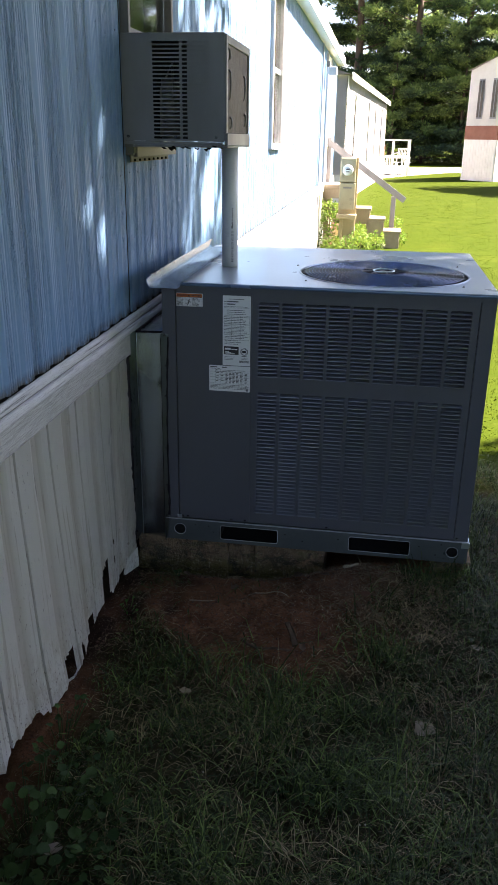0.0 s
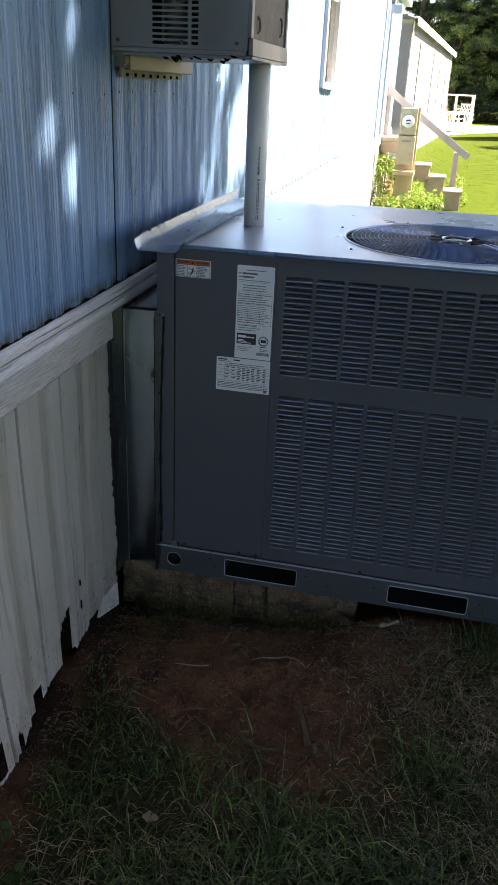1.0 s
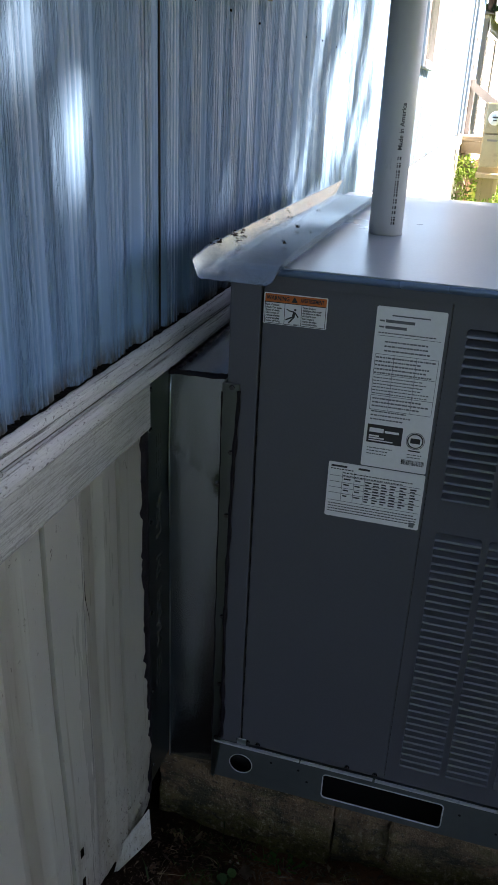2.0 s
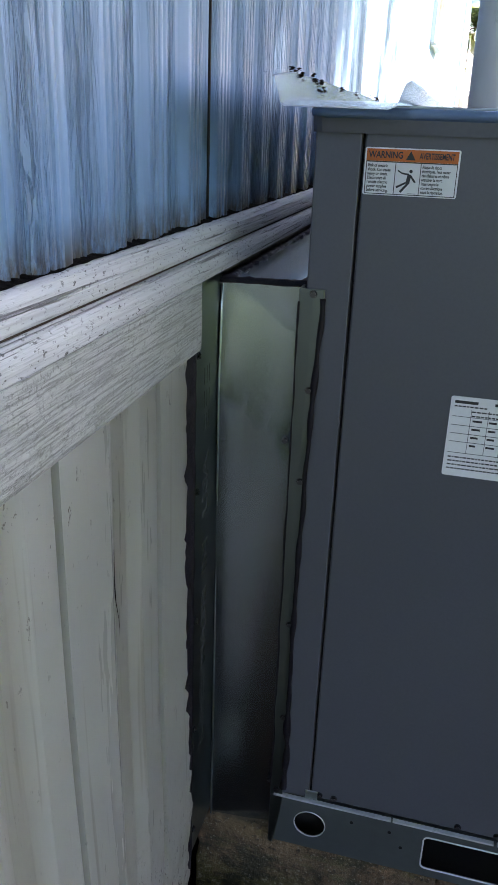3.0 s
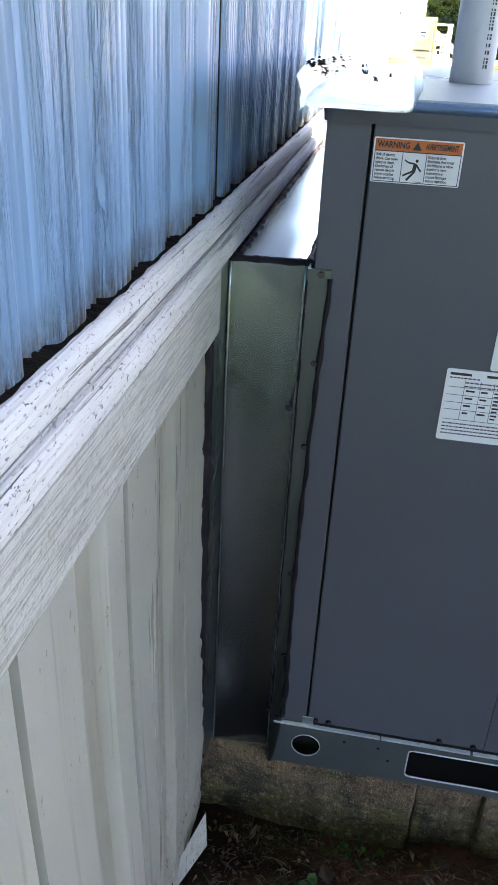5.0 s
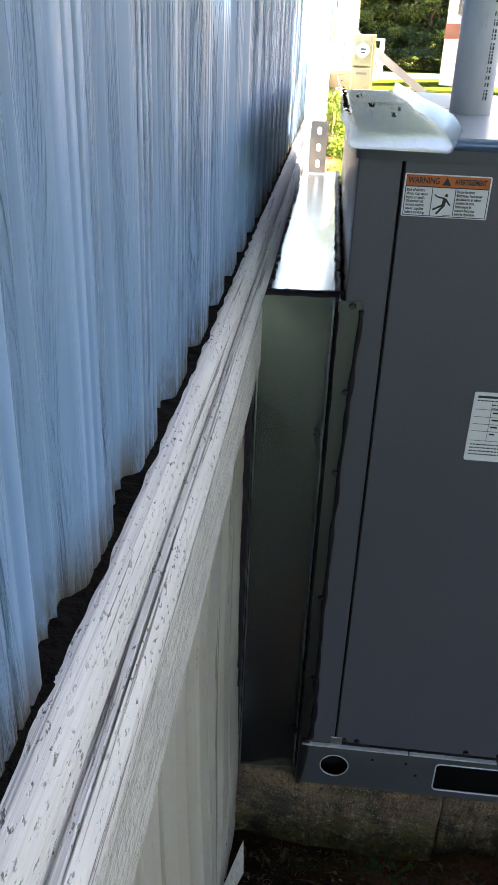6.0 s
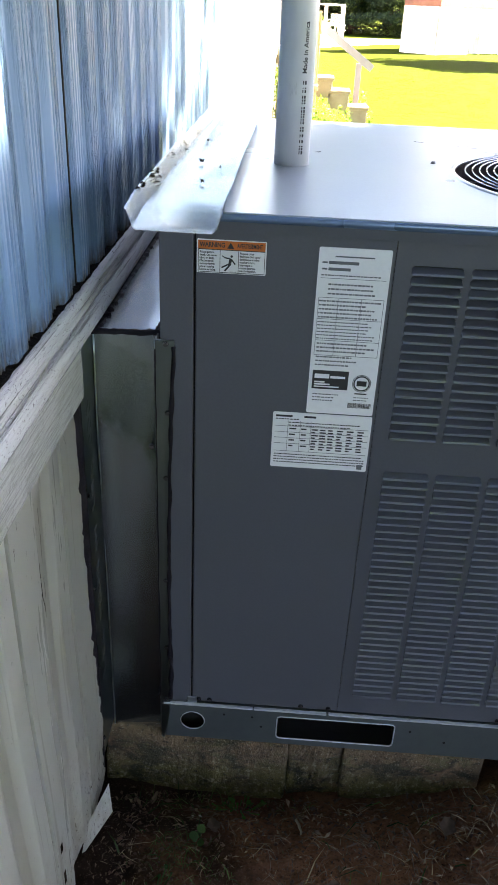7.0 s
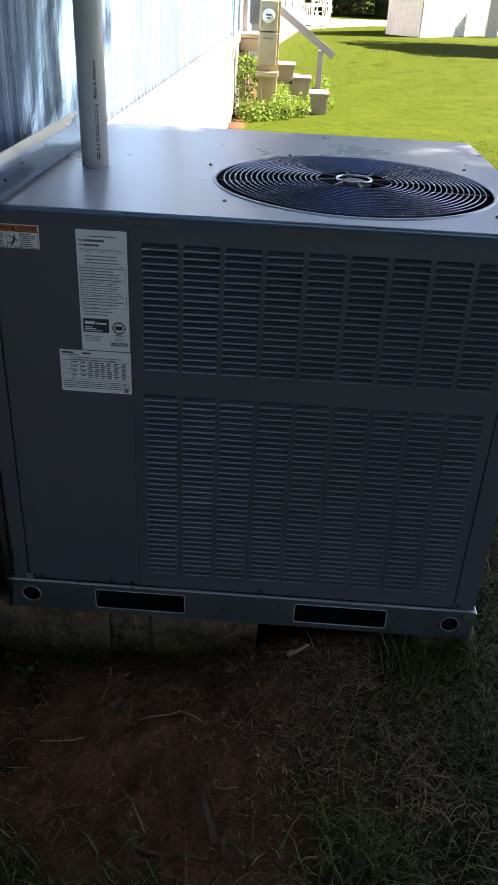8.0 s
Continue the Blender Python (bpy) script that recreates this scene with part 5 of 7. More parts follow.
for p, q, w in (((0.1015, 1.0855), (0.1130, 1.0915), 0.0022), ((0.1065, 1.0805), (0.1150, 1.0910), 0.0026), ((0.1140, 1.0905), (0.1155, 1.1000), 0.0044), ((0.1020, 1.1040), (0.1060, 1.1015), 0.0014), ((0.1060, 1.1012), (0.1150, 1.1000), 0.0018), ((0.1160, 1.0995), (0.1225, 1.0915), 0.0020)):
    beam(bm, (p[0], -0.0018, p[1]), (q[0], -0.0018, q[1]), 0.0008, w, (1, 0, 0))
tube(bm, [(0.1168, -0.0014, 1.1035), (0.1168, -0.0022, 1.1035)], 0.0019, 10)
part("pictogram", bm, M_INK, lab)
bm = bmesh.new()
bar(bm, 0.115, 0.1245, 1.0788, 1.0794)
part("print_bar", bm, M_GREYINK, lab)
for x, words in ((0.0672, "Risk of electric\nshock. Can cause\ninjury or death.\nDisconnect all\nremote electric\npower supplies\nbefore servicing."),
                 (0.1292, "Risque de chocs\n\u00e9lectriques. Peut causer\ndes blessures et m\u00eame\nentra\u00eener la mort.\nInterrompre le\ncourant \u00e9lectrique\navant la r\u00e9paration.")):
    lettering("warning_text", words, 0.0047, Matrix.Translation((x, -0.0013, 1.1108)) @ UPRIGHT @ Matrix.Diagonal((0.80 if x < 0.1 else 0.70, 1, 1, 1)), M_INK, lab, "small black print", "LEFT", 0.96)
lettering("heading_text", "WARNING", 0.0100, Matrix.Translation((0.0870, -0.0020, 1.1200)) @ UPRIGHT @ Matrix.Diagonal((0.80, 1, 1, 1)), M_INK, lab)
lettering("heading_text", "AVERTISSEMENT", 0.0092, Matrix.Translation((0.1445, -0.0020, 1.1200)) @ UPRIGHT @ Matrix.Diagonal((0.58, 1, 1, 1)), M_INK, lab)

# ---- concrete blocks under the unit ----
for k, (a, b, y0, lab) in enumerate(((-0.135, 0.2735, 0.012, "mossy concrete block under the unit"), (0.2755, 0.3945, 0.020, "broken stub of concrete block between two blocks"),
                                     (0.3965, 0.700, 0.010, "clay-stained concrete block under the unit"), (1.150, 1.312, 0.016, "concrete block under the unit's outer corner"))):
    bm = bmesh.new()
    box(bm, a, b, y0, y0 + 0.19, -0.21, BASE0 - 0.001 - (0.012 if k == 1 else 0.0), bevel=0.006)
    bmesh.ops.subdivide_edges(bm, edges=list(bm.edges), cuts=9, use_grid_fill=True)
    for v in bm.verts:
        d = noise.noise(v.co * 14 + Vector((k * 5, 0, 0))) * 0.009 + noise.noise(v.co * 45) * 0.006 + (0.012 * noise.noise(v.co * 30 + Vector((3, 1, 0))) if k == 1 else 0.0)
        v.co += Vector((d * 0.5, d, min(d, 0)))
    tagged(part("concrete_block", bm, M_BLOCK), lab, "block", "blocks under the unit")

# ---- sheet metal duct ----
duct = thing("sheet_metal_duct", (-0.06, 0.6, 0.035), "shiny galvanised duct joining the unit to the home", "duct")
DX0, DX1, DY0, DY1, DZ0, DZ1 = -0.113, -0.003, 0.028, 1.24, 0.036, 0.960


def duct_face(x0, x1, z0, z1, y):
    """Front sheet with its inner skin; creased where it was folded over the rim board."""
    bm = bmesh.new()
    nx, nz = 18, 90
    for skin in (0.0, 0.0012):
        rows = []
        for j in range(nz + 1):
            z = z0 + (z1 - z0) * j / nz
            row = []
            for i in range(nx + 1):
                s = i / nx
                d = 0.0008 * noise.noise((s * 1.4, z * 1.9, 2.0)) * sin(pi * s)
                crease = 0.815 - 0.075 * s
                rise = sqrt((z - crease) ** 2 + 0.022 ** 2)
                ridge = 0.0078 * max(0, 1 - rise / (0.150 if z > crease else 0.55)) * (1 - 0.4 * s) + 0.011 * (0.5 - s)
                dent = 0.0035 * math.exp(-((s - 0.97) / 0.10) ** 2 - ((z - 0.745) / 0.016) ** 2) - 0.0012 * math.exp(-((s - 0.03) / 0.12) ** 2 - ((z - 0.81) / 0.02) ** 2)
                row.append(bm.verts.new((x0 + (x1 - x0) * s, y - d - ridge + dent + skin, z)))
            rows.append(row)
        for p, q in zip(rows, rows[1:]):
            for i in range(nx):
                bm.faces.new((p[i], p[i + 1], q[i + 1], q[i]))
    return bm


part("front_sheet", duct_face(DX0, DX1, DZ0, DZ1 - 0.001, DY0), M_DUCT, duct, smooth=True)
bm = bmesh.new()
for skin in (0.0, 0.0012):
    rows = []
    for j in range(41):
        y = DY0 + 0.002 + (DY1 - DY0 - 0.002) * j / 40
        rows.append([bm.verts.new((DX0 + (DX1 - DX0) * i / 8, y, DZ1 - skin + 0.0014 * noise.noise((i * 0.35, y * 5, 0)) + 0.0004 * noise.noise((i * 0.9, y * 17, 4)))) for i in range(9)])
    for p, q in zip(rows, rows[1:]):
        for i in range(8):
            bm.faces.new((p[i], p[i + 1], q[i + 1], q[i]))
part("top_sheet", bm, M_DUCTLIT, duct, smooth=True)
part("rear_sheet", boxes((DX0, DX1, DY1, DY1 + 0.001, DZ0, DZ1)), M_DUCT, duct)
part("bottom_sheet", boxes((DX0, DX1, DY0 + 0.002, DY1 - 0.001, DZ0, DZ0 + 0.001)), M_DUCT, duct)
bm = bmesh.new()
box(bm, DX0 - 0.0025, DX0 - 0.0008, -0.086, DY0 + 0.001, 0.055, 0.995)
flange = part("wall_flange", bm, M_DUCTDIM, duct, "sheet metal flange screwed to the skirting")
UPWARD = Matrix(((0, 0, 1, 0), (0, -1, 0, 0), (1, 0, 0, 0), (0, 0, 0, 1)))  # text runs up the flange and faces out
for word, z in (("MADE", 0.455), ("IN", 0.578), ("USA", 0.687)):
    lettering("stamped_text", word, 0.052, Matrix.Translation((DX0 - 0.0006, -0.030, z)) @ UPWARD @ Matrix.Diagonal((0.95, 0.62, 1, 1)), M_GREYSTAMP, flange, "faint stamped lettering")
bm = bmesh.new()
for z0, z1 in ((0.24, 0.27), (0.285, 0.315), (0.33, 0.36), (0.77, 0.793), (0.802, 0.825), (0.834, 0.857)):
    for y in (-0.042, -0.032, -0.022):
        box(bm, DX0 - 0.0009, DX0 - 0.0005, y, y + 0.0022, z0, z1)
tagged(part("stamped_bars", bm, M_GREYSTAMP, flange, "faint stamped marks"), "faint stamped marks", kind="stuff")
bm = bmesh.new()
edge = ((0.041, 0.004), (0.10, 0.012), (0.19, 0.019), (0.40, 0.0165), (0.55, 0.017), (0.70, 0.0195), (0.80, 0.022), (0.965, 0.028))
rows = []
for k in range(96):
    z = 0.041 + 0.92 * k / 95
    xe = np.interp(z, [e[0] for e in edge], [e[1] for e in edge]) + 0.0016 * noise.noise((z * 26, 3, 0))
    w = 0.0012 * noise.noise((z * 18, 0, 5))
    rows.append([bm.verts.new(p) for p in ((-0.0042, DY0 + 0.001, z), (-0.0042, -0.0034, z), (-0.0034, -0.0046 + w, z), (xe * 0.5, -0.0050 - w, z), (xe - 0.001, -0.0042, z), (xe, -0.0032, z), (xe, -0.0012, z), (-0.0022, -0.0012, z), (-0.0022, DY0 + 0.001, z))])
for p, q in zip(rows, rows[1:]):
    for k in range(9):
        bm.faces.new((p[k], p[(k + 1) % 9], q[(k + 1) % 9], q[k]))
bm.faces.new(rows[0]), bm.faces.new(rows[-1][::-1])
part("cabinet_flange", bm, M_DUCTDIM, duct, "crimped flange lapped on the cabinet")


def bead(x, y, z0, z1, r, seed, sway=0.003, dirx=0.0):
    bm = bmesh.new()
    pts, radii, k = [], [], 0
    z = z0
    while z <= z1:
        pts.append((x + sway * noise.noise((z * 14, seed, 0)) + dirx * (z - z0), y + sway * noise.noise((z * 11, seed, 7)), z))
        radii.append(r * (0.6 + 0.8 * abs(noise.noise((z * 22, seed, 3)))))
        z += 0.012
    tube(bm, pts, radii, 6)
    return bm


bm = bmesh.new()
rows = []
for k in range(110):
    z = 0.045 + 0.95 * k / 109
    n1, n2 = noise.noise((z * 13, 1, 0)), noise.noise((z * 31, 4, 0))
    far, near = -0.083 + 0.004 * n2, -0.108 - 0.009 * n1 - 0.006 * n2
    x = DX0 - 0.001
    rows.append([bm.verts.new(p) for p in ((x - 0.012, far + 0.002, z), (x + 0.003, far, z), (x + 0.007 + 0.002 * n2, (far + near) / 2, z), (x + 0.004, near + 0.003, z), (x - 0.012, near, z))])
for p, q in zip(rows, rows[1:]):
    for k in range(4):
        bm.faces.new((p[k], p[k + 1], q[k + 1], q[k]))
part("sealant_bead", bm, M_SEALANT, duct, "smeared black sealant", smooth=True)
part("sealant_bead", bead(-0.0040, -0.0038, 0.165, 0.955, 0.0024, 11, 0.002), M_SEALANT, duct, "smeared black sealant", smooth=True)
bm = bmesh.new()
pts, radii = [], []
for k in range(80):
    z = 0.16 + 0.79 * k / 79
    xe = np.interp(z, [e[0] for e in edge], [e[1] for e in edge])
    pts.append((xe - 0.001 + 0.0022 * noise.noise((z * 19, 2, 0)), -0.0032 + 0.001 * noise.noise((z * 25, 2, 4)), z))
    radii.append(0.0030 + 0.0065 * abs(noise.noise((z * 16, 8, 3))))
tube(bm, pts, radii, 6)
part("sealant_bead", bm, M_SEALANT, duct, "smeared black sealant", smooth=True)
part("sealant_bead", bead(DX1 - 0.001, DY0 - 0.003, 0.05, 0.955, 0.0042, 5, 0.003), M_SEALANT, duct, "smeared black sealant", smooth=True)


def smear(p, q, width, seed, lift=0.0042):
    """A trowelled, wrinkled strip of sealant from p to q with ragged edges."""
    bm = bmesh.new()
    p, q = Vector(p), Vector(q)
    way = (q - p).normalized()
    side = way.cross(Vector((0, 0, 1)))
    n = max(12, int((q - p).length / 0.007))
    rows = []
    for k in range(n + 1):
        c = p.lerp(q, k / n)
        a, b, h = (noise.noise((k * f, seed, j)) for f, j in ((0.33, 0), (0.45, 4), (0.6, 9)))
        w = width * (0.75 + 0.6 * a)
        rows.append([bm.verts.new(c + side * (w * u + width * 0.35 * b) + Vector((0, 0, z))) for u, z in ((-0.5, -0.003), (-0.36, lift * (0.7 + h)), (0.0, lift * (1.1 - h)), (0.36, lift * (0.7 + b)), (0.5, -0.003))])
    for a, b in zip(rows, rows[1:]):
        for k in range(4):
            bm.faces.new((a[k], a[k + 1], b[k + 1], b[k]))
    return bm


for p, q, w, k in (((DX0 - 0.006, DY0 - 0.004, DZ1 - 0.001), (DX1 + 0.012, DY0 + 0.003, DZ1), 0.017, 3), ((DX1 - 0.002, DY0, DZ1), (DX1 - 0.002, DY1, DZ1), 0.015, 5),
                   ((DX0 + 0.007, DY0, DZ1), (DX0 + 0.007, DY1, DZ1), 0.017, 7)):
    part("sealant_bead", smear(p, q, w, k), M_SEALANT, duct, "wrinkled black sealant", smooth=True)
for z in (0.10, 0.30, 0.492, 0.694, 0.88, 0.955):
    screw(duct, (DX0 - 0.0006, -0.070, z), 90)
for x, z in ((0.014, 0.955), (0.016, 0.83), (0.012, 0.70), (0.010, 0.47), (0.010, 0.30), (0.006, 0.155)):
    screw(duct, (x, -0.0036, z))
for x, z in ((-0.012, 0.14), (-0.018, 0.745)):
    screw(duct, (x, DY0 - 0.001, z))
for x, y, lo, hi in ((DX1 - 0.0065, DY0 + 0.0028, DZ0 + 0.004, DZ1 - 0.004), (DX0 + 0.0020, DY0 - 0.0078, DZ0 + 0.004, DZ1 - 0.006)):
    bm = bmesh.new()
    tube(bm, [(x, y - 0.0074 * max(0, 1 - abs(z - 0.78) / 0.18) * (0.6 if x > -0.05 else 1.0), z) for z in [lo + (hi - lo) * k / 24 for k in range(25)]], 0.0014, 6)
    part("folded_edge", bm, M_BARE, duct, "bright folded edge of the sheet", smooth=True)
part("shadow_seam", boxes((DX0 - 0.0006, DX0 + 0.0012, DY0 - 0.0018, DY0 - 0.0004, DZ0 + 0.003, DZ1 - 0.003)), M_SEALANT, duct)

th = thing("slotted_strap", (-0.055, 1.18, 0.96), "upright slotted metal strap behind the duct", "bracket")
slot_holes = [rect(-0.066, -0.056, z, z + 0.018, 0.004) for z in (0.977, 1.018, 1.059)]
part("strap", plate("strap", rect(-0.084, -0.040, 0.963, 1.092), slot_holes, 0.002, Matrix.Translation((0, 1.18, 0)) @ UPRIGHT), M_STRAP, th)

# ---- drip flashing lying along the unit's top ----
flash = thing("flashing_channel", (0.05, 0.4, UTOP), "bent galvanised flashing lying on the unit along the wall", "flashing")
bm = bmesh.new()
rows = []
FP = ((-0.024, 0.028), (-0.021, 0.027), (-0.013, 0.003), (-0.009, 0.0), (0.096, 0.0), (0.102, 0.003), (0.108, 0.020), (0.1095, 0.022))
for j in range(51):
    y = -0.118 + 1.29 * j / 50
    droop = -0.011 * max(0.0, 1 - (y + 0.118) / 0.12) ** 1.5
    w = 0.003 * noise.noise((y * 4, 1, 0))
    rows.append([(x + w - (0.004 * max(0, y) if x < 0 else 0), y + (0.014 if x > 0.10 and j == 0 else 0.0), UTOP + 0.0035 + z + droop + 0.0025 * abs(noise.noise((y * 2.5, x * 6, 0)))) for x, z in FP])
for nm, lo, hi, last in (("wall_flap", 0, 2, 51), ("trough", 2, 5, 46), ("outer_flap", 5, 7, 44)):
    bm = bmesh.new()
    strips = []
    for j, row in enumerate(rows[:last]):
        rise = max(0, (j - 44) / 6) if nm == "wall_flap" else 0.0
        strips.append([bm.verts.new(Vector(c).lerp(row[0], rise * 0.92)) for c in row[lo:hi + 1]])
    for p, q in zip(strips, strips[1:]):
        for i in range(hi - lo):
            bm.faces.new((p[i], p[i + 1], q[i + 1], q[i]))
    bmesh.ops.solidify(bm, geom=list(bm.faces), thickness=0.001)
    part(nm, bm, M_FLASH, flash, smooth=nm == "trough")
rng = random.Random(8)
bm = bmesh.new()
for y, reach, count in ((-0.045, 0.012, 7), (0.0, 0.020, 12), (0.09, 0.018, 18), (0.13, 0.010, 12), (0.30, 0.015, 6), (0.46, 0.02, 8), (0.66, 0.02, 6)):
    for _ in range(count):
        a, l = rng.uniform(0, 6.3), rng.uniform(0.0015, 0.0045)
        y1 = y + rng.gauss(0, reach * 0.5)
        d = rng.uniform(0, 1) ** 1.6
        x1, z1 = -0.020 + 0.010 * d, UTOP + 0.033 - 0.022 * d + rng.uniform(-0.002, 0.003)
        quad(bm, (x1, y1, z1), (x1 + 0.004, y1 + cos(a) * l * 0.5, z1 + sin(a) * l * 0.5), (x1 + 0.002 * cos(a), y1 + cos(a) * l, z1 + sin(a) * l), (x1 - 0.002, y1 + cos(a + 0.9) * l * 0.5, z1 + sin(a + 0.9) * l * 0.5))
for x, y, l, n in ((0.055, 0.16, 0.012, 4), (0.030, 0.36, 0.008, 4), (0.070, 0.30, 0.006, 3), (0.02, 0.62, 0.008, 3)):
    for _ in range(n):
        a, e = rng.uniform(0, 6.3), l * rng.uniform(0.5, 1.0)
        x1, y1, z1 = x + rng.uniform(-0.4, 0.4) * l, y + rng.uniform(-0.4, 0.4) * l, UTOP + 0.0078
        quad(bm, (x1, y1, z1), (x1 + cos(a) * e * 0.5, y1 + sin(a) * e * 0.5, z1 + 0.006), (x1 + cos(a) * e, y1 + sin(a) * e, z1 + rng.uniform(0, 0.008)), (x1 + cos(a + 0.9) * e * 0.5, y1 + sin(a + 0.9) * e * 0.5, z1))
tagged(part("debris", bm, M_GUNKSHADE), "dark leaf debris caught in the flashing", "debris", kind="stuff")

# ---- pipe that props the window air conditioner ----
pipe = thing("white_pipe", (0.207, 0.437, UTOP), "white plastic pipe propping the window air conditioner", "pipe")
PIPE = 0.0342
P0, P1 = Vector((0.198, 0.437, UTOP + 0.0005)), Vector((0.196, 0.437, 1.664))
bm = bmesh.new()
o = [[bm.verts.new(p + Vector((r * cos(2 * pi * k / 32), r * sin(2 * pi * k / 32), 0))) for k in range(32)] for p, r in ((P0, PIPE), (P1, PIPE), (P1, PIPE - 0.005), (P0, PIPE - 0.005))]
for a, b in zip(o, o[1:] + o[:1]):
    for k in range(32):
        bm.faces.new((a[k], a[(k + 1) % 32], b[(k + 1) % 32], b[k]))
part("tube", bm, M_PVC, pipe, smooth=True)


def wrap(me):
    """Bends flat lettering (x up the pipe, y round it) onto the pipe's skin."""
    for v in me.vertices:
        up, round_, out = v.co.x, v.co.y, v.co.z
        a = radians(-62) - round_ / PIPE
        r = PIPE + 0.0002 + out
        c = P0 + (P1 - P0) * ((up - P0.z) / (P1.z - P0.z))
        v.co = (c.x + r * cos(a), c.y + r * sin(a), up)
    return me


cu = bpy.data.curves.new("print", "FONT")
cu.body, cu.size, cu.extrude = "Made in America", 0.0124, 0.0002
cu.offset = 0.0002
ob = bpy.data.objects.new("print", cu)
me = bpy.data.meshes.new_from_object(ob)
bpy.data.objects.remove(ob)
me.transform(Matrix.Translation((1.336, -0.003, 0)))
part("print", wrap(me), M_INK, pipe, "black printed lettering")
bm = bmesh.new()
z = 1.195
while z < 1.318:
    l = rng.uniform(0.0018, 0.0065)
    for k in range(2):
        for s in range(3):
            zz = z + l * s / 3
            quad(bm, (zz, -0.004 + k * 0.0058, 0.0003), (zz + l / 3, -0.004 + k * 0.0058, 0.0003), (zz + l / 3, -0.0006 + k * 0.0044, 0.0003), (zz, -0.0006 + k * 0.0044, 0.0003))
    z += l + rng.choice((0.0014, 0.0014, 0.005))
me = bpy.data.meshes.new("print_bars")
bm.to_mesh(me)
bm.free()
part("print_bars", wrap(me), M_INK, pipe)

# ---- window air conditioner ----
ac = thing("window_air_conditioner", (0.05, 0.31, 1.665), "grey window air conditioner with slotted side and dusty rear coil", "air conditioner")
AX0, AX1, AY0, AY1, AZ0, AZ1 = -0.140, 0.244, 0.046, 0.565, 1.668, 2.044
SX = [(-0.022, 0.080), (0.088, 0.190)]
srows = [2.024 - 0.01385 * (k + 1) for k in range(24)]
aslots = [rect(a, b, z, z + 0.0086, 0.0036) for z in srows for a, b in SX]
part("side_panel", plate("side_panel", rect(AX0, AX1, AZ0 + 0.015, AZ1 - 0.001), aslots, 0.002, Matrix.Translation((0, AY0, 0)) @ UPRIGHT), M_ACBODY, ac)
part("side_panel", boxes((AX0, AX1, AY1 - 0.002, AY1, AZ0 + 0.015, AZ1 - 0.001)), M_ACBODY, ac)
part("top_panel", boxes((AX0, AX1 + 0.002, AY0 - 0.002, AY1 + 0.002, AZ1 - 0.001, AZ1 + 0.002), bevel=0.001), M_ACBODY, ac)
part("base_tray", boxes((AX0, AX1 + 0.014, AY0 + 0.004, AY1 - 0.004, AZ0 - 0.006, AZ0 + 0.002), (AX0, AX1 - 0.004, AY0 - 0.001, AY0 + 0.0035, AZ0 + 0.0025, AZ0 + 0.014), (AX1 + 0.002, AX1 + 0.014, AY0 + 0.004, AY1 - 0.004, AZ0 + 0.003, AZ0 + 0.045), bevel=0.0015), M_ACBODY, ac)
part("inner_baffle", boxes((0.106, 0.20, AY0 + 0.0060, AY0 + 0.0085, AZ0 + 0.02, AZ1 - 0.02)), M_ACBODY, ac)
part("inner_shell", boxes((AX0 + 0.01, AX1 - 0.03, AY0 + 0.10, AY0 + 0.11, AZ0 + 0.02, AZ1 - 0.02)), M_SHADEVOID, ac)
bm = bmesh.new()
tube(bm, [(0.03, AY0 + 0.06, AZ0 + 0.02), (0.03, AY0 + 0.06, 1.90)], 0.035, 16)
tube(bm, [(0.0, AY0 + 0.03, AZ0 + 0.03), (0.0, AY0 + 0.035, 1.86), (0.045, AY0 + 0.03, 1.95), (0.05, AY0 + 0.03, 1.80)], 0.005, 8)
part("compressor", bm, M_DULLTIN, ac, smooth=True)
part("rear_frame", boxes((AX1, AX1 + 0.010, AY0 - 0.001, AY0 + 0.028, AZ0 + 0.046, AZ1 - 0.002), (AX1, AX1 + 0.010, AY1 - 0.022, AY1, AZ0 + 0.046, AZ1 - 0.002), (AX1, AX1 + 0.010, AY0 + 0.0285, AY1 - 0.0225, AZ1 - 0.03, AZ1 - 0.002), bevel=0.002), M_ACBODY, ac)
part("rear_coil", boxes((AX1 - 0.012, AX1 + 0.003, AY0 + 0.0285, AY1 - 0.0225, AZ0 + 0.046, AZ1 - 0.031)), M_COIL, ac, "dusty brown rear coil")
for y, lo, hi in ((AY0 + 0.075, 1.83, 1.93), (AY0 + 0.40, 1.84, 1.93), (AY0 + 0.06, 1.96, 2.00), (AY0 + 0.10, 1.73, 1.77), (AY0 + 0.42, 1.74, 1.79)):
    bm = bmesh.new()
    tube(bm, [(AX1 + 0.003, y, lo), (AX1 + 0.010, y, lo + 0.006), (AX1 + 0.011, y + 0.004, (lo + hi) / 2), (AX1 + 0.010, y, hi - 0.006), (AX1 + 0.003, y, hi)], 0.0042, 8)
    part("return_bend", bm, M_DULLTIN, ac, "dull metal pipe bend", smooth=True)
for x in (AX0 + 0.02, 0.062, 0.215):
    screw(ac, (x, AY0 - 0.001, AZ0 + 0.030))
rng = random.Random(4)
bm = bmesh.new()
for k in range(16):
    x, y = rng.uniform(0.0, 0.235), AY0 + rng.uniform(0.0, 0.03)
    z = AZ0 + rng.uniform(-0.012, 0.012)
    tube(bm, [(x - 0.010, y, z), (x, y + 0.002, z - 0.004), (x + rng.uniform(0.004, 0.014), y, z + rng.uniform(-0.014, 0.004))], [0.002, rng.uniform(0.003, 0.006), 0.0012], 5)
part("hanging_grime", bm, M_GUNKSHADE, ac, "black matted grime hanging from the tray")

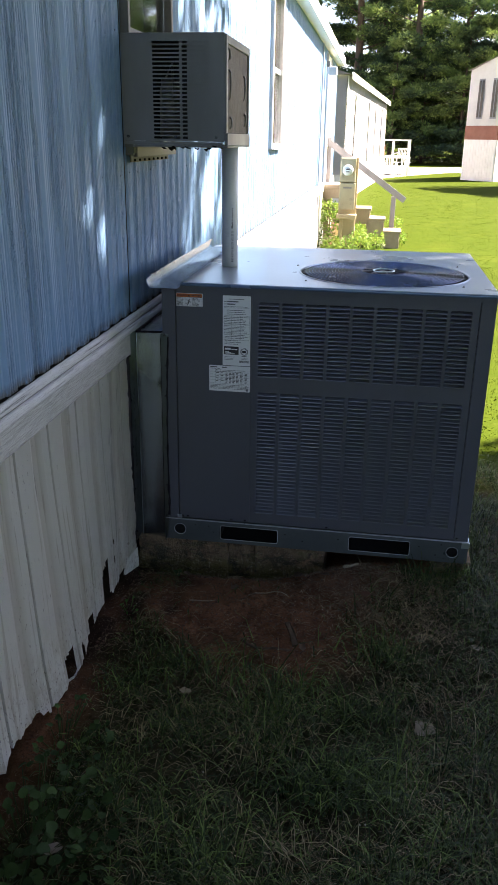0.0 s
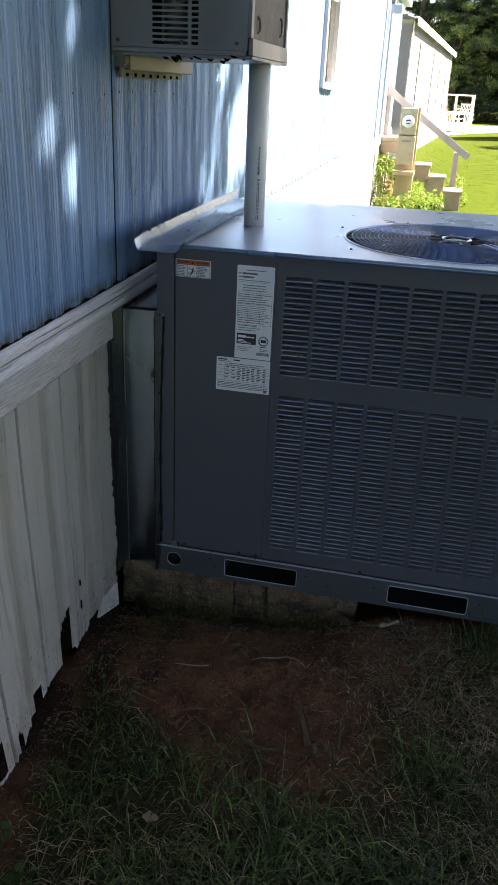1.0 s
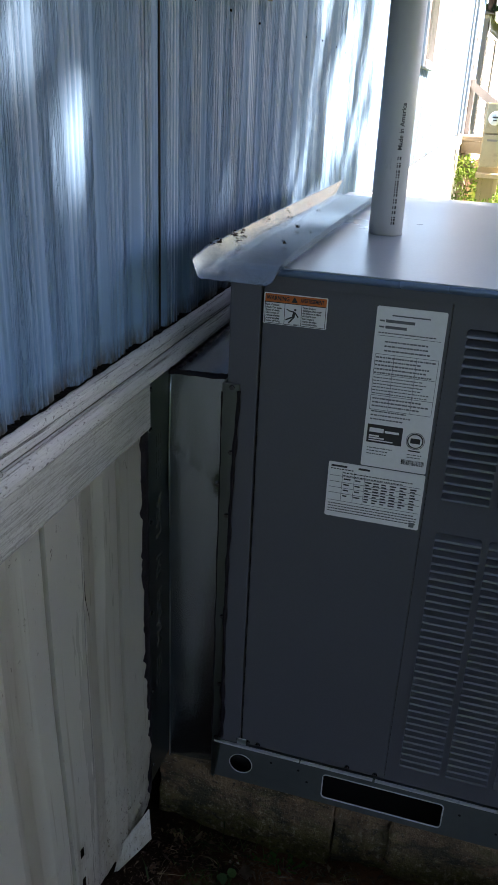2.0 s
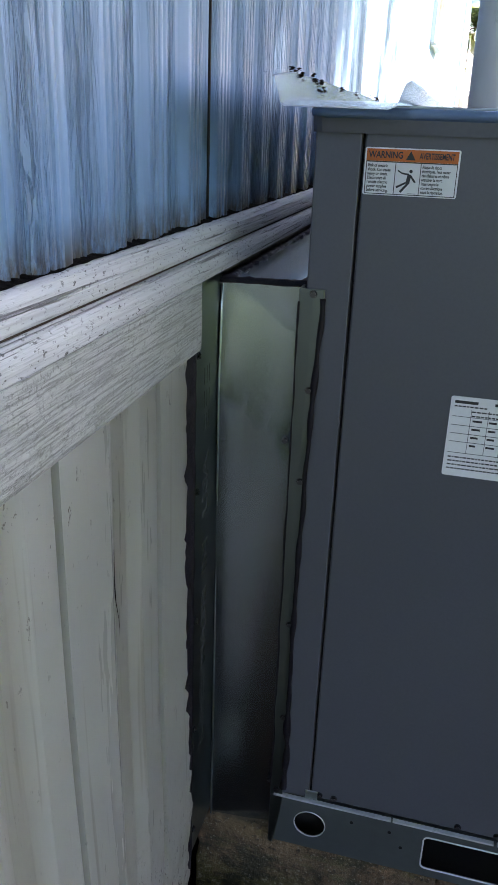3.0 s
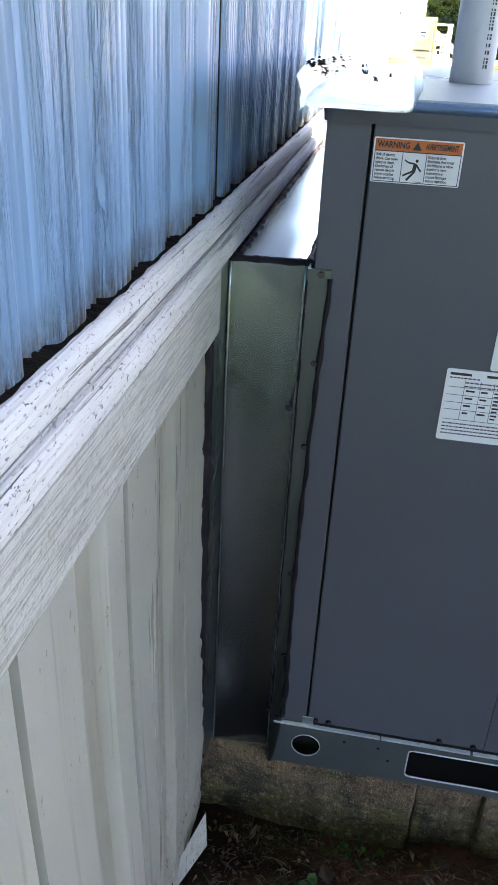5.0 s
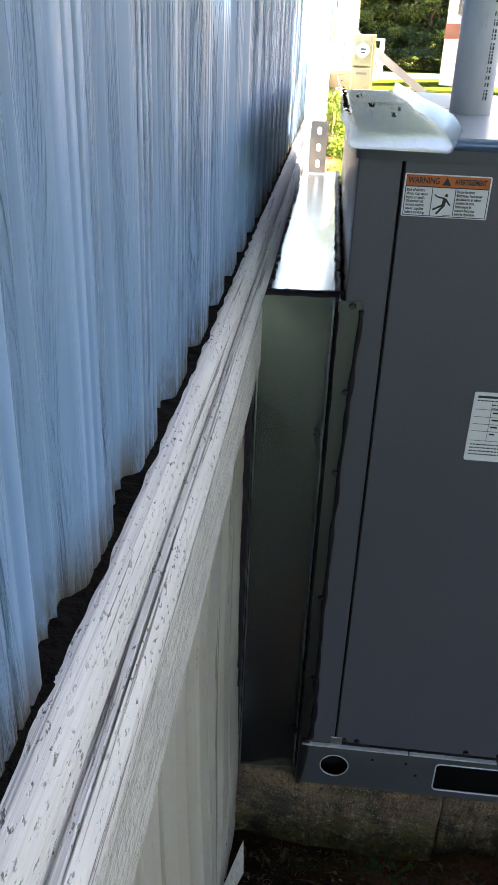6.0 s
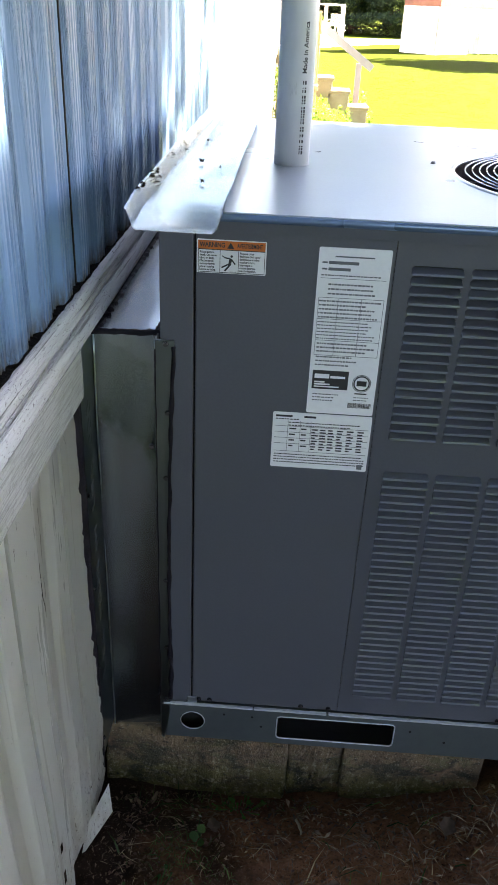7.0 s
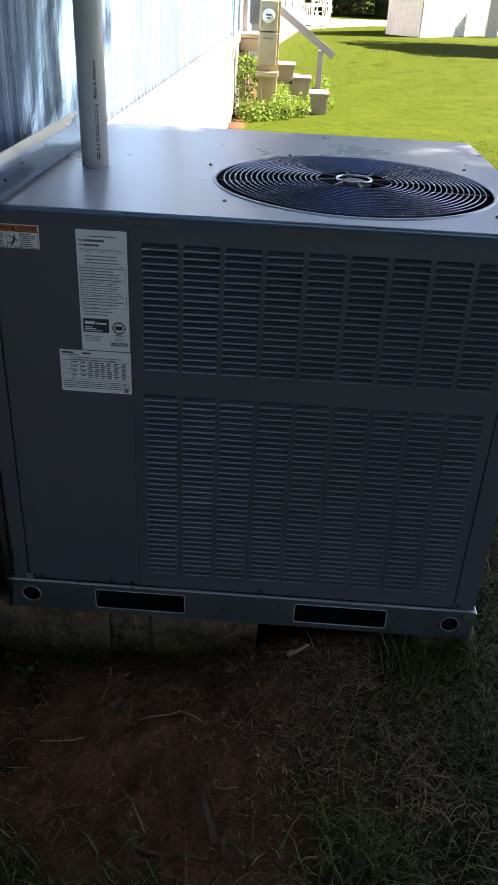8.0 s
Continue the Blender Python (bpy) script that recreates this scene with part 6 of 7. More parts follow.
strip = thing("window_sill_strip", (WALL, 0.4, 1.62), "yellowed nailed strip under the window air conditioner", "sill strip")
part("strip_board", boxes((-0.128, -0.100, 0.048, 0.60, 1.638, 1.660), bevel=0.002), M_STRIP, strip)
part("strip_flange", boxes((-0.119, -0.112, 0.046, 0.605, 1.606, 1.6365), bevel=0.001), M_STRIP, strip)
for k in range(8):
    bm = bmesh.new()
    tube(bm, [(-0.1125, 0.085 + k * 0.066, 1.613), (-0.106, 0.085 + k * 0.066, 1.613)], 0.0045, 8)
    part("nail", bm, M_GUNKSHADE, strip)
for a, b in ((0.567, 0.68),):
    tagged(part("side_filler", boxes((-0.146, -0.118, a, b, 1.67, 2.05)), M_FRAME), "dark filler panel beside the air conditioner", "filler panel")

# nails in the blue siding
bm = bmesh.new()
NAILS = [-2.74, -2.28, -1.82, -1.36, -0.92, -0.695, -0.465, -0.24, -0.035, 0.072, 0.179, 0.392, *[0.602 + 0.21 * k for k in range(8)]]
for z in (1.565, 2.05):
    for y in NAILS:
        if not any(a - 0.04 < y < b + 0.04 and c - 0.04 < z < d + 0.04 for a, b, c, d in OPENINGS):
            x, zn = WALL - 0.010 + siding_x(y), z + 0.005 * sin(37 * y)
            tube(bm, [(x - 0.001, y, zn), (x + 0.0016, y, zn)], 0.0026, 7)
tagged(part("siding_nails", bm, M_GUNKSHADE), "small dark nail heads in the siding", "nails", kind="stuff")
# ---- meter post and steps by the door ----
meter = thing("meter_post", (0.31, 10.3, 0.0), "wooden post with a tan electric meter box and round glass meter", "electric meter")
for x0, x1 in ((0.19, 0.25), (0.39, 0.45)):
    part("leg", boxes((x0, x1, 10.26, 10.34, -0.05, 0.512), bevel=0.006), M_PLANK, meter)
part("crosspiece", boxes((0.252, 0.388, 10.29, 10.32, 0.10, 0.50), bevel=0.004), M_PLANK, meter)
part("shelf", boxes((0.155, 0.465, 10.12, 10.36, 0.514, 0.575), bevel=0.006), M_PLANK, meter)
part("backboard", boxes((0.17, 0.455, 10.285, 10.315, 0.577, 1.43), bevel=0.004), M_PLANK, meter)
breaker = part("breaker_box", boxes((0.185, 0.425, 10.19, 10.284, 0.65, 1.05), bevel=0.010), M_METERBOX, meter)
socket = part("meter_socket", boxes((0.19, 0.42, 10.20, 10.284, 1.065, 1.42), bevel=0.010), M_METERBOX, meter)
bm = bmesh.new()
tube(bm, [(0.30, 10.20, 1.245), (0.30, 10.15, 1.245), (0.30, 10.12, 1.245)], [0.085, 0.083, 0.062], 24)
part("meter_dome", bm, M_METERGLASS, socket, smooth=True)
bm = bmesh.new()
box(bm, 0.265, 0.335, 10.116, 10.119, 1.25, 1.27)
box(bm, 0.275, 0.325, 10.116, 10.119, 1.215, 1.23)
part("dial_bars", bm, M_INK, socket)
bm = bmesh.new()
box(bm, 0.24, 0.37, 10.183, 10.1885, 0.97, 0.995)
part("latch", bm, M_FRAME, breaker)

steps = thing("entrance_steps", (0.55, 11.0, 0.0), "weathered wooden entrance steps with a sloping handrail", "steps")
part("platform", boxes((-0.11, 0.40, 10.72, 11.50, 0.94, 1.0), bevel=0.008), M_STEPWOOD, steps)
part("apron", boxes((-0.11, 0.40, 10.735, 10.775, 0.78, 0.938), bevel=0.006), M_STEPWOOD, steps)
bm = bmesh.new()
beam(bm, (-0.06, 10.75, 0.76), (0.16, 10.75, 0.40), 0.04, 0.12)
part("brace", bm, M_STEPWOOD, steps)
for x, y in ((-0.05, 10.85), (0.35, 10.85), (-0.05, 11.42), (0.35, 11.42)):
    part("leg", boxes((x - 0.045, x + 0.045, y - 0.045, y + 0.045, -0.05, 0.938), bevel=0.005), M_STEPWOOD, steps)
for x, z, low in ((0.405, 0.635, 0.48), (0.645, 0.478, 0.28), (0.915, 0.280, -0.02)):
    part("tread", boxes((x, x + 0.29, 10.75, 11.30, z - 0.042, z), bevel=0.006), M_STEPWOOD, steps)
    part("riser", boxes((x + 0.235, x + 0.27, 10.77, 11.28, low - 0.04, z - 0.043), bevel=0.004), M_STEPWOOD, steps)
    part("side_board", boxes((x - 0.02, x + 0.262, 10.758, 10.769, low - 0.10, z - 0.043), bevel=0.004), M_STEPWOOD, steps)
part("rail_post", boxes((-0.115, -0.045, 11.33, 11.40, 1.001, 1.72), bevel=0.005), M_RAILWOOD, steps)
part("rail_post", boxes((1.01, 1.09, 11.33, 11.40, -0.05, 0.80), bevel=0.005), M_RAILWOOD, steps)
bm = bmesh.new()
beam(bm, (-0.10, 11.31, 1.655), (1.24, 11.31, 0.735), 0.038, 0.10)
part("handrail", bm, M_RAILWOOD, steps)

# ---- pale grey home beyond ----
GA, GB = Vector((-0.26, 20.6, 0)), Vector((0.84, 38.1, 0))
gd = (GB - GA).normalized()
gn = Vector((gd.y, -gd.x, 0))
gm = Matrix(((gd.x, -gn.x, 0, GA.x), (gd.y, -gn.y, 0, GA.y), (0, 0, 1, 0), (0, 0, 0, 1)))
glen = (GB - GA).length


def placed(bm, m):
    bmesh.ops.transform(bm, matrix=m, verts=bm.verts)
    return bm


grey = thing("grey_home", (-1.0, 30, 0), "pale grey lap-sided mobile home with white trim", "house")
part("wall", placed(boxes((0.02, glen, 0.02, 4.5, 0, 3.36)), gm), M_GREYSIDING, grey)
for k in range(23):
    z = 0.75 + k * 0.1085
    bm = bmesh.new()
    f = bm.faces.new([bm.verts.new(p) for p in ((0, -0.006, z), (glen, -0.006, z), (glen, 0.012, z + 0.107), (0, 0.012, z + 0.107))])
    bmesh.ops.solidify(bm, geom=[f], thickness=0.006)
    part("siding_board", placed(bm, gm), M_GREYSIDING, grey)
    bm = bmesh.new()
    f = bm.faces.new([bm.verts.new(p) for p in ((-0.005, 0.02, z), (-0.005, 4.4, z), (0.012, 4.4, z + 0.107), (0.012, 0.02, z + 0.107))])
    bmesh.ops.solidify(bm, geom=[f], thickness=0.006)
    part("siding_board", placed(bm, gm), M_GREYSIDING, grey)
part("skirting", placed(boxes((0, glen, -0.02, 0.01, 0, 0.74)), gm), M_WHITEPAINT, grey)
bm = bmesh.new()
v = [bm.verts.new(p) for p in ((-0.2, -0.12, 3.32), (glen + 0.1, -0.12, 3.32), (glen + 0.2, 2.25, 4.0), (-0.2, 2.25, 4.0), (-0.2, 4.75, 3.32), (glen + 0.2, 4.75, 3.32))]
for q in ((0, 1, 2, 3), (3, 2, 5, 4), (0, 3, 4), (1, 5, 2), (0, 4, 5, 1)):
    bm.faces.new([v[i] for i in q])
part("roof", placed(bm, gm), M_SHINGLE, grey)
part("fascia", placed(boxes((-0.1, glen + 0.1, -0.15, -0.115, 3.20, 3.38)), gm), M_WHITEPAINT, grey)
part("corner_trim", placed(boxes((-0.03, 0.07, -0.035, -0.014, 0.74, 3.3)), gm), M_WHITEPAINT, grey)
for s in (2.4, 7.4, 10.6, 14.2):
    w = part("window", placed(boxes((s - 0.02, s + 0.92, -0.05, -0.016, 0.98, 2.95), bevel=0.01), gm), M_WHITEPAINT, grey)
    part("pane", placed(boxes((s + 0.30, s + 0.72, -0.056, -0.0505, 1.12, 1.96), (s + 0.30, s + 0.72, -0.056, -0.0505, 2.02, 2.82)), gm), M_FRAME, w)

deck = thing("white_deck", (1.3, 41.0, 0.0), "white railed porch deck at the grey home", "deck")
part("platform", boxes((0.40, 2.16, 40.0, 42.2, 0.30, 0.42), bevel=0.01), M_WHITEPAINT, deck)
for x in (0.46, 1.30, 2.10):
    part("post", boxes((x - 0.05, x + 0.05, 40.01, 40.11, 0.422, 1.64), bevel=0.006), M_WHITEPAINT, deck)
    part("post", boxes((x - 0.05, x + 0.05, 40.02, 40.10, -0.05, 0.298), bevel=0.006), M_WHITEPAINT, deck)
    part("post", boxes((x - 0.05, x + 0.05, 42.08, 42.18, 0.422, 1.64), bevel=0.006), M_WHITEPAINT, deck)
for y in (40.03, 42.10):
    for z in (0.90, 1.68):
        part("rail", boxes((0.41, 2.15, y, y + 0.06, z - 0.035, z + 0.035)), M_WHITEPAINT, deck)
for z in (0.90, 1.68):
    part("rail", boxes((2.07, 2.13, 40.12, 42.07, z - 0.035, z + 0.035)), M_WHITEPAINT, deck)
for k in range(4):
    part("baluster", boxes((2.08, 2.12, 40.4 + k * 0.4, 40.44 + k * 0.4, 0.94, 1.64)), M_WHITEPAINT, deck)
th = thing("wooden_bin", (0.72, 40.6, 0.42), "small brown wooden bin on the porch deck", "bin")
part("box", boxes((0.55, 0.90, 40.45, 40.8, 0.421, 1.42), bevel=0.02), M_BRICKBAND, th)
part("lid", boxes((0.53, 0.92, 40.43, 40.82, 1.421, 1.46), bevel=0.01), M_BRICKBAND, th)


def plastic_chair(x, y, z, turn, label):
    th = thing("garden_chair", (x, y, z), label, "chair", "chairs by the deck")
    m = pose(x, y, z, 0, 0, turn)
    part("seat", placed(boxes((-0.24, 0.24, -0.24, 0.24, 0.40, 0.43), bevel=0.01), m), M_WHITEPAINT, th)
    bm = bmesh.new()
    for k in range(6):
        beam(bm, (-0.20 + k * 0.08, 0.23, 0.43), (-0.20 + k * 0.08, 0.32, 0.85), 0.03, 0.02, (0, 1, 0))
    beam(bm, (-0.24, 0.325, 0.86), (0.24, 0.325, 0.86), 0.04, 0.06)
    part("backrest", placed(bm, m), M_WHITEPAINT, th)
    for sx in (-1, 1):
        for sy in (-1, 1):
            bm = bmesh.new()
            beam(bm, (sx * 0.22, sy * 0.21, 0.40), (sx * 0.26, sy * 0.26, 0.0), 0.04, 0.04, (0, 1, 0))
            part("leg", placed(bm, m), M_WHITEPAINT, th)
        bm = bmesh.new()
        beam(bm, (sx * 0.26, -0.24, 0.62), (sx * 0.26, 0.30, 0.66), 0.05, 0.03)
        beam(bm, (sx * 0.26, -0.22, 0.40), (sx * 0.26, -0.24, 0.62), 0.04, 0.03, (0, 1, 0))
        part("armrest", placed(bm, m), M_WHITEPAINT, th)
    return th


plastic_chair(1.65, 40.9, 0.42, 200, "white slatted chair on the porch deck")
plastic_chair(1.15, 39.2, 0.025, 170, "white slatted garden chair on the pale drive before the deck")
plastic_chair(1.85, 39.3, 0.025, 195, "white slatted garden chair on the pale drive before the deck")

# ---- white and red home on the far side of the lawn ----
RA, RC, RD = Vector((4.45, 36.97, 0)), Vector((5.70, 35.45, 0)), Vector((14.2, 47.5, 0))
far_home = thing("white_red_home", (7, 38, 0), "white mobile home with a faded red band and pale ribbed skirting", "house")


def band(p, q, z0, z1, z2=None, thick=0.06, out=0.0):
    bm = bmesh.new()
    d = (q - p).normalized()
    nrm = Vector((d.y, -d.x, 0))
    o = nrm * out
    z2 = z1 if z2 is None else z2
    f = bm.faces.new([bm.verts.new(v) for v in ((p.x + o.x, p.y + o.y, z0), (q.x + o.x, q.y + o.y, z0), (q.x + o.x, q.y + o.y, z2), (p.x + o.x, p.y + o.y, z1))])
    bmesh.ops.solidify(bm, geom=[f], thickness=thick)
    return bm


RB = RC + (RD - RC) + (RA - RC)
for p, q, top in ((RA, RC, (4.62, 5.25)), (RC, RD, (5.25, 5.25)), (RD, RB, (5.25, 4.62)), (RB, RA, (4.62, 4.62))):
    part("wall", band(p, q, 2.34, top[0], top[1]), M_WHITEPAINT, far_home)
    part("red_band", band(p, q, 1.76, 2.338, out=0.02), M_BRICKBAND, far_home, "faded red band")
    part("skirting", band(p, q, -0.05, 1.758, out=0.01), M_WHITEPAINT, far_home)
    d = q - p
    n = int(d.length / 0.16)
    bm = bmesh.new()
    for k in range(n):
        c = p + d * ((k + 0.5) / n)
        beam(bm, (c.x, c.y, 0.0), (c.x, c.y, 1.74), 0.05, 0.10, (d.x, d.y, 0))
    tagged(part("skirting_ribs", bm, M_WHITEPAINT, far_home), kind="stuff")
bm = bmesh.new()
rv = [bm.verts.new(p) for p in ((*((RA * 1.015 - RD * 0.015).xy), 4.62), (*((RC - Vector((0, 0.12, 0))).xy), 5.26), (*RD.xy, 5.26), (*RB.xy, 4.62))]
f = bm.faces.new(rv)
bmesh.ops.solidify(bm, geom=[f], thickness=0.16)
part("roof", bm, M_SHINGLE, far_home)
for s in (0.30, 0.72):
    c = RA.lerp(RC, s)
    d = (RC - RA).normalized()
    w = part("window", band(c, c + d * 0.36, 2.62, 4.25, thick=0.05, out=0.04), M_FRAMEGREY, far_home)
    part("pane", band(c + d * 0.03, c + d * 0.16, 2.68, 4.18, thick=0.02, out=0.065), M_FRAME, w)
    part("pane", band(c + d * 0.20, c + d * 0.33, 2.68, 4.18, thick=0.02, out=0.065), M_FRAME, w)
tagged(part("utility_post", boxes((9.08, 9.62, 38.9, 39.4, -0.05, 2.2), bevel=0.02), M_FRAMEGREY), "stout grey post box standing on the lawn", "post")


# ---- trees ----
def leaf_cloud(rng, centres, radii, per, flat=0.6):
    n = len(centres)
    c = np.repeat(np.asarray(centres), per, 0)
    r = np.repeat(np.asarray(radii), per)
    d = rng.normal(size=(n * per, 3))
    d /= np.linalg.norm(d, axis=1, keepdims=True)
    p = c + d * (r * rng.uniform(0.25, 1.0, n * per) ** 0.6)[:, None] * np.array([1, 1, flat])
    way = d + rng.normal(size=d.shape) * 0.6 + np.array([0, 0, -0.15])
    return p, way


def tree(name, x, y, h, spread, first, mat, seed, clumps, per, leaf, label, pine=True, gaps=None):
    rng = np.random.default_rng(seed)
    th = thing(name, (x, y, 0), label, "tree")
    bm = bmesh.new()
    lean = rng.uniform(-0.02, 0.02, 2)
    axis = lambda z: Vector((x + lean[0] * z, y + lean[1] * z, z))
    tube(bm, [axis(z) + Vector((0.06 * sin(z + seed), 0.06 * cos(z * 1.3), 0)) for z in np.linspace(-0.1, h * 0.96, 9)], [h * 0.018 * (1 - 0.9 * k / 8) + 0.012 for k in range(9)], 8)
    part("trunk", bm, M_BARK, th, smooth=True)
    centres, radii = [], []
    for k in range(clumps):
        s = (k + rng.uniform(0, 1)) / clumps
        z = first + (h - first) * s
        if pine:
            reach = spread * (1 - 0.72 * s) * rng.uniform(0.55, 1.08)
        else:
            reach = spread * sqrt(max(0.05, 1 - (2 * s - 0.9) ** 2)) * rng.uniform(0.3, 1.0)
        a = k * 2.4 + rng.uniform(-0.4, 0.4)
        root = axis(z - (0.05 if pine else 0.25) * reach)
        tip = axis(z) + Vector((cos(a) * reach, sin(a) * reach, rng.uniform(-0.1, 0.25) * reach))
        if k % 3 == 0 or pine:
            bm = bmesh.new()
            mid = root.lerp(tip, 0.5) + Vector((0, 0, 0.06 * reach))
            tube(bm, [root, mid, tip], [0.05 * (1 - s) + 0.02, 0.03 * (1 - s) + 0.014, 0.006], 5)
            part("limb", bm, M_BARK, th)
        if pine:
            side = Vector((-sin(a), cos(a), 0))
            for f, o in ((0.42, 0.0), (0.62, 0.14), (0.66, -0.15), (0.84, 0.2), (0.88, -0.2), (1.0, 0.0)):
                centres.append(root.lerp(tip, f) + side * (o * reach * rng.uniform(0.6, 1.3)) + Vector((0, 0, rng.uniform(-0.1, 0.15))))
                radii.append((0.30 + 0.10 * reach) * rng.uniform(0.7, 1.2))
        else:
            for f in ((0.55, 1.0) if reach > 1 else (0.9,)):
                centres.append(root.lerp(tip, f))
                radii.append((0.42 + 0.15 * reach) * rng.uniform(0.8, 1.3))
    p, way = leaf_cloud(rng, centres, radii, per, 0.5 if pine else 0.75)
    if pine:
        way = way * np.array([1, 1, 0.6]) + np.array([0, 0, 0.5])
    if gaps:
        keep = np.ones(len(p), bool)
        ray = np.array(SUN_FROM)
        local = p - np.array([x, y, 0])
        for mx, my, mt in gaps[1]:
            c, q = cos(radians(mt)), sin(radians(mt))
            w = np.stack([local[:, 0] * c - local[:, 1] * q + mx, local[:, 0] * q + local[:, 1] * c + my, local[:, 2]], 1)
            for gx, gy, gz_, gr in gaps[0]:
                o = w - np.array([gx, gy, gz_])
                keep &= np.linalg.norm(o - (o @ ray)[:, None] * ray, axis=1) > gr
        p, way = p[keep], way[keep]
    n = len(p)
    cards("crown", p, way, rng.normal(size=(n, 3)) + [0, 0, 1.2], rng.uniform(0.7, 1.3, n) * leaf, rng.uniform(0.7, 1.3, n) * leaf * (0.36 if pine else 0.62), mat, th)
    return th


# chinks in the crowns let flecks of sun onto the wall: a point on the wall and the chink's half width
CHINKS = [(-0.13, -0.452, 1.500, 0.088), (-0.13, -0.227, 1.460, 0.086), (-0.13, -0.310, 1.380, 0.075), (-0.13, -0.291, 1.280, 0.086), (-0.13, -0.262, 1.672, 0.080),
          (-0.13, 1.23, 1.62, 0.11), (-0.13, 1.6, 1.45, 0.2), (-0.11, -0.78, 0.854, 0.095)]
# Grove: unseen trees added to block sky light over the unit.
GROVE = [(3.4, -3.4, 130), (8.2, -2.4, 250), (2.6, -7.5, 20), (7.5, -7.0, 75)]
tree("shade_tree", 6.2, 1.22, 9.8, 3.6, 4.7, M_SHADETREE, 5, 84, 900, 0.155, "broad leafy tree shading the unit", pine=False, gaps=(CHINKS, [(6.2, 1.22, 0)]))
shade = tree("shade_tree", 3.4, -3.4, 9.8, 3.6, 4.7, M_SHADETREE, 6, 84, 280, 0.29, "unseen leafy tree added to cast shade", pine=False, gaps=([(gx, gy, gz_, 0.30) for gx, gy, gz_, gr in CHINKS], [(mx, my, mt - 130) for mx, my, mt in GROVE]))
for sx, sy, st in GROVE[1:]:
    copy_thing(shade, Matrix.Translation((sx, sy, 0)) @ Matrix.Rotation(radians(st - 130), 4, "Z"))
# Unseen tree added to throw a shadow on the far lawn.
copy_thing(shade, Matrix.Translation((11.6, 31.6, 0)) @ Matrix.Rotation(radians(60), 4, "Z") @ Matrix.Scale(0.9, 4))
big = tree("pine_tree", 3.0, 66.0, 22.0, 5.6, 1.0, M_PINE, 11, 58, 125, 0.295, "tall dark pine with sunlit tufts at the wood's edge")
other = tree("pine_tree", 9.5, 68.0, 20.0, 5.8, 0.6, M_PINE, 23, 54, 125, 0.295, "tall dark pine with sunlit tufts at the wood's edge")
low = tree("bushy_pine", 6.4, 63.5, 9.5, 4.4, 0.3, M_PINE, 31, 40, 125, 0.26, "low bushy evergreen at the wood's edge")
for src, x, y, s, r in ((big, -1.6, 69, 1.1, 40), (other, 14.5, 67, 1.05, 90), (big, 19.5, 70, 1.15, 200), (other, 0.5, 74, 1.2, 150), (big, 7.4, 75, 1.2, 290), (low, 1.2, 63, 0.9, 70), (low, 10.4, 62.5, 1.1, 160), (low, 14.0, 64, 1.0, 260),
                        (low, 3.7, 64.2, 0.8, 210), (other, 4.5, 81, 1.35, 240), (big, 12.5, 82, 1.35, 20), (low, 18, 65, 1.1, 10), (big, 0, 83, 1.3, 300)):
    copy_thing(src, Matrix.Translation((x, y, 0)) @ Matrix.Rotation(radians(r), 4, "Z") @ Matrix.Scale(s, 4))

# unseen wooded rise, added to the south to cut light from behind
bm = bmesh.new()
rows = []
for k in range(161):
    a = radians(180 + 180 * k / 160)
    top = 5.4 + 1.3 * noise.noise((k * 0.31, 1, 0)) + 0.8 * noise.noise((k * 0.9, 4, 0))
    rows.append([bm.verts.new((4 + cos(a) * d, -4 + sin(a) * d, z)) for d, z in ((46, -0.2), (47, 0.45 * top), (48.5, 0.85 * top), (51, top), (56, -0.2))])
for p, q in zip(rows, rows[1:]):
    for k in range(4):
        bm.faces.new((p[k], p[k + 1], q[k + 1], q[k]))
tagged(part("backdrop", bm, M_WOODS, smooth=True), "unseen dark wooded rise added to cut light from the south", "woods", kind="structure")

# ---- bushes by the steps ----
def bush(name, spots, leaf, mat, seed, label, per=170):
    rng = np.random.default_rng(seed)
    at = np.mean([s[:3] for s in spots], axis=0)
    th = thing(name, (at[0], at[1], 0), label, "bush")
    for sx, sy, sz, sr in spots:
        bm = bmesh.new()
        tube(bm, [(sx, sy, -0.03), (sx + 0.02, sy, sz)], [0.008, 0.003], 5)
        part("stem", bm, M_BARK, th)
    p, way = leaf_cloud(rng, [s[:3] for s in spots], [s[3] for s in spots], per, 0.9)
    keep = p[:, 2] > 0.01
    p, way = p[keep], way[keep]
    n = len(p)
    cards("leaves", p, way, rng.normal(size=(n, 3)) + [0, 0, 1], rng.uniform(0.6, 1.3, n) * leaf, rng.uniform(0.5, 0.9, n) * leaf * 0.8, mat, th)


bush("weedy_bush", [(0.02, 10.05, 0.16, 0.20), (0.05, 10.35, 0.45, 0.20), (0.30, 9.95, 0.10, 0.18), (0.55, 10.15, 0.16, 0.20), (0.78, 10.45, 0.14, 0.18), (0.02, 10.55, 0.62, 0.16), (0.14, 9.8, 0.10, 0.18), (0.50, 10.5, 0.26, 0.16)], 0.050, M_BUSH, 3, "weedy green bush round the meter post", 260)
bush("lawn_weeds", [(1.12, 11.5, 0.32, 0.14), (1.2, 11.4, 0.12, 0.12)], 0.06, M_BUSH, 6, "weeds at the foot of the steps", 90)

# ---- grass ----
rng = np.random.default_rng(12)


def scatter(n, x0, x1, y0, y1, density):
    x, y = rng.uniform(x0, x1, n), rng.uniform(y0, y1, n)
    keep = rng.uniform(0, 1, n) < density(x, y)
    return x[keep], y[keep]


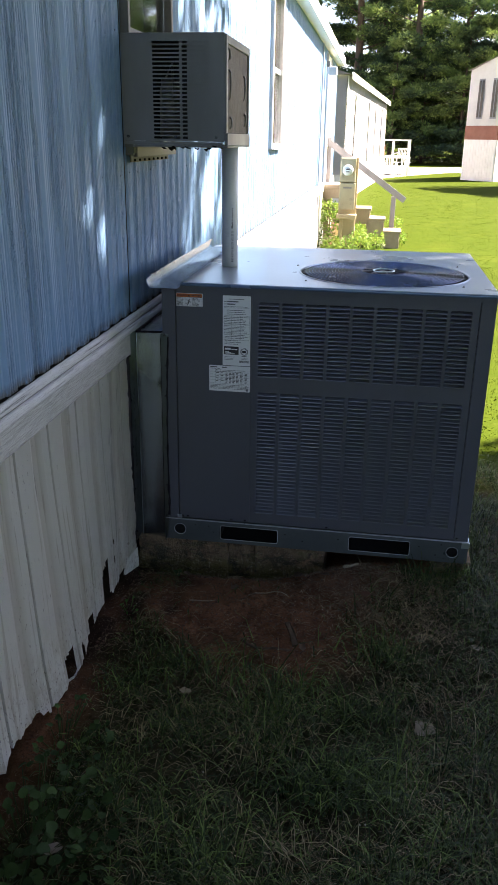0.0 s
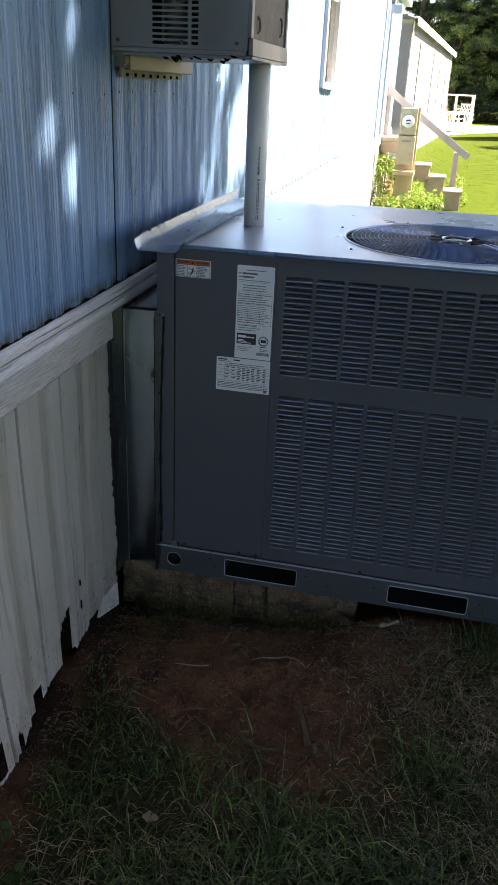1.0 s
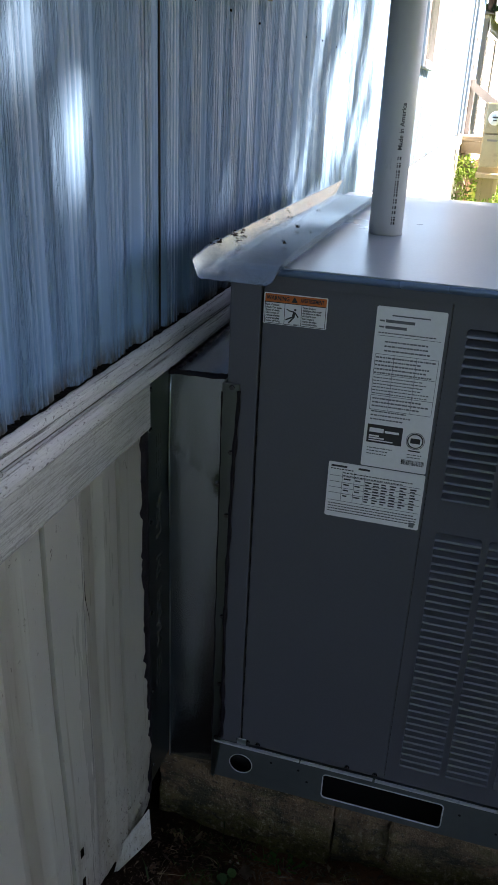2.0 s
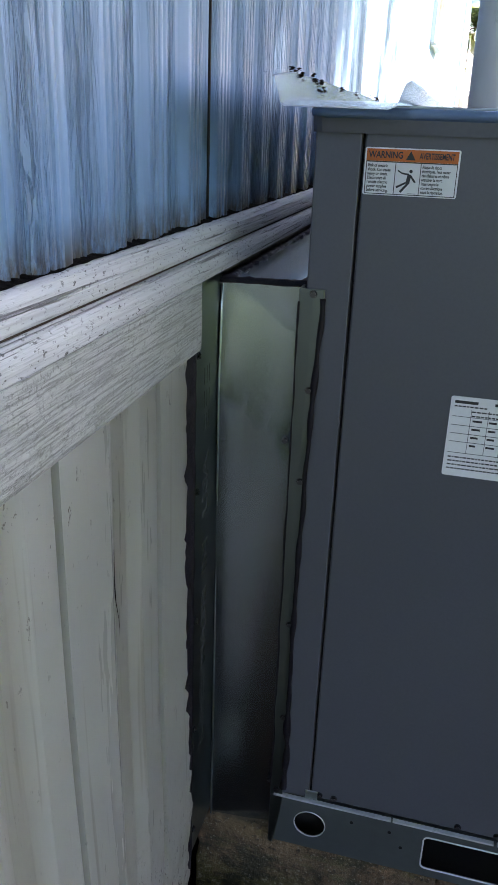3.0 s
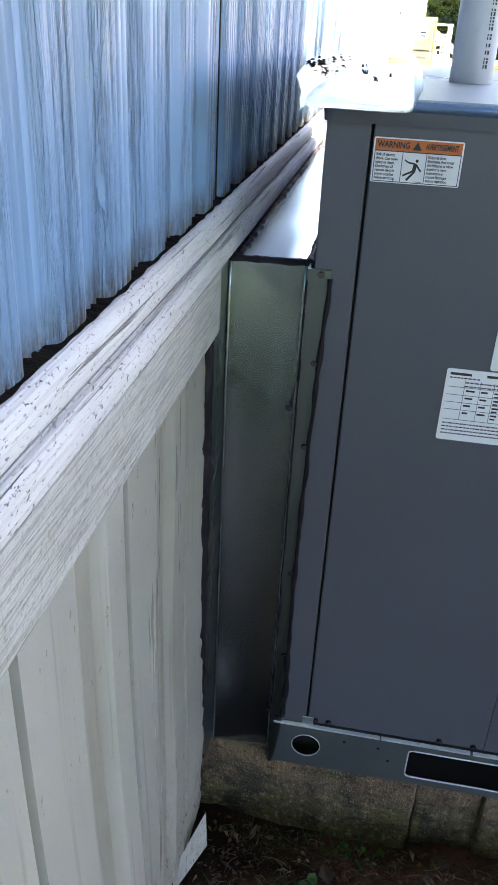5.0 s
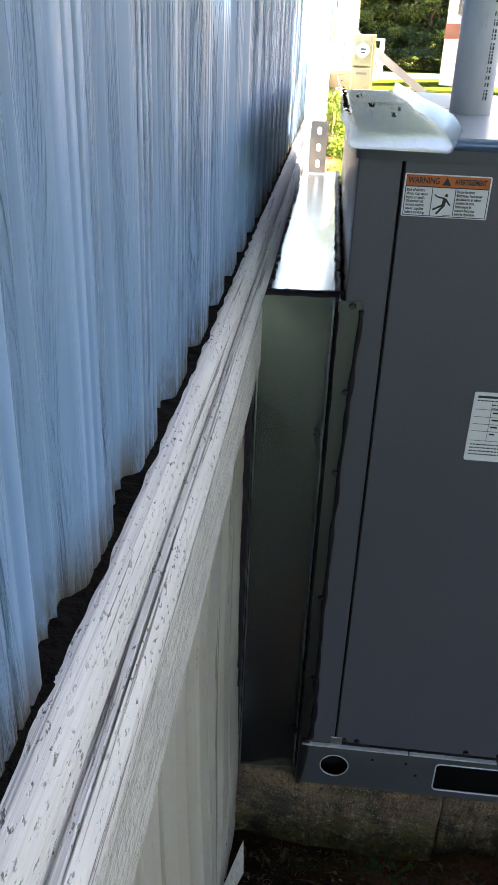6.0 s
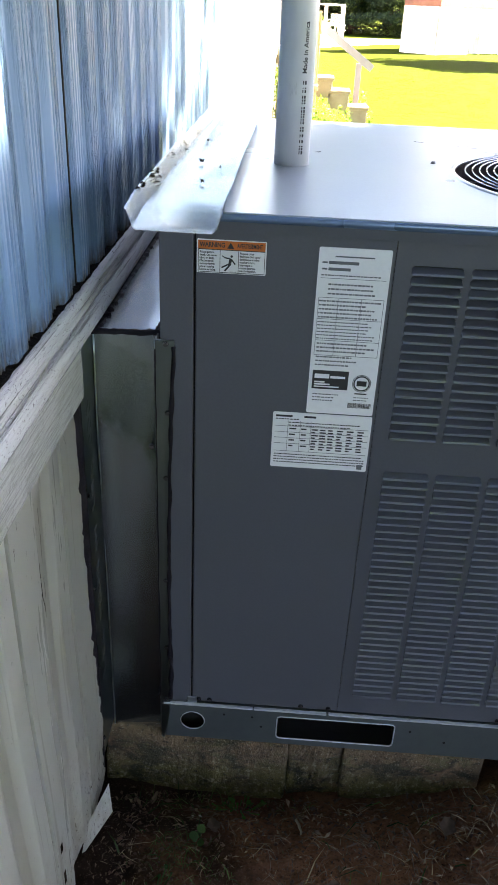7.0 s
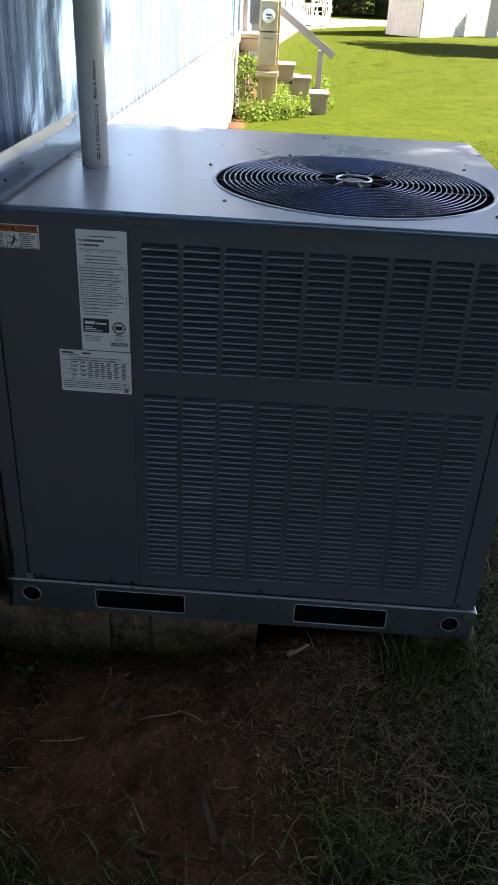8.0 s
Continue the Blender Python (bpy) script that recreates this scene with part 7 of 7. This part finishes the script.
def clumpy(x, y):
    return 0.55 + 0.45 * np.sin(8.3 * x + 3 * y) * np.sin(7.1 * y - 4.2 * x + 0.8) + 0.15 * np.sin(27 * x) * np.sin(31 * y)


def in_unit(x, y):
    return (x > -0.14) & (x < 1.30) & (y > -0.01) & (y < 1.2)


def dry(x, y):
    """Worn, straw-covered ground beside the bare patch."""
    return np.exp(-((x - 0.98) / 0.30) ** 2 - ((y + 0.26) / 0.24) ** 2)


def shade_density(x, y):
    return (1 - 0.82 * dry(x, y)) * np.clip(1.05 - 1.25 * dirt(x, y), 0.015, 1) * np.clip(1.3 * value_noise(x, y, 0.16, 8) + 0.5 * value_noise(x, y, 0.5, 9) - 0.35, 0.10, 1) * np.where(in_unit(x, y) | (x < -0.09), 0, 1)


x, y = scatter(190000, -0.10, 2.5, -2.7, 1.4, shade_density)
n = len(x)
blades("grass", x, y, ground_z(x, y), rng.gamma(4, 0.011, n) * (0.5 + value_noise(x, y, 0.16, 8)) * np.clip(0.5 + 1.1 * x, 0.5, 1), rng.uniform(0.0022, 0.0050, n), rng.uniform(0.5, 1.9, n), M_GRASS, "thin shaded grass round the bare earth", rng)
x, y = scatter(60000, -0.08, 2.5, -2.7, 1.2, lambda x, y: np.clip(1.0 - 1.0 * dirt(x, y), 0.008, 1) * np.clip(1.5 * value_noise(x, y, 0.22, 14) - 0.45 + 0.5 * dry(x, y), 0.08, 1) * np.where(in_unit(x, y) | (x < -0.08), 0, 1))
n = len(x)
blades("dry_grass", x, y, ground_z(x, y), rng.gamma(4, 0.009, n), rng.uniform(0.0016, 0.0034, n), rng.uniform(1.2, 2.6, n), M_DRYGRASS, "pale dry blades matted in the shaded grass", rng)


def tufts(x, y):
    """Small green tufts near the blocks and along the foot of the skirting."""
    out = np.exp(-((x - 0.055) / 0.05) ** 2 - ((y + 0.235) / 0.055) ** 2) * 0.8 + np.exp(-((x + 0.01) / 0.04) ** 2 - ((y + 0.43) / 0.05) ** 2) * 0.2
    out = out + np.exp(-((x - 0.10) / 0.16) ** 2 - ((y + 0.045) / 0.03) ** 2) * value_noise(x, y, 0.05, 31) + 0.5 * np.exp(-((x - 0.12) / 0.03) ** 2 - ((y + 0.29) / 0.03) ** 2)
    return np.where(in_unit(x, y) | (x < -0.085), 0, np.clip(out, 0, 1))


x, y = scatter(9000, -0.09, 0.45, -0.60, 0.0, tufts)
n = len(x)
blades("grass", x, y, ground_z(x, y), rng.gamma(4, 0.0042, n), rng.uniform(0.0010, 0.0021, n), rng.uniform(0.8, 2.4, n), M_TUFT, "small green tufts beside the blocks", rng)


def outskirts(x, y):
    inside = (x < 2.5) & (y > -2.7)
    return np.where(inside | in_unit(x, y) | (x < -0.09), 0, 1) * np.clip(1.3 * value_noise(x, y, 0.2, 8) - 0.1, 0.2, 1)


x, y = scatter(110000, -0.10, 6.5, -6.5, 1.4, outskirts)
n = len(x)
blades("grass", x, y, ground_z(x, y), rng.gamma(4, 0.013, n), rng.uniform(0.003, 0.007, n), rng.uniform(0.5, 1.8, n), M_GRASS, "thin grass under the shade trees", rng)
x, y = scatter(105000, -0.10, 5.5, 1.4, 9.0, lambda x, y: np.where(in_unit(x, y), 0, 0.8))
n = len(x)
blades("grass", x, y, ground_z(x, y), rng.uniform(0.009, 0.019, n), rng.uniform(0.005, 0.010, n), rng.uniform(0.3, 1.2, n), M_LAWN, "sunlit mown lawn", rng)
x, y = scatter(50000, -0.1, 11, 9.0, 34, lambda x, y: np.where(x < 0.6 + 0.36 * y, 1, 0))
n = len(x)
blades("grass", x, y, ground_z(x, y), rng.uniform(0.008, 0.018, n), rng.uniform(0.012, 0.028, n), rng.uniform(0.3, 1.0, n), M_LAWN, "sunlit mown lawn", rng)

# ---- straw, litter and small finds on the ground ----
x, y = scatter(22000, -0.10, 2.4, -2.3, 0.25, lambda x, y: np.where(in_unit(x, y), 0, np.clip(0.25 + 0.75 * clumpy(y, x), 0.1, 1)))
n = len(x)
a = rng.uniform(0, 2 * pi, n)
way = np.stack([np.cos(a), np.sin(a), rng.uniform(-0.05, 0.22, n)], 1)
cards("dry_straw", np.stack([x, y, ground_z(x, y) + 0.005], 1), way, np.tile([0, 0, 1.0], (n, 1)), rng.uniform(0.006, 0.030, n), rng.uniform(0.0007, 0.0016, n), M_STRAW, bend=0.12, kind="stuff", label="dry straw and clippings on the earth", category="straw")
x, y = scatter(15000, 0.3, 1.6, -1.0, 0.02, lambda x, y: np.where(in_unit(x, y), 0, dry(x, y)))
n = len(x)
a = rng.uniform(0, 2 * pi, n)
way = np.stack([np.cos(a), np.sin(a), rng.uniform(-0.05, 0.35, n)], 1)
cards("dry_straw", np.stack([x, y, ground_z(x, y) + 0.006], 1), way, np.tile([0, 0, 1.0], (n, 1)), rng.uniform(0.015, 0.06, n), rng.uniform(0.0012, 0.0028, n), M_STRAW, bend=0.25, kind="stuff", label="matted dry straw over worn ground", category="straw")
x, y = scatter(13000, -0.10, 1.5, -1.5, 0.05, lambda x, y: np.where(in_unit(x, y), 0, np.clip(dirt(x, y) * 0.8 + 0.1, 0, 1) * np.clip(clumpy(2 * y, x), 0.1, 1)))
n = len(x)
a = rng.uniform(0, 2 * pi, n)
way = np.stack([np.cos(a), np.sin(a), rng.uniform(-0.05, 0.35, n)], 1)
cards("leaf_litter", np.stack([x, y, ground_z(x, y) + 0.003], 1), way, np.stack([rng.normal(0, 0.4, n), rng.normal(0, 0.4, n), np.ones(n)], 1), rng.gamma(2.2, 0.0028, n) + 0.002, rng.uniform(0.0012, 0.0045, n), M_LITTER, bend=0.9, kind="stuff", label="crumbled brown leaf litter on the earth", category="leaf litter")
x, y = scatter(480, -0.10, 1.15, -0.30, 0.0, lambda x, y: np.where(in_unit(x, y), 0, np.clip(1 + y / 0.22 + 0.6 * value_noise(x, y, 0.08, 21), 0.05, 1)))
n = len(x)
a = rng.uniform(0, 2 * pi, n)
way = np.stack([np.cos(a), np.sin(a), rng.uniform(-0.05, 0.35, n)], 1)
cards("leaf_fragments", np.stack([x, y, ground_z(x, y) + 0.006], 1), way, np.stack([rng.normal(0, 0.5, n), rng.normal(0, 0.5, n), np.ones(n)], 1), rng.gamma(3, 0.0042, n) + 0.004, rng.uniform(0.003, 0.009, n), M_FRAGMENT, bend=0.8, kind="stuff", label="broken dry leaves and bark below the blocks", category="leaf litter")
x, y = scatter(120, -0.05, 1.5, -1.6, 0.0, lambda x, y: np.where(in_unit(x, y), 0, 0.6))
n = len(x)
a = rng.uniform(0, 2 * pi, n)
way = np.stack([np.cos(a), np.sin(a), rng.uniform(-0.05, 0.3, n)], 1)
cards("paint_chips", np.stack([x, y, ground_z(x, y) + 0.006], 1), way, np.stack([rng.normal(0, 0.5, n), rng.normal(0, 0.5, n), np.ones(n)], 1), rng.uniform(0.005, 0.012, n), rng.uniform(0.003, 0.007, n), M_CHIP, bend=0.2, kind="stuff", label="pale chips and bits scattered on the earth", category="chips")


def gz(x, y):
    return float(ground_z(x, y))


def dry_leaf(x, y, size, turn, mat, label, curl=0.25, broad=0.34):
    bm = bmesh.new()
    n = 9
    rows = []
    for i in range(n):
        s = i / (n - 1)
        w = broad * sin(pi * min(1, s * 0.98 + 0.02)) ** 0.7 * (1 + 0.22 * sin(11 * s + size * 90))
        rows.append([bm.verts.new(((s - 0.5) * size, k * w * size, size * curl * (abs(k) * 0.35 * w * 2 + 0.25 * (s - 0.5) ** 2))) for k in (-1, -0.5, 0, 0.5, 1)])
    for p, q in zip(rows, rows[1:]):
        for k in range(4):
            bm.faces.new((p[k], p[k + 1], q[k + 1], q[k]))
    bmesh.ops.solidify(bm, geom=list(bm.faces), thickness=0.0006)
    ob = part("fallen_leaf", bm, mat, smooth=True)
    ob.matrix_basis = pose(x, y, gz(x, y) + 0.012, 4, 6, turn)
    return tagged(ob, label, "leaf", "fallen leaves")


dry_leaf(1.076, -1.007, 0.090, 55, M_DRYLEAF, "large pale dry leaf on the grass")
dry_leaf(0.665, -0.655, 0.060, 100, M_LITTER, "curled brown dry leaf on the earth", 0.5, 0.22)
dry_leaf(0.885, -0.298, 0.055, 40, M_RUSSET, "reddish brown dry leaf on the grass", 0.4)
dry_leaf(0.315, -0.973, 0.040, 10, M_DRYLEAF, "small pale dry leaf on the grass")
dry_leaf(1.28, -0.55, 0.05, 120, M_DRYLEAF, "tan dry leaf on the grass", 0.4)
dry_leaf(-0.015, -0.045, 0.040, 80, M_STRAW, "narrow tan leaf beside the block", 0.5, 0.12)
dry_leaf(0.121, -1.619, 0.055, 30, M_CHIP, "pale dry leaf among the weeds")
dry_leaf(0.60, -0.14, 0.05, 70, M_LITTER, "brown crumpled leaf beside the block", 0.6)
dry_leaf(0.71, -0.18, 0.045, 160, M_LITTER, "brown crumpled leaf on the earth", 0.6)
dry_leaf(0.36, -0.300, 0.045, 60, M_FRAGMENT, "crumpled brown leaf on the clay", 0.6)
dry_leaf(0.125, -0.155, 0.038, 110, M_LITTER, "brown crumpled leaf on the earth", 0.6)


def twig(pts, r, label, mat=M_DRYLEAF):
    bm = bmesh.new()
    fine = []
    for p, q in zip(pts, pts[1:]):
        for k in range(4):
            s = k / 4
            fine.append((p[0] + (q[0] - p[0]) * s + random.uniform(-1, 1) * r, p[1] + (q[1] - p[1]) * s + random.uniform(-1, 1) * r))
    fine.append(pts[-1])
    tube(bm, [(x, y, gz(x, y) + r + 0.004) for x, y in fine], [r * (1 - 0.5 * k / len(fine)) for k in range(len(fine))], 6)
    return tagged(part("twig", bm, mat, smooth=True), label, "twig", "twigs on the ground")


twig([(0.445, -0.658), (0.551, -0.680), (0.629, -0.682)], 0.0055, "pale broken twig on the earth", M_DEADWOOD)
bm = bmesh.new()
slab(bm, [(0.588, -0.527, gz(0.6, -0.53) + 0.006), (0.602, -0.522, gz(0.6, -0.53) + 0.009), (0.628, -0.575, gz(0.63, -0.58) + 0.012), (0.648, -0.640, gz(0.64, -0.64) + 0.008), (0.630, -0.648, gz(0.64, -0.64) + 0.005), (0.610, -0.585, gz(0.61, -0.58) + 0.010)], (0.001, 0, 0.005))
tagged(part("wood_splinter", bm, M_DEADWOOD), "flat brown splinter of wood on the earth", "wood")
twig([(0.78, -0.116), (0.802, -0.093), (0.845, -0.06)], 0.008, "pale bent root end beside the block", M_DRYLEAF)
twig([(0.20, -0.42), (0.30, -0.40)], 0.002, "thin straw-coloured twig lying on the earth")
twig([(0.42, -0.33), (0.52, -0.30), (0.58, -0.33)], 0.0022, "thin straw-coloured twig lying on the earth")
twig([(0.30, -0.10), (0.305, -0.155)], 0.0035, "short pale stick on the earth", M_DRYLEAF)
roots = np.random.default_rng(77)
bm = bmesh.new()
for k in range(1000):
    rx_, ry_ = roots.uniform(-0.05, 1.2), roots.uniform(-0.95, 0.0)
    turn, length = roots.uniform(0, 2 * pi), roots.uniform(0.012, 0.06)
    bend_ = roots.uniform(-1.2, 1.2)
    pts = []
    for j in range(5):
        pts.append((rx_, ry_, float(ground_z(rx_, ry_)) + 0.003 + 0.005 * sin(pi * j / 4)))
        rx_, ry_ = rx_ + cos(turn) * length / 4, ry_ + sin(turn) * length / 4
        turn += bend_ / 4
    if not any(-0.02 < p[1] for p in pts) and all(p[0] > -0.06 for p in pts):
        tube(bm, pts, [0.0005, 0.0006, 0.0006, 0.0005, 0.0003], 3, caps=False)
tagged(part("rootlets", bm, M_STRAW), "thin rootlets and stems on the bare earth", "roots", kind="stuff")
lumps = np.random.default_rng(78)
bm = bmesh.new()
for k in range(2600):
    lx, ly = -0.06 + 1.0 * lumps.uniform() ** 1.6, lumps.uniform(-0.80, 0.0)
    if lumps.uniform() > float(dirt(lx, ly)):
        continue
    size = 0.0015 + 0.0050 * lumps.uniform() ** 4
    c = Vector((lx, ly, gz(lx, ly) + size * 0.25))
    v = [bm.verts.new(c + Vector(d) * size * lumps.uniform(0.6, 1.3)) for d in ((1, 0, 0), (0, 1, 0), (-1, 0, 0), (0, -1, 0), (0, 0, 0.8), (0, 0, -0.8))]
    for p_, q_ in ((0, 1), (1, 2), (2, 3), (3, 0)):
        bm.faces.new((v[p_], v[q_], v[4]))
        bm.faces.new((v[q_], v[p_], v[5]))
tagged(part("clods", bm, M_CLOD, smooth=True), "small crumbs and clods of brown earth", "earth", kind="stuff")


def weed(x, y, count, size, reach, mat, seed, label, height=0.05):
    """A low plant of rounded leaves on short stalks."""
    r = random.Random(seed)
    th = thing("weed_plant", (x, y, gz(x, y)), label, "plant", "weeds")
    leaf = bmesh.new()
    for k in range(count):
        a, d = r.uniform(0, 2 * pi), reach * sqrt(r.uniform(0.02, 1))
        lx, ly = x + cos(a) * d, y + sin(a) * d
        if lx < -0.045:
            continue
        c = Vector((lx, ly, gz(lx, ly) + height * r.uniform(0.3, 1.2)))
        s = size * r.uniform(0.6, 1.25)
        tilt = Euler((r.uniform(-0.6, 0.6), r.uniform(-0.6, 0.6), r.uniform(0, 6.3))).to_matrix()
        ring = [leaf.verts.new(c + tilt @ Vector((s * cos(2 * pi * j / 9) * (1 - 0.25 * (j == 0)), s * sin(2 * pi * j / 9), s * 0.18 * cos(4 * pi * j / 9)))) for j in range(9)]
        mid = leaf.verts.new(c + tilt @ Vector((0, 0, -s * 0.12)))
        for j in range(9):
            leaf.faces.new((ring[j], ring[(j + 1) % 9], mid))
        tube(leaf, [(x + cos(a) * d * 0.5, y + sin(a) * d * 0.5, gz(lx, ly) - 0.004), c], 0.0012, 4)
    tagged(part("foliage", leaf, mat, th, smooth=True), kind="stuff")


weed(0.06, -1.62, 170, 0.0145, 0.26, M_WEED, 1, "low dark broad-leaved weed against the skirting", 0.09)
weed(0.10, -1.95, 170, 0.0150, 0.28, M_WEED, 2, "low dark broad-leaved weed against the skirting", 0.09)
weed(0.00, -1.25, 70, 0.010, 0.16, M_WEED, 3, "low dark broad-leaved weed against the skirting", 0.06)
weed(0.100, -0.195, 4, 0.009, 0.016, M_WEED, 4, "tiny bright green seedling on the earth", 0.02)
weed(0.03, -0.33, 11, 0.0036, 0.06, M_WEED, 5, "tiny bright green seedling on the earth", 0.02)
weed(-0.02, -0.52, 10, 0.0065, 0.05, M_CLOVER, 6, "small bright green weed by the skirting", 0.03)
weed(0.17, -0.05, 24, 0.0042, 0.07, M_CLOVER, 7, "tiny bright green seedling on the earth", 0.02)
weed(1.30, -1.75, 9, 0.016, 0.07, M_CLOVER, 8, "small bright green weed in the grass", 0.04)
weed(0.75, -1.3, 14, 0.013, 0.12, M_WEED, 9, "small clover in the grass", 0.03)

# ---- the home's siding and skirting sheets ----
k = -7
while True:
    y0 = 0.0418 + 0.92 * k
    if y0 > HOME_Y1 - 0.05:
        break
    part("siding_sheet", siding_sheet(max(y0, HOME_Y0), min(y0 + (0.9150 if k == -1 else 0.9196), HOME_Y1), 1.030, WALL_TOP), M_SIDING, wall_east)
    if k == -1:
        # Dark strips added as the shade in the open lap.
        part("seam_strip", boxes((-0.1515, -0.1495, y0 + 0.90, y0 + 0.925, 1.03, WALL_TOP)), M_SHADEVOID, wall_east)
        part("seam_shade", boxes((-0.1490, WALL - 0.010 + siding_x(y0 + 0.917) + 0.0022, y0 + 0.9152, y0 + 0.9198, 1.031, WALL_TOP - 0.01)), M_SHADEVOID, wall_east, "dark strip painted as shade in the lap between two sheets")
    k += 1
skirt_parent = bpy.data.objects["wall_skirting"]
edges = [-6.9, -5.52, -4.14, -2.76, -1.38, -0.104]
for i, (a, b) in enumerate(zip(edges, edges[1:])):
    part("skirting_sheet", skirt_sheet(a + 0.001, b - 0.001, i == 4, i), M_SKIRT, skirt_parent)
y0 = 1.262
while y0 < HOME_Y1 - 0.1:
    part("skirting_sheet", skirt_sheet(y0, min(y0 + 1.38, HOME_Y1), False, 50), M_SKIRT, skirt_parent)
    y0 += 1.382
bm = bmesh.new()
f = bm.faces.new([bm.verts.new(p) for p in ((-0.122, -0.255, -0.02), (-0.083, -0.152, -0.02), (-0.086, -0.156, 0.072), (-0.114, -0.235, 0.045))])
bmesh.ops.solidify(bm, geom=[f], thickness=0.002)
part("skirting_scrap", bm, M_SKIRT, skirt_parent)
bm = bmesh.new()
tube(bm, [(WALL + 0.0016 + skirt_x(y) + skirt_bulge(y, z), y, z) for y, z in ((-0.312, 0.736), (-0.314, 0.707), (-0.312, 0.685), (-0.305, 0.666), (-0.299, 0.644), (-0.297, 0.630))], [0.0002, 0.0003, 0.0007, 0.0004, 0.0003, 0.0002], 5)
part("skirting_scratch", bm, M_GUNKSHADE, skirt_parent, "thin dark scratch in the paint")
